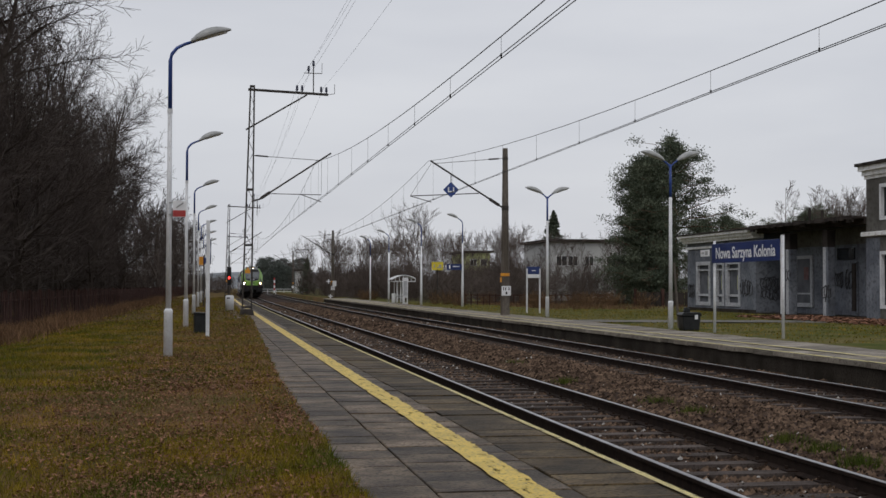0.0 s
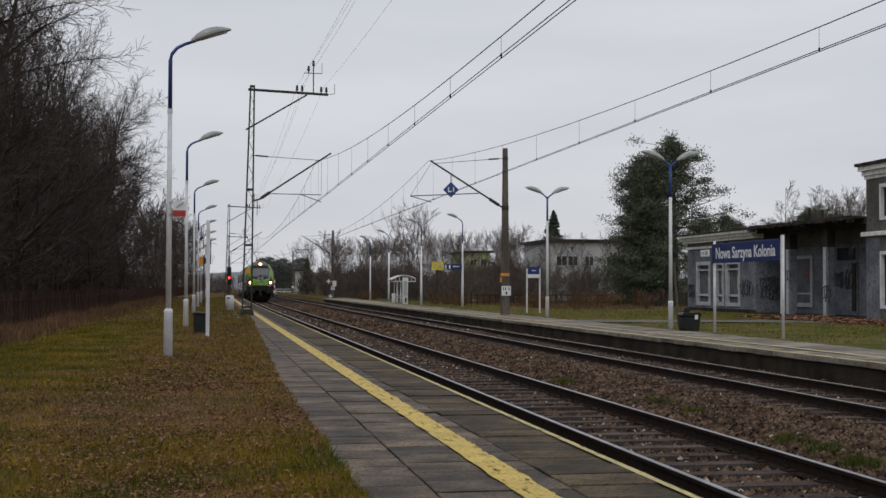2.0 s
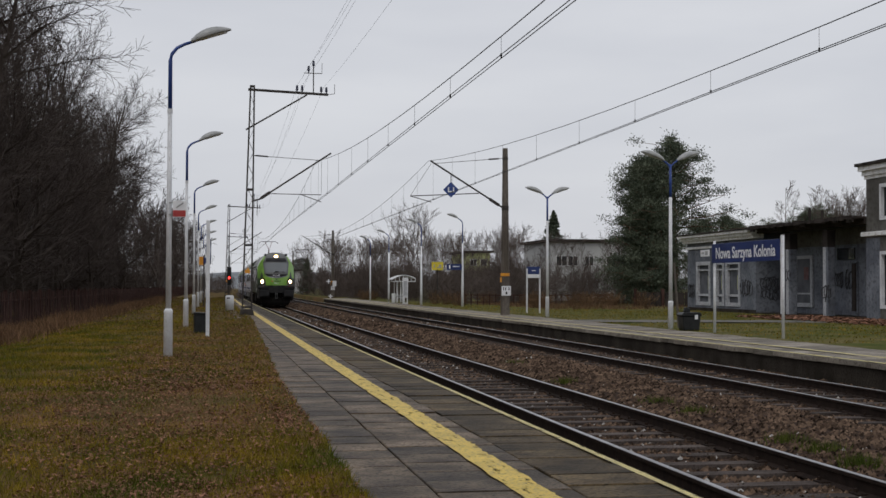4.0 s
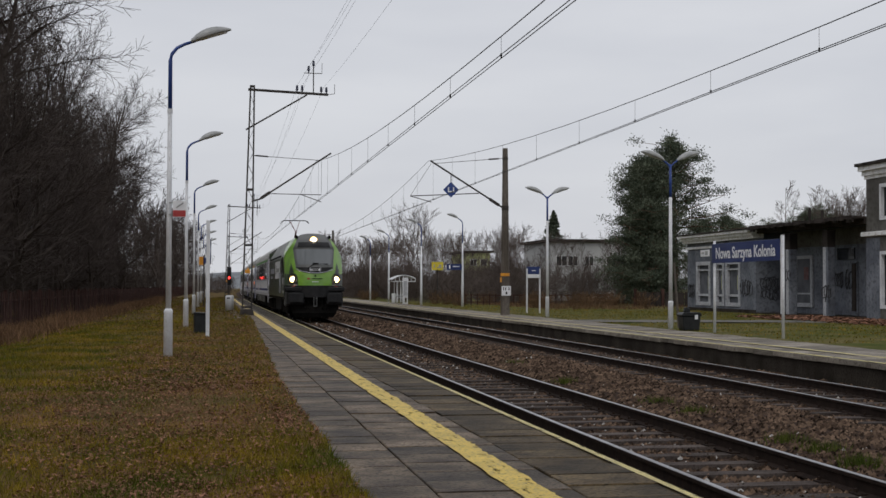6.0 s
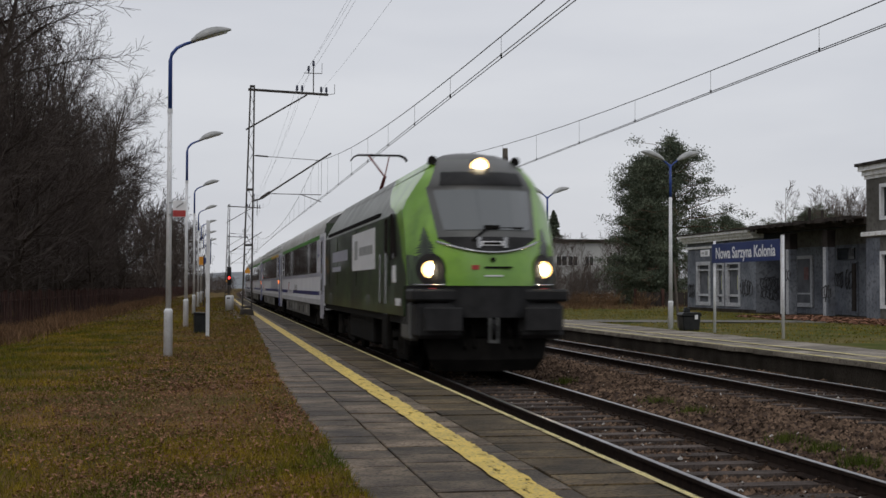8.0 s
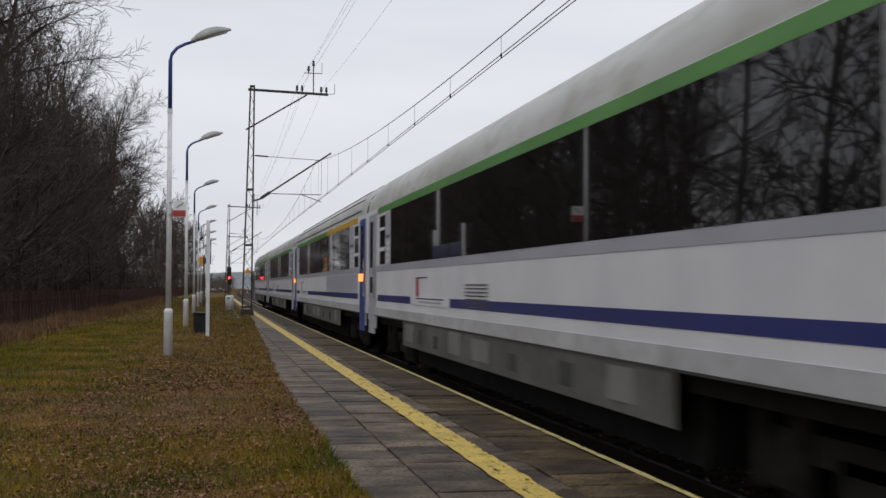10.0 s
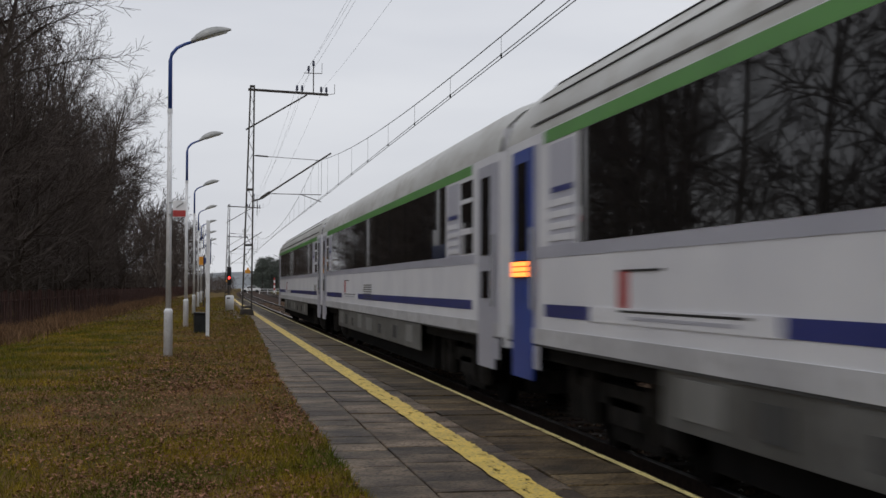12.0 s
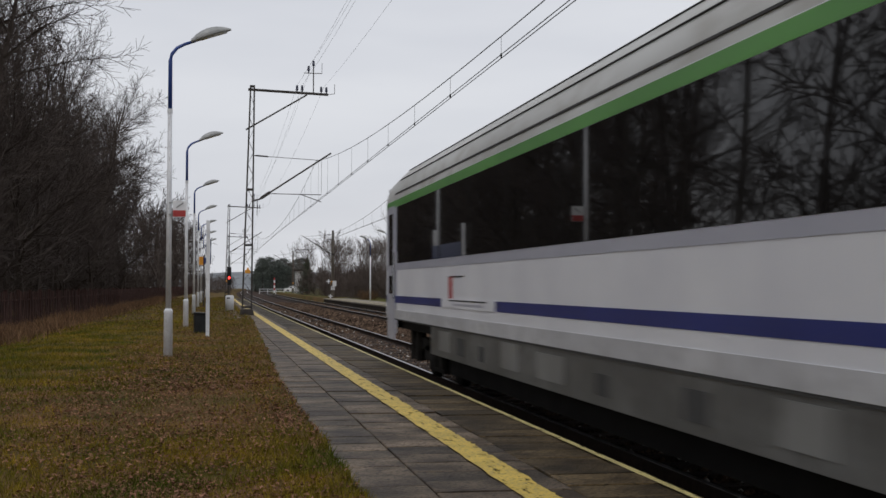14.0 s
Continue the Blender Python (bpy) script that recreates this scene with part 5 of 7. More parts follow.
M_PINE_BARK = mat("pine_bark", (0.10, 0.062, 0.045), (0.17, 0.105, 0.075), None, 3, 20, 0.95, bump=0.4, stretch=(1, 1, 0.3), spec=0.08)
PINE = scots_pine("pine_tree", "dense dark pine with foliage down to the ground", 3, 11.2, 3.3, 0.05, 74, 0.0, pad=0.78, per=80, fill=5, profile=0.45)
PINE.matrix_basis = pose(31.7, 92, 0.1, 0, 0, 0) @ Matrix.Scale(0.96, 4)
PINE2 = scots_pine("pine_tree", "tall pine with crooked limbs and open needle pads", 9, 12.1, 6.0, 0.46, 30, 0.10, pad=0.70, per=110, fill=2, profile=0.8)
PINE2.matrix_basis = pose(34.0, 93.5, 0.1, 0, 0, 40)
m = pose(32.9, 96.5, 0.0, 0, 0, 130) @ Matrix.Scale(0.70, 4)
copy_thing(PINE, m).matrix_basis = m
SPRUCE = conifer("spruce_tree", "slim dark spruce with a pointed top", 5, 9.7, 4.4, 0.1, 520, 0.8, False, 0.7, blade=0.06, point=1.0)
SPRUCE.matrix_basis = pose(36.0, 136, 0.0)
FAR_PINE = conifer("pine_tree", "rounded pine beyond the level crossing, greyed for haze", 14, 8.6, 3.6, 0.05, 220, 0.35, False, 1.1, blade=0.16, foliage=M_WOOD, per=26)
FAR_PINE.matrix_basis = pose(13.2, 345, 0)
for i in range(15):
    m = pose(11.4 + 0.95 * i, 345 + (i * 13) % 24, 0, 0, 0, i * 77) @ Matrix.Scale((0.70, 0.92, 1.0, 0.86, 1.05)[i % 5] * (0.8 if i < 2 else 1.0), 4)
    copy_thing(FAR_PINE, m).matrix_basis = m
for x, y, s in ((46.0, 118, 0.66), (51.0, 122, 0.62), (56.0, 125, 0.66), (43.0, 112, 0.58), (58.5, 123, 0.74), (61.5, 126, 0.78), (64.5, 129, 0.76), (48.5, 119, 0.68), (14.4, 200, 0.62), (26.0, 150.0, 0.45)):
    m = pose(x, y, 0, 0, 0, x * 53) @ Matrix.Diagonal((s, s, s, 1))
    copy_thing(PINE2 if x > 40 else SPRUCE, m).matrix_basis = m


def crossing_woods(tree):
    """The wood beyond the level crossing, greyed in colour for haze."""
    rng = random.Random(52)
    for i in range(16):
        x = 22.5 + 0.62 * i
        m = pose(x + rng.uniform(-0.5, 0.5), rng.uniform(335, 380), 0, 0, 0, rng.uniform(0, 360)) @ Matrix.Scale(rng.uniform(0.62, 0.9) * min(1.0, 0.72 + 0.02 * i), 4)
        copy_thing(tree, m).matrix_basis = m


def hazy_edge(tree):
    """Low trees that close the view beside the line beyond the station."""
    rng = random.Random(58)
    for i in range(12):
        m = pose(-6.0 + 1.05 * i, rng.uniform(325, 365), 0, 0, 0, rng.uniform(0, 360)) @ Matrix.Scale(rng.uniform(0.40, 0.62), 4)
        copy_thing(tree, m).matrix_basis = m


def far_side_trees():
    """Leafless trees and brush behind the far platform."""
    rng = random.Random(31)
    wood = bare_tree("bare_tree", "leafless tree in haze-grey colour beyond the level crossing", 66, 8.6, 4.2, M_TWIG_FAR, low=0.05, thick=1.2, up=0.3, thin=0.05, kids_at=(12, 7, 3))
    wood.matrix_basis = pose(12.0, 352, 0)
    crossing_woods(wood)
    hazy_edge(wood)
    tall = bare_tree("bare_tree", "leafless tree with a rounded crown greyed for haze", 60, 9.2, 5.4, M_TWIG_FAR, low=0.06, thick=0.7, up=0.42, thin=0.012, kids_at=(17, 10, 9))
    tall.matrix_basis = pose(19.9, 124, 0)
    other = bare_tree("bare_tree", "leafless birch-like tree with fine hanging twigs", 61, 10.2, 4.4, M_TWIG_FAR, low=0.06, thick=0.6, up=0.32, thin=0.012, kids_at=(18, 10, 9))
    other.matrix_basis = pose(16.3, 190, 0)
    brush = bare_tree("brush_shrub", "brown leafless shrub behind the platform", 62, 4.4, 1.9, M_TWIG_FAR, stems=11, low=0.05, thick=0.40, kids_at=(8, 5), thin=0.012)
    brush.matrix_basis = pose(17.6, 118, 0)
    for x, y, s in ((13.8, 186, 0.85), (18.8, 196, 0.9), (23.0, 140, 0.8), (25.5, 132, 0.75), (60.8, 119, 1.16), (62.4, 120, 1.2), (64.0, 122, 1.15), (57.8, 121, 0.9), (34.0, 104, 0.7), (37.0, 108, 0.75), (31.0, 118, 0.7), (29.0, 128, 0.8), (26.5, 112, 0.7), (28.5, 118, 0.75), (33.0, 150, 0.85), (36.0, 155, 0.85), (27.5, 142, 0.8), (21.5, 150, 0.8), (38.0, 114, 0.7), (15.2, 166, 0.8), (17.2, 173, 0.85), (19.6, 161, 0.8), (21.2, 171, 0.85), (23.2, 166, 0.85), (25.2, 158, 0.8), (18.4, 151, 0.75), (22.2, 146, 0.8), (27.2, 151, 0.8), (24.4, 136, 0.75), (17.0, 141, 0.7)):
        m = pose(x, y, 0, 0, 0, rng.uniform(0, 360)) @ Matrix.Diagonal((s, s, s, 1))
        copy_thing(other if (x * 7) % 2 > 1 else tall, m).matrix_basis = m
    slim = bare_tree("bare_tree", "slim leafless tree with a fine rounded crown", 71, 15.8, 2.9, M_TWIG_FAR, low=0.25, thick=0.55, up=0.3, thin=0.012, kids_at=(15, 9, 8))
    slim.matrix_basis = pose(60.2, 130, 0)
    for x, y, s in ((62.9, 130, 0.98), (34.2, 118, 0.52), (37.2, 121, 0.5), (35.6, 112, 0.42), (30.2, 108, 0.42)):
        m = pose(x, y, 0, 0, 0, x * 31) @ Matrix.Scale(s, 4)
        copy_thing(slim, m).matrix_basis = m
    spots = [(17.2 + 5 * rng.random() + 0.012 * (y - 90), y) for y in [97 + 2.7 * i for i in range(40)]]
    spots += [(x, 100 + rng.uniform(-6, 8)) for x in [22 + 0.75 * i for i in range(24)]]
    spots += [(25 + 12 * rng.random(), 110 + 45 * rng.random()) for i in range(40)]
    spots += [(15.5 + 10 * rng.random(), 142 + 40 * rng.random()) for i in range(40)]
    spots += [(13.5 + 3.5 * rng.random(), 150 + 5.5 * i) for i in range(12)]
    # brush added to cover the ground in the hazy gap beside the line
    spots += [(-5.0 + 0.55 * i, 235 + (i * 17) % 60) for i in range(16)]
    for x, y in spots:
        s = rng.uniform(0.6, 1.05)
        m = pose(x, y, 0, 0, 0, rng.uniform(0, 360)) @ Matrix.Diagonal((s * 1.15, s * 1.15, s, 1))
        copy_thing(brush, m).matrix_basis = m
    low = bare_tree("dry_weeds", "rust-brown dry weeds and brush", 63, 1.3, 0.8, M_DRY, stems=14, low=0.05, thick=0.8, kids_at=(5, 3), thin=0.010)
    low.matrix_basis = pose(17.2, 101, 0.1)
    for _ in range(20):
        x, y = rng.choice(((18.2, 100), (19.0, 96), (26.0, 86), (28.0, 88), (23.5, 84), (16.0, 128)))
        m = pose(x + rng.gauss(0, 1.6), y + rng.gauss(0, 2.5), 0.1, 0, 0, rng.uniform(0, 360))
        copy_thing(low, m).matrix_basis = m


far_side_trees()


# ---- houses and the far background ----
def house(name, label, x0, x1, y0, y1, h, wall, windows):
    b = thing(name, label, "house", "houses")
    part("wall", Shape().box(x0, x1, y0, y1, -0.2, h), wall, b)
    part("roof", Shape().box(x0 - 0.4, x1 + 0.4, y0 - 0.4, y1 + 0.4, h, h + 0.28), M_ROOF, b, "flat dark roof", bevel=0.03)
    for x, z, w, hh in windows:
        fr = part("window", Shape().box(x - 0.06, x + w + 0.06, y0 - 0.05, y0 + 0.02, z - 0.06, z + hh + 0.06), M_CORNICE, b)
        part("pane", Shape().box(x, x + w / 2 - 0.03, y0 - 0.07, y0 - 0.052, z, z + hh).box(x + w / 2 + 0.03, x + w, y0 - 0.07, y0 - 0.052, z, z + hh), M_DARKGLASS, fr)


M_HOUSE_PALE = mat("pale_render", (0.40, 0.40, 0.40), (0.50, 0.50, 0.495), None, 0.5, 8, 0.9)
M_HOUSE_YELLOW = mat("yellow_render", (0.38, 0.40, 0.18), (0.44, 0.46, 0.22), None, 0.5, 8, 0.9)
house("pale_house", "pale grey flat-roofed house behind the trees", 32.8, 41.0, 125, 136, 6.0, M_HOUSE_PALE, ((33.4, 3.7, 1.0, 0.9), (34.6, 3.7, 0.9, 0.9), (36.3, 3.7, 0.8, 0.9), (38.5, 3.7, 0.9, 0.9)))
house("yellow_house", "pale yellow block of flats behind the trees", 33.8, 36.8, 172, 184, 6.1, M_HOUSE_YELLOW, ((34.1, 4.4, 0.8, 0.8), (35.5, 4.4, 0.8, 0.8), (34.1, 2.0, 0.8, 0.8), (35.5, 2.0, 0.8, 0.8)))
house("grey_hut", "small grey hut by the crossing", 15.2, 16.6, 240, 243, 4.3, M_HOUSE_PALE, ((15.6, 2.2, 0.6, 0.6),))
GF = thing("dark_board_fence", "dark board fence behind the lawn", "fence")
for i in range(44):
    part("board", Shape().box(29.2 + 0.36 * i, 29.53 + 0.36 * i, 88.0 + 0.05 * (i % 2), 88.03 + 0.05 * (i % 2), 0.0, 1.25), M_ROOF, GF)
for i in range(9):
    part("post", Shape().box(29.1 + 2 * i, 29.28 + 2 * i, 87.9, 88.12, 0.0, 1.5), M_FENCE, GF)
LF = thing("wire_fence", "low dark fence behind the far platform", "fence")
for i in range(26):
    part("post", Shape().bar((17.6 + 0.45 * i, 93.0, 0), (17.6 + 0.45 * i, 93.0, 1.1), 0.06), M_FENCE, LF)
part("rail", Shape().bar((17.6, 93, 1.0), (28.9, 93, 1.0), 0.06).bar((17.6, 93, 0.5), (28.9, 93, 0.5), 0.06), M_FENCE, LF)
GR = thing("guard_rail", "pale guard rail at the level crossing", "guard rail")
for i in range(7):
    part("post", Shape().bar((9.5 + 1.6 * i, 262, 0), (9.5 + 1.6 * i, 262, 1.0), 0.1), M_WHITE, GR)
part("rail", Shape().bar((9.5, 262, 0.95), (19.1, 262, 0.95), 0.1).bar((9.5, 262, 0.5), (19.1, 262, 0.5), 0.08), M_WHITE, GR)


# the pale blue-grey stands in for haze over the distant woods
M_HILL = mat("hazed_hill", (0.155, 0.17, 0.185), (0.21, 0.225, 0.24), None, 0.05, 0.3, 1.0)


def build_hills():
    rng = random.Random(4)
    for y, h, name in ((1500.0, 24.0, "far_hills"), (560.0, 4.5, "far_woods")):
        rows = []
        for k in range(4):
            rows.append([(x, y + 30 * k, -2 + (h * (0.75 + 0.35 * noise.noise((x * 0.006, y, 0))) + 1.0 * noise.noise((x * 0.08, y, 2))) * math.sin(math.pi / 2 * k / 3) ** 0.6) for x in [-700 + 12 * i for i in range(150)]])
        solo(name, Shape().grid(rows), M_HILL, "wooded hill on the horizon, coloured pale for haze", "hill", "structure")


build_hills()


# ---- the train ----
M_LOCO_GREEN = mat("loco_green", (0.13, 0.29, 0.030), (0.26, 0.48, 0.040), (0.07, 0.17, 0.02), 0.8, 1.6, 0.32, coat=0.4)
M_LOCO_SIDE = mat("loco_forest_wrap", (0.012, 0.020, 0.012), (0.058, 0.100, 0.034), (0.004, 0.007, 0.004), 1.1, 6, 0.35, coat=0.3, stretch=(1, 1, 0.45), fine_mix=0.5)
M_LOCO_ROOF = mat("loco_roof", (0.20, 0.21, 0.20), (0.30, 0.31, 0.30), None, 1.2, 12, 0.55)
M_LOCO_GREY = mat("loco_mask_grey", (0.075, 0.078, 0.075), (0.10, 0.10, 0.098), None, 1.5, 20, 0.45)
# near black, with the shade under the train put into the colour
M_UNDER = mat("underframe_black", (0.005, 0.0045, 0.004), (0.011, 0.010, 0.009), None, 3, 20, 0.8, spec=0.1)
M_UNDER_GREY = mat("bumper_grey", (0.012, 0.012, 0.013), (0.024, 0.024, 0.025), None, 3, 20, 0.6, spec=0.22)
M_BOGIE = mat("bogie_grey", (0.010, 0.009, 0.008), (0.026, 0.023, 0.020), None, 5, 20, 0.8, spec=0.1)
# the base grey carries the sky's reflection on the windscreen
M_SCREENGLASS = mat("windscreen_sky_grey", (0.125, 0.135, 0.14), rough=0.05, coat=0.6)
M_CHROME = mat("chrome_trim", (0.45, 0.46, 0.48), rough=0.25, metal=0.7)
M_HEADLIGHT = mat("headlight", (1, 0.95, 0.8), emit=(1.0, 0.84, 0.55), power=55.0)
# amber rim of the headlights; its glow also imitates lens bloom
M_HALO = mat("headlight_bloom_amber", (0.8, 0.5, 0.1), emit=(1.0, 0.62, 0.25), power=3.4)
M_C_WHITE = mat("coach_white", (0.66, 0.665, 0.71), (0.74, 0.745, 0.78), None, 0.7, 9, 0.45, coat=0.0, spec=0.3)
M_C_GREY = mat("coach_belt_grey", (0.38, 0.385, 0.45), (0.44, 0.445, 0.51), None, 0.8, 9, 0.35)
M_C_LILAC = mat("coach_panel_grey", (0.43, 0.435, 0.51), (0.49, 0.495, 0.57), None, 0.8, 9, 0.35)
M_C_SILL = mat("coach_sill_grey", (0.44, 0.445, 0.47), (0.56, 0.565, 0.59), (0.32, 0.32, 0.33), 0.9, 6, 0.4)
M_C_SKIRT = mat("coach_skirt_grey", (0.066, 0.066, 0.063), (0.132, 0.133, 0.130), (0.045, 0.042, 0.037), 0.9, 5, 0.5)
M_C_HATCH = mat("coach_hatch_grey", (0.14, 0.14, 0.137), (0.21, 0.212, 0.21), None, 0.9, 9, 0.45)
M_C_ROOF = mat("coach_roof", (0.41, 0.41, 0.395), (0.53, 0.535, 0.52), (0.33, 0.315, 0.285), 0.7, 4, 0.5, stretch=(1, 0.4, 1))
M_C_SEAM = mat("roof_seam", (0.045, 0.045, 0.045), rough=0.8)
M_C_GLASS = mat("coach_window_glass", (0.008, 0.0075, 0.0075), rough=0.03, spec=0.22)
M_C_GREEN = mat("coach_green", (0.075, 0.26, 0.04), (0.095, 0.32, 0.05), None, 0.7, 9, 0.35)
M_C_YELLOW = mat("coach_yellow", (0.68, 0.40, 0.012), (0.76, 0.46, 0.02), None, 0.7, 9, 0.35)
M_C_BLUE = mat("coach_blue", (0.013, 0.022, 0.145), (0.019, 0.030, 0.19), None, 0.7, 9, 0.35)
M_C_DOORBLUE = mat("door_blue", (0.016, 0.045, 0.25), (0.022, 0.06, 0.31), None, 0.7, 9, 0.35)
M_C_LAMP = mat("door_lamp", (0.9, 0.4, 0.1), emit=(1.0, 0.20, 0.035), power=2.6)
M_PANTO = mat("pantograph_red", (0.10, 0.02, 0.018), (0.15, 0.03, 0.025), None, 5, 30, 0.5)


def wheelset(parent, y, r=0.46):
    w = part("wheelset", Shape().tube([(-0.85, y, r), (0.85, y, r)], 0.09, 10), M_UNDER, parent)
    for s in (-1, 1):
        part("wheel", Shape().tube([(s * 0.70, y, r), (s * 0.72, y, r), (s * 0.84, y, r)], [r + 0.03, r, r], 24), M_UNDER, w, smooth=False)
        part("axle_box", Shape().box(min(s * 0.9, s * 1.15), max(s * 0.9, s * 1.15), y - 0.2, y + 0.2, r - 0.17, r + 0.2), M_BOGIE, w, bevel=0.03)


def bogie(parent, yc, half):
    b = part("bogie_frame", Shape(), M_UNDER, parent)
    sh = Shape()
    for s in (-1, 1):
        x0, x1 = min(s * 0.95, s * 1.12), max(s * 0.95, s * 1.12)
        sh.box(x0, x1, yc - half - 0.5, yc + half + 0.5, 0.52, 0.72)
        sh.box(x0, x1, yc - half * 0.4, yc + half * 0.4, 0.35, 0.60)
        for y in (yc - half, yc + half):
            sh.tube([(s * 1.12, y - 0.3, 0.3), (s * 1.12, y - 0.3, 0.85)], 0.1, 8)
            sh.tube([(s * 1.12, y + 0.3, 0.3), (s * 1.12, y + 0.3, 0.85)], 0.1, 8)
    sh.box(-0.95, 0.95, yc - 0.3, yc + 0.3, 0.4, 0.7)
    # low bulk added to block light from showing through beneath the train
    sh.box(-0.62, 0.62, yc - half - 0.75, yc + half + 0.75, 0.20, 0.50)
    for s in (-1, 1):
        sh.box(min(s * 0.66, s * 1.0), max(s * 0.66, s * 1.0), yc - half + 0.52, yc + half - 0.52, 0.16, 0.40)
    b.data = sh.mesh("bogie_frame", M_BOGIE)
    for y in (yc - half, yc + half):
        wheelset(parent, y)
    return b


LOCO_L = 18.2


def loco_half(z):
    """Half width of the locomotive body at a height."""
    if z < 3.05:
        return 1.39 - 0.02 * max(0.0, 1.9 - z)
    return 1.39 - 0.50 * ((z - 3.05) / 0.85) ** 1.25


def loco_nose(x, z):
    """How far back the nose lies at a place on its front."""
    if z < 2.55:
        lean = 0.22 * max(0.0, (z - 1.62) / 0.93) ** 1.6
    elif z < 3.42:
        lean = 0.22 + 0.62 * (z - 2.55) / 0.87
    else:
        lean = 0.84 + 1.0 * ((z - 3.42) / 0.66) ** 2.0
    u = min(1.0, abs(x) / 1.39)
    return -0.10 + lean + 1.10 * u ** 2.3


def nose_patch(xl, xr, z0, z1, nx=14, nz=10, out=0.012):
    """A panel lying on the nose between the side curves xl(z) and xr(z)."""
    rows = []
    for i in range(nz + 1):
        z = z0 + (z1 - z0) * i / nz
        a, b = xl(z), xr(z)
        rows.append([(a + (b - a) * j / nx, loco_nose(a + (b - a) * j / nx, z) - out, z) for j in range(nx + 1)])
    return Shape().grid(rows)


def build_loco():
    loco = thing("locomotive", "green electric locomotive with a forest wrap and lit headlights", "locomotive")
    zs = [1.66, 1.78, 1.9, 2.2, 2.55, 2.8, 3.05, 3.25, 3.42, 3.6, 3.75, 3.9, 4.04]
    rows, side_l, side_r = [], [], []
    for z in zs:
        w = loco_half(z)
        xs = [-w * math.cos(math.pi * j / 28) for j in range(29)]
        rows.append([(x, loco_nose(x, max(z, 1.62)), z) for x in xs])
    part("nose", Shape().grid(rows), M_LOCO_GREEN, loco, "bright green cab nose", smooth=True)
    dome = [[(x * k, loco_nose(0, 4.04) + (y - loco_nose(0, 4.04)) * k + 0.9 * (1 - k), 4.035 + 0.19 * math.sin(math.pi / 2 * (1 - k) / 0.7)) for x, y, _ in rows[-1]] for k in (1.0, 0.85, 0.65, 0.3)]
    part("dome", Shape().grid(dome), M_LOCO_GREY, loco, "dark grey dome over the cab", smooth=True)
    low = [[(-1.40 * math.cos(math.pi * j / 28), loco_nose(-1.40 * math.cos(math.pi * j / 28), 1.66) + 0.03, z) for j in range(29)] for z in (1.1, 1.3, 1.655)]
    part("lower_nose", Shape().grid(low), M_UNDER_GREY, loco, "dark grey lower front", smooth=True)
    # the sides run from the nose to the rear; a green field meets the dark wrap on a slanting curve
    for s in (-1, 1):
        green, dark, slope = [], [], []
        for i, z in enumerate(zs):
            w = loco_half(z)
            y0 = loco_nose(w, max(z, 1.62))
            bound = max(y0 + 0.06, 1.0 + 2.2 * max(0.0, (z - 1.9) / 2.0) ** 0.8 + 0.10 * math.sin(z * 4))
            if z >= 3.05:
                bound += 3.4 * ((z - 3.05) / 0.99) ** 0.7
                slope.append([(s * w, bound + (LOCO_L - bound) * j / 12, z) for j in range(13)])
            green.append([(s * w, y0 + (bound - y0) * j / 3, z) for j in range(4)])
            if z <= 3.05:
                dark.append([(s * w, bound + (LOCO_L - bound) * j / 12, z) for j in range(13)])
        part("side_sill", Shape().box(min(s * 1.36, s * 1.42), max(s * 1.36, s * 1.42), 1.2, LOCO_L, 1.1, 1.66), M_LOCO_SIDE, loco)
        part("cab_side", Shape().grid(green), M_LOCO_GREEN, loco, "bright green cab side", smooth=True)
        side = part("body_side", Shape().grid(dark), M_LOCO_SIDE, loco, "dark green forest-pattern body side", smooth=True)
        part("roof_slope", Shape().grid(slope), M_LOCO_ROOF, loco, "pale grey sloping roof edge", smooth=True)
        x = s * 1.398
        part("side_door", Shape().box(min(x, x + s * 0.012), max(x, x + s * 0.012), 3.35, 4.0, 1.35, 3.05), M_LOCO_SIDE, side, bevel=0.005)
        part("door_window", Shape().box(min(x, x + s * 0.02), max(x, x + s * 0.02), 3.46, 3.88, 2.25, 3.00), M_C_GLASS, side)
        part("cab_window", Shape().extrude([(2.28, 2.22), (3.12, 2.16), (3.12, 3.06), (2.80, 3.08), (2.58, 2.98), (2.38, 2.70)], [0.0, 0.012]).mesh("cab_window", M_C_GLASS), None, side).matrix_basis = Matrix(((0, s, 0, s * 1.396), (1, 0, 0, 0), (0, 0, 1, 0), (0, 0, 0, 1)))
        part("white_panel", Shape().box(min(x, x + s * 0.01), max(x, x + s * 0.01), 5.6, 10.2, 2.02, 2.92), M_WHITE_SIGN, side, "white advertising panel with dark lettering bars")
        part("panel_lettering", Shape().box(min(x, x + s * 0.014), max(x, x + s * 0.014), 6.0, 8.6, 2.36, 2.56).box(min(x, x + s * 0.014), max(x, x + s * 0.014), 9.0, 9.6, 2.28, 2.74), M_GREY, side)
        part("pale_lettering", Shape().box(min(x, x + s * 0.01), max(x, x + s * 0.01), 11.4, 15.6, 2.32, 2.60).box(min(x, x + s * 0.01), max(x, x + s * 0.01), 13.2, 15.6, 2.05, 2.18), M_C_GREY, side)
        part("notice", Shape().box(min(x, x + s * 0.01), max(x, x + s * 0.01), 2.35, 2.85, 1.72, 2.05), M_WHITE_SIGN, side)
        part("data_plate", Shape().box(min(x, x + s * 0.03), max(x, x + s * 0.03), 1.55, 2.2, 1.28, 1.42), M_WHITE_SIGN, side)
        for y in (9.3, 14.2, 16.6):
            part("panel_seam", Shape().box(min(x, x + s * 0.006), max(x, x + s * 0.006), y, y + 0.05, 1.3, 3.0), M_UNDER, side)
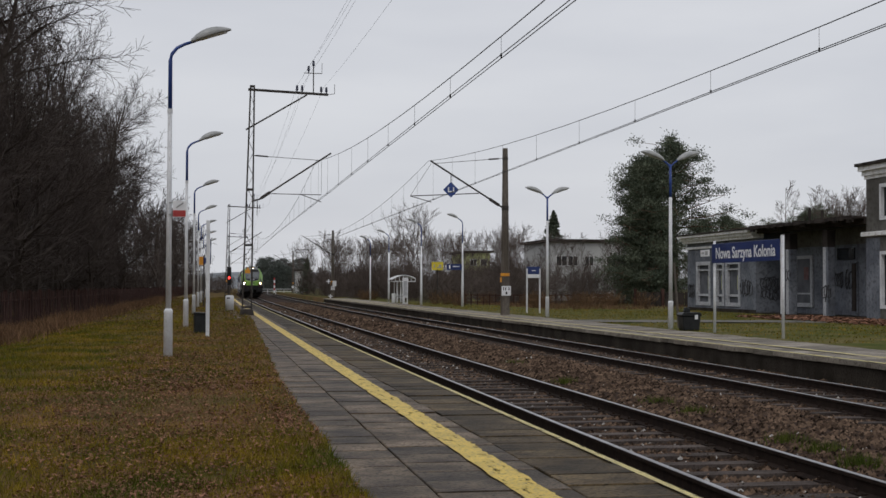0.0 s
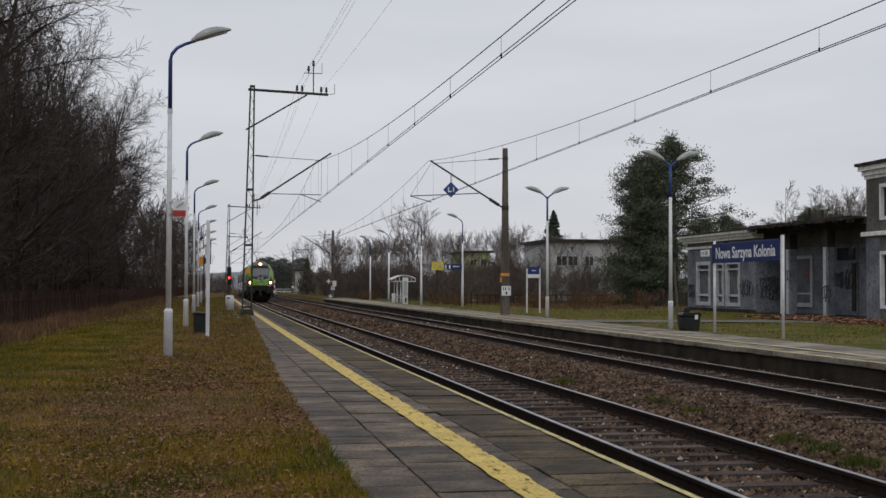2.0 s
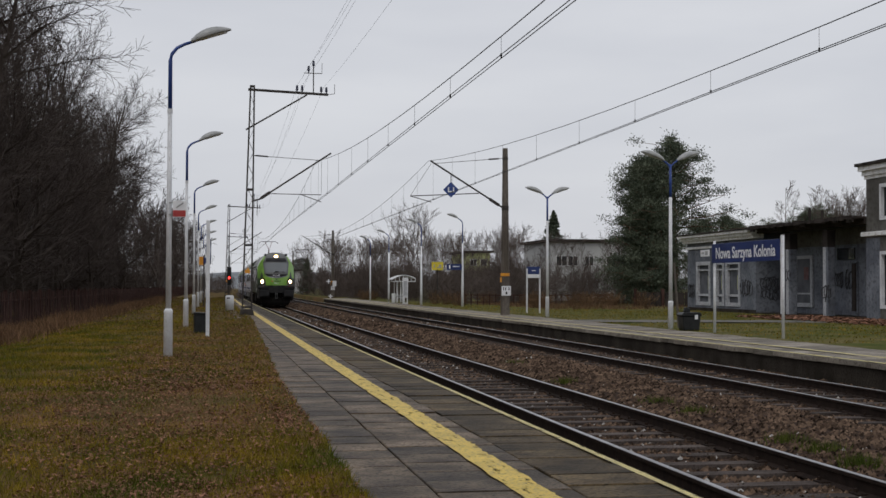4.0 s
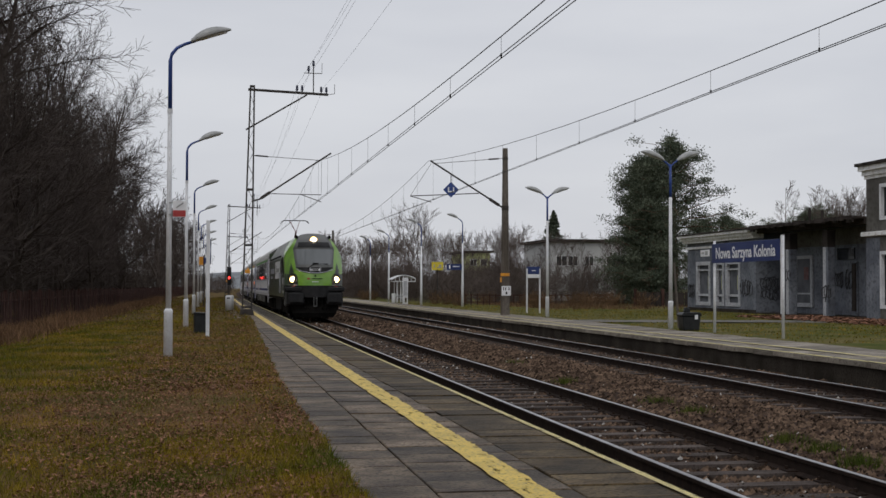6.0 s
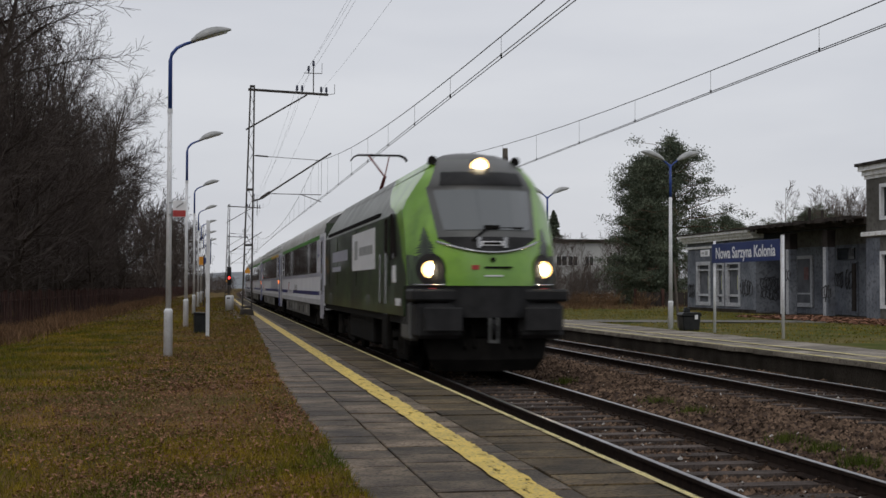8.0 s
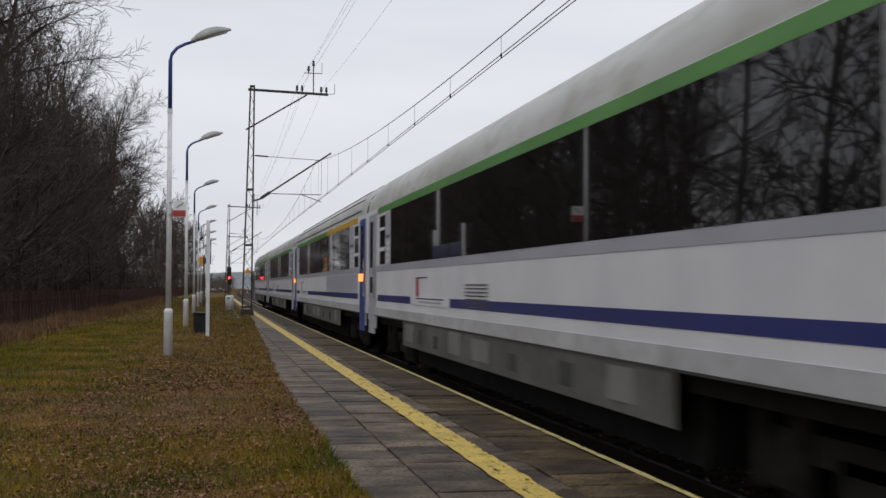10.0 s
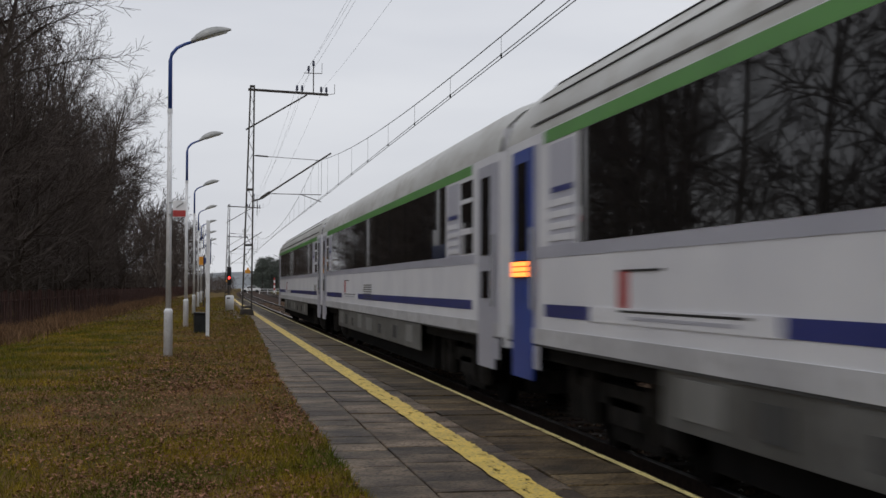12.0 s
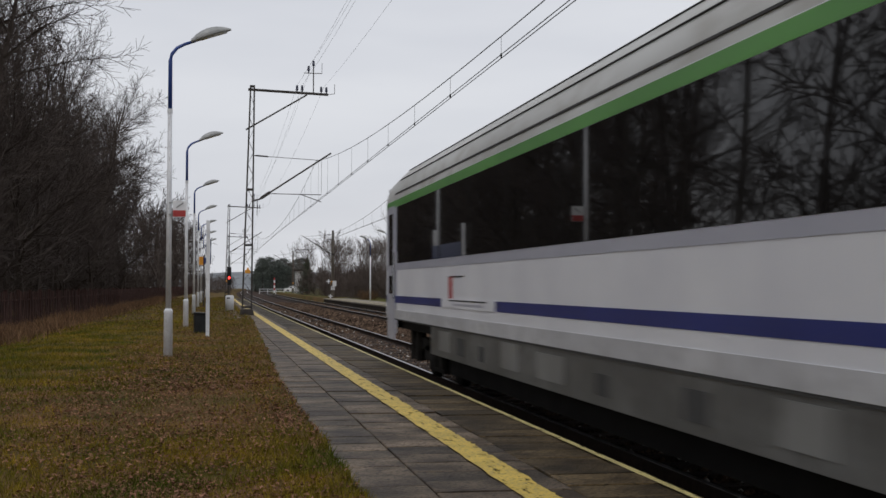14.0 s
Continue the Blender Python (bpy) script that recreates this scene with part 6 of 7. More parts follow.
        for y in (3.22, 4.1):
            part("grab_rail", Shape().tube([(s * 1.48, y, 1.3), (s * 1.48, y, 2.3)], 0.02, 6), M_CHROME, side)
        for i in range(26):
            y = 5.0 + 0.47 * i
            part("roof_vent", Shape().box(min(s * 1.30, s * 1.39), max(s * 1.30, s * 1.39), y, y + 0.40, 3.11, 3.19), M_UNDER, side)
    roof = [[(-0.93, y, 3.86), (-0.8, y, 3.94), (0, y, 3.98), (0.8, y, 3.94), (0.93, y, 3.86)] for y in (1.6, 2.5, 6, 12, LOCO_L)]
    part("roof", Shape().grid(roof), M_LOCO_ROOF, loco, "pale grey roof", smooth=True)
    part("rear_wall", Shape().box(-1.38, 1.38, LOCO_L - 0.04, LOCO_L, 1.1, 3.6), M_LOCO_SIDE, loco)
    gear = Shape()
    for y, w, h in ((5.5, 0.9, 0.22), (8.2, 1.1, 0.16), (11.0, 0.9, 0.2), (13.4, 0.6, 0.25)):
        gear.box(-w / 2, w / 2, y - 0.7, y + 0.7, 3.95, 3.98 + h)
    part("roof_equipment", gear, M_LOCO_GREY, loco, bevel=0.03)
    part("roof_rail", Shape().tube([(-0.6, 3.2, 3.98), (-0.6, 3.5, 4.05), (-0.6, 6.5, 4.05), (-0.6, 6.8, 3.98)], 0.025, 6).tube([(0.6, 3.2, 3.98), (0.6, 3.5, 4.05), (0.6, 6.5, 4.05), (0.6, 6.8, 3.98)], 0.025, 6), M_LOCO_ROOF, loco)
    # nose panels
    part("windscreen_frame", nose_patch(lambda z: -0.90 - 0.10 * (z - 2.5), lambda z: 0.90 + 0.10 * (z - 2.5), 2.52, 3.48, out=0.010), M_LOCO_GREY, loco, "dark grey windscreen surround", smooth=True)
    ws = part("windscreen", nose_patch(lambda z: -0.79 - 0.12 * (z - 2.6), lambda z: 0.79 + 0.12 * (z - 2.6), 2.66, 3.41, out=0.024), M_SCREENGLASS, loco, "windscreen in a grey that stands in for mirrored sky", smooth=True)
    part("wiper", Shape().tube([(-0.35, loco_nose(0.3, 2.5) - 0.05, 2.46), (-0.08, loco_nose(0, 2.68) - 0.06, 2.68), (0.62, loco_nose(0.6, 2.70) - 0.06, 2.70)], 0.018, 6).box(-0.12, 0.16, loco_nose(0, 2.7) - 0.07, loco_nose(0, 2.7) - 0.04, 2.68, 2.74), M_UNDER, ws)
    part("visor", nose_patch(lambda z: -1.0 + 0.45 * (z - 3.42), lambda z: 1.0 - 0.45 * (z - 3.42), 3.46, 4.036, out=0.02), M_LOCO_GREY, loco, "dark grey upper cab panel", smooth=True)
    part("visor_inset", nose_patch(lambda z: -0.80 + 0.22 * (z - 3.45), lambda z: 0.80 - 0.22 * (z - 3.45), 3.50, 3.76, out=0.04), M_UNDER_GREY, loco, smooth=True)
    part("grille_panel", nose_patch(lambda z: -0.90 * math.sqrt(max(0.02, (z - 2.22) / 0.30)) if z < 2.5 else -0.90, lambda z: 0.90 * math.sqrt(max(0.02, (z - 2.22) / 0.30)) if z < 2.5 else 0.90, 2.24, 2.53, out=0.014), M_UNDER_GREY, loco, "dark grey panel below the windscreen", smooth=True)
    arc = [(x, loco_nose(x, 2.25 + 0.24 * (abs(x) / 1.0) ** 2) - 0.03, 2.25 + 0.24 * (abs(x) / 1.0) ** 2) for x in [-0.92 + 0.092 * i for i in range(21)]]
    part("chrome_arc", Shape().tube(arc, 0.022, 6), M_CHROME, loco, "chrome trim arc", smooth=True)
    part("number_mark", Shape().box(-0.22, 0.22, loco_nose(0, 2.42) - 0.05, loco_nose(0, 2.42), 2.37, 2.45), M_WHITE_SIGN, loco)
    part("number_frame", Shape().box(-0.27, -0.20, loco_nose(0, 2.42) - 0.06, loco_nose(0, 2.42), 2.33, 2.52).box(0.20, 0.27, loco_nose(0, 2.42) - 0.06, loco_nose(0, 2.42), 2.33, 2.52), M_CHROME, loco)
    part("number_shade", Shape().box(-0.16, 0.16, loco_nose(0, 2.42) - 0.056, loco_nose(0, 2.42) - 0.051, 2.39, 2.43), M_UNDER, loco)
    part("emblem", Shape().box(-0.38, -0.25, loco_nose(0.3, 1.98) - 0.02, loco_nose(0.3, 1.98), 1.945, 2.025), M_RED, loco)
    part("emblem_mark", Shape().box(-0.16, 0.34, loco_nose(0.1, 1.98) - 0.02, loco_nose(0.1, 1.98), 1.965, 2.0), M_UNDER, loco)
    part("class_mark", Shape().box(-0.16, 0.16, loco_nose(0.1, 1.83) - 0.02, loco_nose(0.1, 1.83), 1.825, 1.848), M_WHITE_SIGN, loco)
    part("camera_dot", Shape().tube([(0, loco_nose(0, 2.12) - 0.03, 2.12), (0, loco_nose(0, 2.12), 2.12)], 0.045, 12), M_UNDER, loco)
    # the dark wrap runs round the corners beside the lights
    for s in (-1, 1):
        inner = lambda z: s * (0.80 + 0.05 * max(0.0, (z - 1.70) / 0.5) + 0.40 * max(0.0, (z - 1.96) / 0.24) ** 2)
        outer = lambda z: s * (loco_half(z) - 0.002)
        part("corner_wrap", nose_patch(inner if s > 0 else outer, outer if s > 0 else inner, 1.665, 2.22, 28, 10, 0.016), M_LOCO_SIDE, loco, "dark forest wrap on the nose corner", smooth=True)
    # a spruce printed on the wrap beside each light
    for s in (-1, 1):
        pic = Shape()
        tip = random.Random(17)
        cx = s * 1.10
        for k in range(15):
            z0, w = 2.02 + 0.046 * k, 0.25 * (1 - k / 15.5) ** 0.9
            for side in (-1, 1):
                end = cx + side * w * tip.uniform(0.75, 1.1)
                end = s * min(abs(end), 1.33)
                tri = [(cx, z0 + 0.075), (end, z0 - 0.01), (cx, z0 - 0.005)]
                pic.add([(x, loco_nose(x, z) - 0.018 - 0.0006 * k, z) for x, z in tri], [(0, 1, 2)])
        part("spruce_print", pic, M_LOCO_SIDE, loco, "dark spruce print")
    # lights
    def light(x, z, r, housing):
        y = loco_nose(x, z)
        h = part("light_housing", nose_patch(lambda q: x - housing * math.sqrt(max(0.01, 1 - ((q - z) / (housing * 1.3)) ** 2)), lambda q: x + housing * math.sqrt(max(0.01, 1 - ((q - z) / (housing * 1.3)) ** 2)), z - housing * 1.25, z + housing * 1.25, 20, 14, 0.030), M_UNDER_GREY, loco, smooth=True)
        # wider than the reflector itself, to stand in for bloom
        part("light_rim", Shape().tube([(x, y - 0.045, z), (x, y + 0.05, z)], r * 1.6, 18), M_HALO, h, "amber reflector rim, enlarged and glowing for lens bloom")
        part("headlight", Shape().tube([(x, y - 0.06, z), (x, y - 0.044, z)], r, 18), M_HEADLIGHT, h, "bright warm headlight")
    light(-1.03, 1.95, 0.095, 0.225)
    light(1.03, 1.95, 0.095, 0.225)
    for s in (-1, 1):
        trim = [(s * x, loco_nose(x, 1.68) - 0.03, 1.675) for x in (0.82, 0.92, 1.02, 1.12, 1.22, 1.30)]
        part("chrome_strip", Shape().tube(trim, 0.014, 6), M_CHROME, loco, "thin chrome strip below the light", smooth=True)
    light(0.0, 3.86, 0.105, 0.16)
    for s in (-1, 1):
        part("horn", Shape().tube([(s * 0.80, 2.0, 3.95), (s * 0.80, 1.7, 4.03)], [0.04, 0.09], 10), M_UNDER, loco)
        part("tail_lamp", Shape().box(s * 1.02 - 0.06, s * 1.02 + 0.06, 0.30, 0.42, 1.50, 1.62), M_RED, loco)
    # front end below the nose
    part("bumper", Shape().extrude([(-1.42, 1.38), (1.42, 1.38), (1.42, 1.60), (-1.42, 1.60)], [0.1, 1.0]), M_UNDER_GREY, loco, bevel=0.04)
    for s in (-1, 1):
        part("buffer_housing", Shape().box(s * 0.92 - 0.42, s * 0.92 + 0.42, 0.12, 1.3, 0.72, 1.36), M_UNDER_GREY, loco, "dark grey crash box", bevel=0.07)
        part("buffer", Shape().box(s * 0.90 - 0.34, s * 0.90 + 0.34, -0.14, -0.06, 0.86, 1.28).box(s * 0.90 - 0.12, s * 0.90 + 0.12, -0.06, 0.15, 0.95, 1.17), M_UNDER_GREY, loco, "wide dark buffer head", bevel=0.02)
        part("skirt_corner", Shape().box(s * 1.28 - 0.1, s * 1.28 + 0.1, 0.75, 1.75, 0.66, 1.36), M_LOCO_GREY, loco, "grey corner skirt", bevel=0.05)
        part("step", Shape().box(s * 1.38 - 0.06, s * 1.38 + 0.06, 3.3, 4.05, 0.45, 1.1), M_UNDER, loco, bevel=0.02)
    part("coupler_hook", Shape().tube([(0, 0.35, 1.02), (0, -0.1, 1.02), (0, -0.22, 0.95), (0, -0.2, 0.78)], [0.06, 0.055, 0.05, 0.04], 8), M_UNDER_GREY, loco, smooth=True)
    part("coupler_link", Shape().bar((-0.07, -0.1, 1.1), (-0.07, -0.1, 0.68), 0.04).bar((0.07, -0.1, 1.1), (0.07, -0.1, 0.68), 0.04).bar((-0.09, -0.1, 0.68), (0.09, -0.1, 0.68), 0.05), M_LOCO_GREY, loco, "worn steel coupling link")
    part("beam", Shape().box(-1.3, 1.3, 0.4, 1.2, 0.75, 1.4), M_UNDER, loco)
    for x in (-0.5, -0.32, 0.34, 0.52):
        part("hose", Shape().tube([(x, 0.4, 0.95), (x, 0.12, 0.85), (x + 0.03, 0.12, 0.6), (x + 0.05, 0.35, 0.5)], 0.03, 6), M_UNDER, loco)
    part("plough", Shape().grid([[((-1.15 + 2.3 * j / 8) * (0.80, 0.92, 1.0)[k], 0.25 + 0.32 * abs((j - 4) / 4) ** 2 - 0.1 * (k == 1), z) for j in range(9)] for k, z in enumerate((0.14, 0.35, 0.72))]), M_UNDER, loco, solid=0.03)
    part("sole_bar", Shape().box(-1.38, 1.38, 0.9, LOCO_L, 0.95, 1.3), M_UNDER, loco)
    part("under_box", Shape().box(-1.3, 1.3, 6.6, 11.6, 0.35, 1.0), M_UNDER, loco, bevel=0.05)
    bogie(loco, 4.2, 1.3)
    bogie(loco, 14.0, 1.3)
    # raised pantograph near the rear
    p = part("pantograph", Shape().box(-0.5, 0.5, 14.4, 16.6, 4.1, 4.18).tube([(0, 15.6, 4.15), (0, 15.4, 4.3)], 0.1, 8), M_PANTO, loco, "dark red raised pantograph", bevel=0.01)
    part("lower_arm", Shape().tube([(0, 16.4, 4.2), (0, 14.7, 4.78)], [0.06, 0.05], 8), M_PANTO, p)
    part("upper_arm", Shape().tube([(0, 14.7, 4.78), (-0.30, 16.0, 5.5)], 0.028, 6).tube([(0, 14.7, 4.78), (0.30, 16.0, 5.5)], 0.02, 6), M_PANTO, p)
    for y in (15.9, 16.15):
        part("contact_strip", Shape().tube([(-0.84, y, 5.36), (-0.76, y, 5.47), (-0.62, y, 5.53), (0.62, y, 5.53), (0.76, y, 5.47), (0.84, y, 5.36)], 0.022, 6), M_UNDER, p)
    for x, y in ((-0.45, 14.5), (0.45, 14.5), (-0.45, 16.5), (0.45, 16.5)):
        part("roof_insulator", Shape().tube([(x, y, 3.95), (x, y, 4.12)], 0.07, 8), M_PANTO, p)
    part("folded_pantograph", Shape().box(-0.4, 0.4, 4.6, 6.0, 3.98, 4.06), M_LOCO_GREY, loco)
    return loco


LOCO = build_loco()

COACH = 26.05


def coach_roof(y_bulge=0.0):
    pts = [(x, 3.31 + (z - 3.24) * 1.09) for x, z in ((-1.41, 3.24), (-1.38, 3.40), (-1.30, 3.59), (-1.12, 3.77), (-0.86, 3.90), (-0.5, 3.99), (0, 4.03))]
    return pts + [(-x, z) for x, z in reversed(pts[:-1])]


def build_coach(ribbed, yellow_to, door_material, lilac, tail, emblem=7.2, field=(6.45, 10.3), toilet_last=False, both=False):
    """One coach; its front end is at y = 0. yellow_to: how far the yellow stripe runs."""
    c = thing("passenger_coach", "white and grey passenger coach with dark window band", "railway coach", "coaches of the train")
    H = 1.41
    COACH_L = 26.5 if tail else 26.05
    shell = Shape()
    for s in (-1, 1):
        shell.box(min(s * (H - 0.05), s * H), max(s * (H - 0.05), s * H), 0.0, COACH_L, 1.03, 3.31)
    shell.box(-H + 0.05, H - 0.05, 0.0, 0.05, 0.9, 3.6).box(-H + 0.05, H - 0.05, COACH_L - 0.05, COACH_L, 0.9, 3.6)
    part("body", shell, M_C_WHITE, c, "white body shell")
    n = len(coach_roof())
    ys = [0.0, 0.25, 0.6, 1.2] + [1.2 + (COACH_L - 2.4) * i / 8 for i in range(1, 8)] + [COACH_L - 1.2, COACH_L - 0.6, COACH_L - 0.25, COACH_L]
    rows = []
    for y in ys:
        e = min(y, COACH_L - y)
        k = 1.0 if e >= 1.2 else 0.86 + 0.14 * math.sin(math.pi / 2 * e / 1.2)
        rows.append([(x, y, 3.31 + (z - 3.31) * k) for x, z in coach_roof()])
    roof = part("roof", Shape().grid(rows), M_C_ROOF, c, "weathered pale grey roof", smooth=True)
    part("end_cap", Shape().add([(x, 0.0, 3.31 + (z - 3.31) * 0.86) for x, z in coach_roof()], [tuple(range(n))]).add([(x, COACH_L, 3.31 + (z - 3.31) * 0.86) for x, z in coach_roof()], [tuple(reversed(range(n)))]), M_C_SKIRT, roof)
    if ribbed:
        for j in (2, 3, 4, 5):
            for s in (-1, 1):
                x, z = coach_roof()[j]
                part("roof_seam", Shape().tube([(s * abs(x) * 1.004, 1.2, z + 0.004), (s * abs(x) * 1.004, COACH_L - 1.2, z + 0.004)], 0.011, 4), M_C_SEAM, roof)
    if ribbed:
        part("gutter", Shape().box(-H + 0.004, -H + 0.05, 1.2, COACH_L - 1.2, 3.415, 3.437).box(H - 0.05, H - 0.004, 1.2, COACH_L - 1.2, 3.415, 3.437), M_C_SEAM, roof)
    part("aerial", Shape().tube([(-0.2, COACH_L - 1.6, 3.9), (-0.2, COACH_L - 1.6, 4.08)], [0.1, 0.05], 8).box(-0.5, -0.3, 1.5, 1.9, 3.9, 4.02), M_UNDER, roof)
    band_start = 2.9 if toilet_last else 3.75
    band_end = COACH_L - (1.5 if tail else 3.75 if toilet_last else 3.35 if both else 3.1)
    for s in (-1, 1):
        def strip(name, y0, y1, z0, z1, material, out, label=""):
            x0, x1 = s * (H - 0.01), s * (H + out)
            return part(name, Shape().box(min(x0, x1), max(x0, x1), y0, y1, z0, z1), material, c, label)
        glass = strip("window_band", band_start, band_end, 2.08, 3.160, M_C_GLASS, 0.006, "continuous dark glazed window band")
        frames = 9
        for i in range(1, frames):
            y = band_start + (band_end - band_start) * i / frames
            part("window_joint", Shape().box(min(s * H, s * (H + 0.010)), max(s * H, s * (H + 0.010)), y - 0.02, y + 0.02, 2.08, 3.12), M_UNDER, glass)
        strip("class_stripe", 1.75, COACH_L - (0.1 if tail else 1.75), 3.164, 3.300, M_C_GREEN, 0.004, "green stripe above the windows")
        if yellow_to:
            strip("yellow_stripe", 1.75, yellow_to, 3.162, 3.302, M_C_YELLOW, 0.008, "yellow first-class stripe")
        strip("belt", 1.5, COACH_L - (0.05 if tail else 1.5), 1.955, 2.076, M_C_GREY, 0.005)
        if lilac:
            strip("side_panel", 1.75, 10.4, 1.47, 1.938, M_C_LILAC, 0.008, "lavender-grey panel")
        strip("blue_stripe", 1.75, COACH_L - (0.05 if tail else 1.75), 1.335, 1.465, M_C_BLUE, 0.005, "dark blue waist stripe")
        strip("sill", 0.05, COACH_L - 0.05, 1.03, 1.20, M_C_SILL, 0.010, "silver-grey sill panel")
        strip("sill_seam", 0.05, COACH_L - 0.05, 1.005, 1.03, M_C_SEAM, 0.004)
        # small toilet window panels at both ends
        for y in ((COACH_L - 2.95, COACH_L - 2.1),) if toilet_last else ((1.68, 2.50), (COACH_L - 2.32, COACH_L - 1.66)) if both else ((1.68, 2.50),):
            w = strip("small_window", y[0], y[1], 2.10, 3.10, M_C_GLASS, 0.007)
            for z0, z1 in ((2.80, 2.86), (2.37, 2.45)):
                part("window_bar", Shape().box(min(s * H, s * (H + 0.014)), max(s * H, s * (H + 0.014)), y[0] + 0.03, y[1] - 0.03, z0, z1), M_C_WHITE, w)
        # pale louvred service panels between window and band, and at the other end
        for y0, y1 in ((COACH_L - 3.65, COACH_L - 3.05), (1.75, 2.7)) if toilet_last else ((2.66, 3.62), (COACH_L - 3.28, COACH_L - 2.42) if both else (COACH_L - 2.95, COACH_L - 1.95)):
            if tail and y0 > 15:
                continue
            panel = strip("service_panel", y0, y1, 2.07, 3.13, M_C_LILAC, 0.004, "pale lavender service panel")
            for i in range(4):
                part("slat", Shape().box(min(s * H, s * (H + 0.012)), max(s * H, s * (H + 0.012)), y0 + 0.08, y1 - 0.08, 2.12 + 0.12 * i, 2.19 + 0.12 * i), M_C_WHITE, panel)
            part("notice", Shape().box(min(s * H, s * (H + 0.009)), max(s * H, s * (H + 0.009)), y0 + 0.1, y1 - 0.1, 2.62, 2.68), M_C_BLUE, panel)
        for d0 in (0.30, COACH_L - 1.25):
            door = strip("door", d0, d0 + 0.95, 0.62, 3.20, door_material, 0.016, "blue entrance door" if door_material is M_C_DOORBLUE else "grey entrance door")
            x0, x1 = s * H, s * (H + 0.024)
            part("door_window", Shape().box(min(x0, x1), max(x0, x1), d0 + 0.22, d0 + 0.73, 2.05, 3.05), M_C_GLASS, door)
            part("lower_window", Shape().box(min(x0, x1), max(x0, x1), d0 + 0.25, d0 + 0.70, 1.50, 1.85), M_C_GLASS if door_material is not M_C_DOORBLUE else M_C_DOORBLUE, door)
            if door_material is M_C_DOORBLUE:
                for z in (1.762, 1.822, 1.882):
                    part("door_lamp", Shape().box(min(x0, s * (H + 0.05)), max(x0, s * (H + 0.05)), d0 + 0.12, d0 + 0.85, z, z + 0.048), M_C_LAMP, door, "glowing orange door lamp")
                part("lamp_housing", Shape().box(min(x0, s * (H + 0.03)), max(x0, s * (H + 0.03)), d0 + 0.10, d0 + 0.87, 1.745, 1.945), M_UNDER, door)
            part("handrail", Shape().tube([(s * (H + 0.04), d0 - 0.06, 1.4), (s * (H + 0.04), d0 - 0.06, 2.3)], 0.018, 6), M_CHROME, door)
            strip("door_pocket", d0 - 0.26, d0 - 0.02, 0.75, 3.2, M_C_GREY, 0.003)
        # skirt between the bogies
        sk = strip("skirt", 6.2, COACH_L - 5.4, 0.565, 1.005, M_C_SKIRT, -0.02, "dirty grey equipment skirt")
        for y, w, h in ((7.2, 0.7, 0.3), (9.1, 0.5, 0.24), (11.5, 0.4, 0.2), (13.0, 1.1, 0.28), (15.0, 0.9, 0.32), (16.9, 0.35, 0.2), (18.3, 0.5, 0.25), (19.4, 0.9, 0.3)):
            part("hatch", Shape().box(min(s * (H - 0.012), s * (H - 0.002)), max(s * (H - 0.012), s * (H - 0.002)), y, y + w, 0.66, 0.66 + h), M_C_SEAM if w < 0.6 else M_C_HATCH, sk)
        v0 = 2.0 if ribbed else COACH_L - 13.0
        for i in range(7):
            strip("vent_slat", v0, v0 + (0.9 if ribbed else 1.5), 1.36 + 0.05 * i, 1.38 + 0.05 * i, M_C_SKIRT, 0.007)
        strip("emblem", COACH_L - emblem - 0.14, COACH_L - emblem + 0.14, 1.36, 1.80, M_RED, 0.007, "red operator emblem")
        strip("emblem_bar", COACH_L - emblem - 1.0, COACH_L - emblem + 0.14, 1.78, 1.80, M_UNDER_GREY, 0.007)
        strip("writing_field", COACH_L - field[1], COACH_L - field[0], 1.330, 1.470, M_C_WHITE, 0.008)
        strip("writing_bar", COACH_L - field[1] + 0.5, COACH_L - emblem + 0.1, 1.43, 1.45, M_UNDER_GREY, 0.010)
        strip("writing_bar", COACH_L - field[1] + 0.7, COACH_L - emblem - 0.2, 1.37, 1.40, M_C_GREY, 0.010)
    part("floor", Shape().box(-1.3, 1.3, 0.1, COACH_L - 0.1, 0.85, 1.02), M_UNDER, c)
    # reaches down low so that less light comes through under the floor
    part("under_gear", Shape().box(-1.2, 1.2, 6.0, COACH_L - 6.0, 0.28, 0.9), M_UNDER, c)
    for d in (0.0, COACH_L):
        sgn = -1 if d == 0 else 1
        part("gangway", Shape().box(-0.75, 0.75, min(d, d + sgn * 0.19), max(d, d + sgn * 0.19), 0.95, 3.25), M_UNDER, c, "black rubber gangway", bevel=0.04)
        for s in (-1, 1):
            part("buffer", Shape().tube([(s * 0.88, d, 1.05), (s * 0.88, d + sgn * 0.17, 1.05)], [0.12, 0.24], 12), M_UNDER, c)
    bogie(c, 3.6, 1.25)
    bogie(c, COACH_L - 3.6, 1.25)
    return c


COACH1 = build_coach(False, 0, M_C_GREY, False, False, toilet_last=True)
COACH2 = build_coach(True, 10.4, M_C_DOORBLUE, True, False, 4.45, (3.45, 7.65))
COACH3 = build_coach(False, 0, M_C_GREY, False, False, both=True)
COACH4 = build_coach(True, 0, M_C_GREY, False, True)
tagged(COACH2, "passenger coach with yellow stripe and blue doors")
tagged(COACH4, "last passenger coach with a ribbed pale roof")


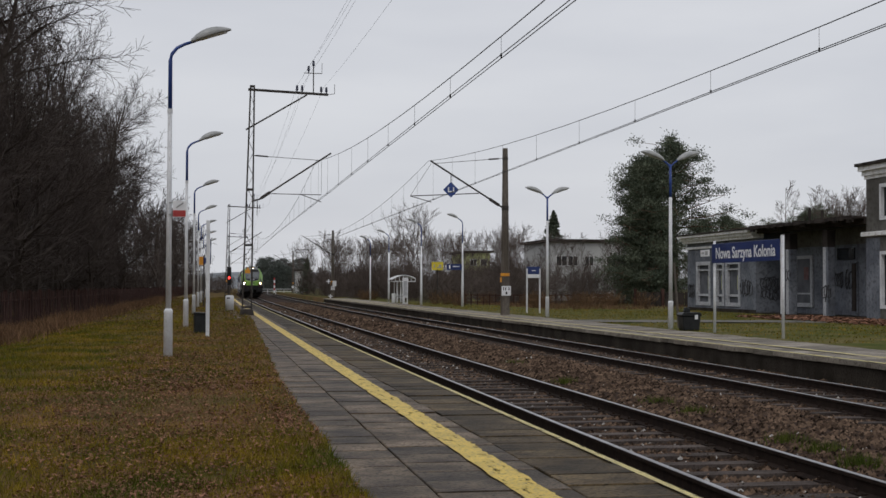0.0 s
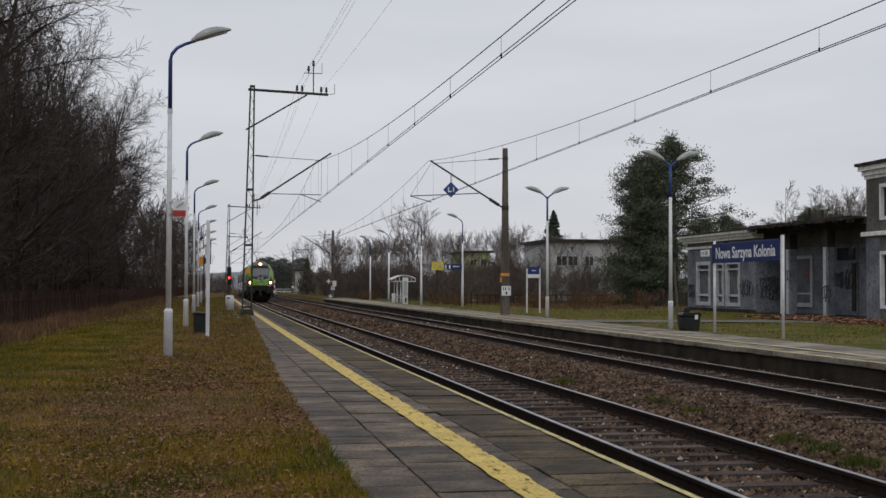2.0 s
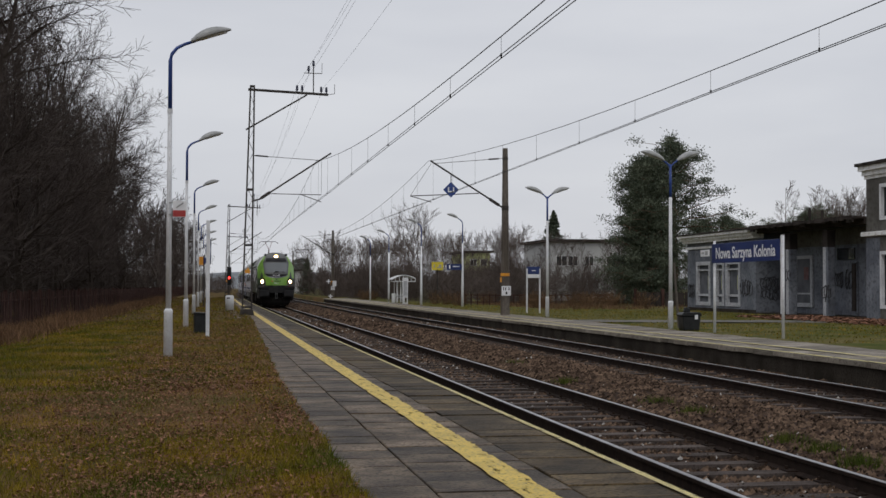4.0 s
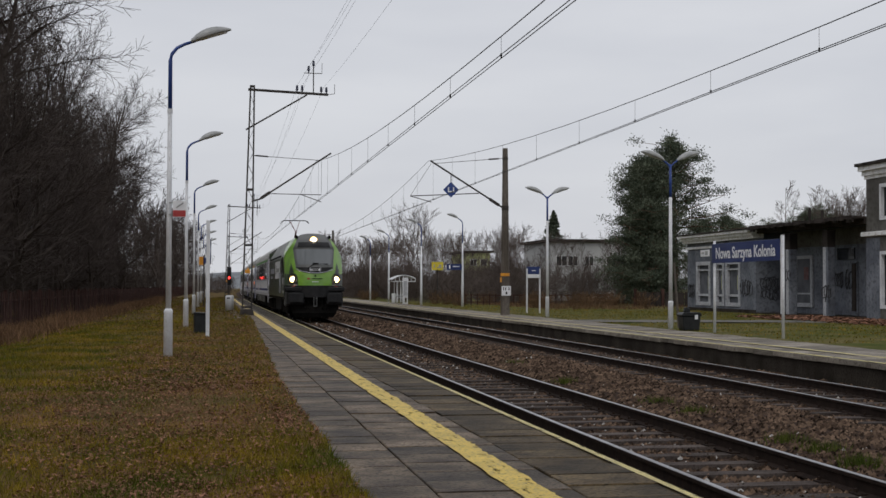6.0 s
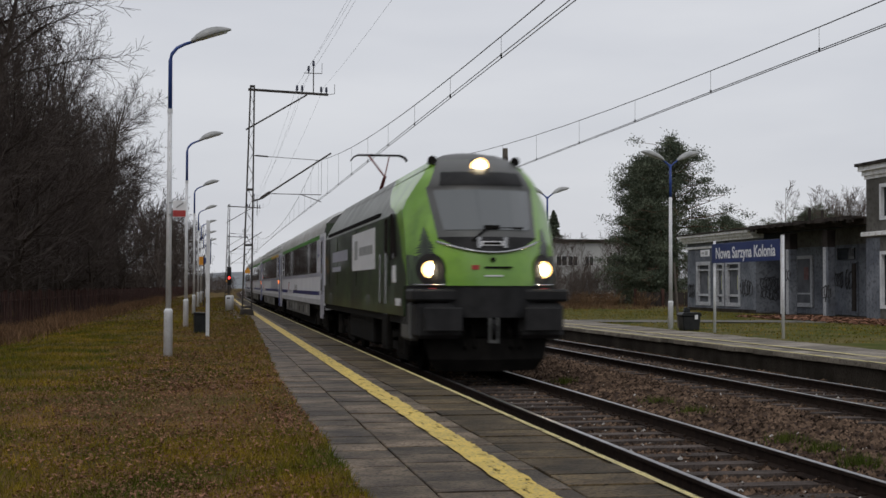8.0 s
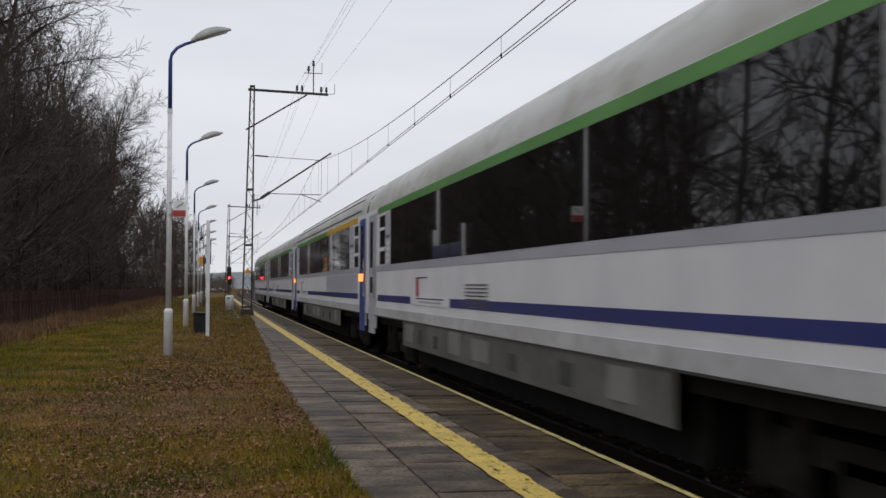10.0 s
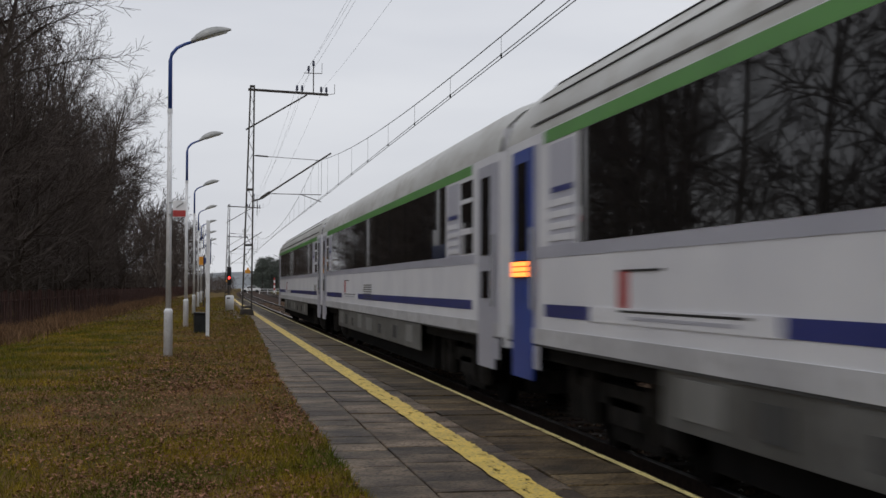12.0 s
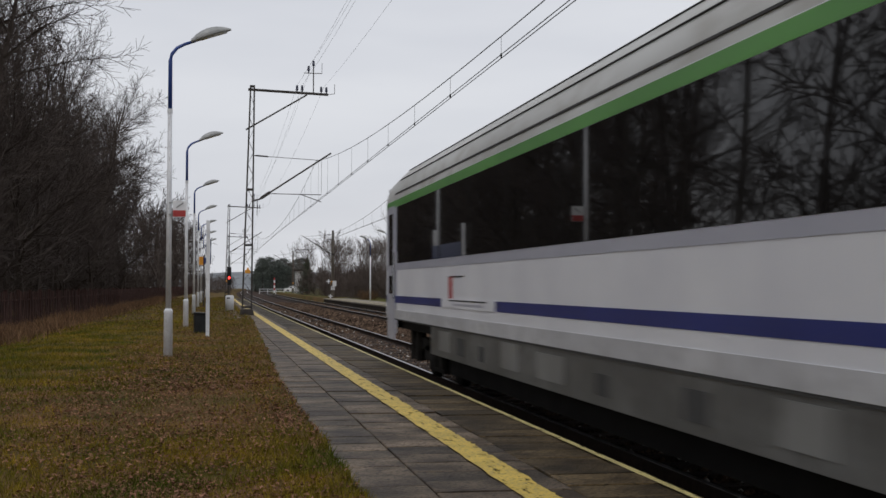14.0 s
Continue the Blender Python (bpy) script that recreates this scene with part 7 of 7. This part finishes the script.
# ---- a car waiting at and leaving the level crossing ----
def build_car():
    car = thing("white_car", "small white car driving over the level crossing", "car")
    rows = [[(x, y, z) for x, z in ((-2.1, 0.35), (-2.1, 0.78), (-1.9, 0.86), (-1.15, 0.95), (-0.55, 1.38), (0.75, 1.42), (1.55, 0.98), (2.05, 0.90), (2.1, 0.4))] for y in (-0.82, -0.75, 0.75, 0.82)]
    sh = Shape().grid(rows)
    k = len(rows[0])
    sh.f += [tuple(range(k)), tuple(reversed(range(3 * k, 4 * k)))]
    part("body", sh, M_WHITE_SIGN, car, "white car body")
    part("side_windows", Shape().extrude([(-0.95, 0.97), (1.35, 0.98), (0.7, 1.34), (-0.5, 1.32)], [-0.83, 0.83]), M_DARKGLASS, car)
    for x in (-1.3, 1.3):
        for y in (-0.78, 0.78):
            part("wheel", Shape().tube([(x, y - 0.08, 0.3), (x, y + 0.08, 0.3)], 0.31, 14), M_BLACK, car)
    return car


CAR = build_car()


def motions():
    times = (0.0, 1.0, 2.0, 3.0, 4.2, 5.5, 6.0, 6.5, 7.0, 7.5, 8.2, 9.3, 10.5, 11.0, 11.5, 12.0, 12.5, 13.0, 13.6, 14.0)
    front = (175.5, 157.0, 138.2, 119.6, 97.2, 72.6, 62.7, 52.9, 43.1, 33.0, 18.6, -2.6, -24.4, -34.7, -45.2, -55.55, -66.2, -76.55, -89.45, -98.0)
    offsets = (0.0, 18.45, 44.8, 71.3, 97.8)
    lengths = (LOCO_L, COACH, COACH, COACH, COACH)
    for ob, off, length in zip((LOCO, COACH1, COACH2, COACH3, COACH4), offsets, lengths):
        rows = []
        for t, y in zip(times, front):
            a, b = y + off, y + off + length
            turn = -math.degrees(math.atan2(curve(b) - curve(a), length))
            rows.append((t, pose(T1 + curve(a), a, 0.0, 0, 0, turn)))
        walk(ob, rows)
    walk(CAR, [(t, pose(x, 292.0, 0.14, 0, 0, 0)) for t, x in ((0.0, -70.0), (8.0, -28.0), (9.5, -4.0), (10.3, 2.8), (11.5, 6.8), (12.5, 10.7), (13.0, 12.6), (13.6, 15.9), (14.0, 18.0))])


motions()
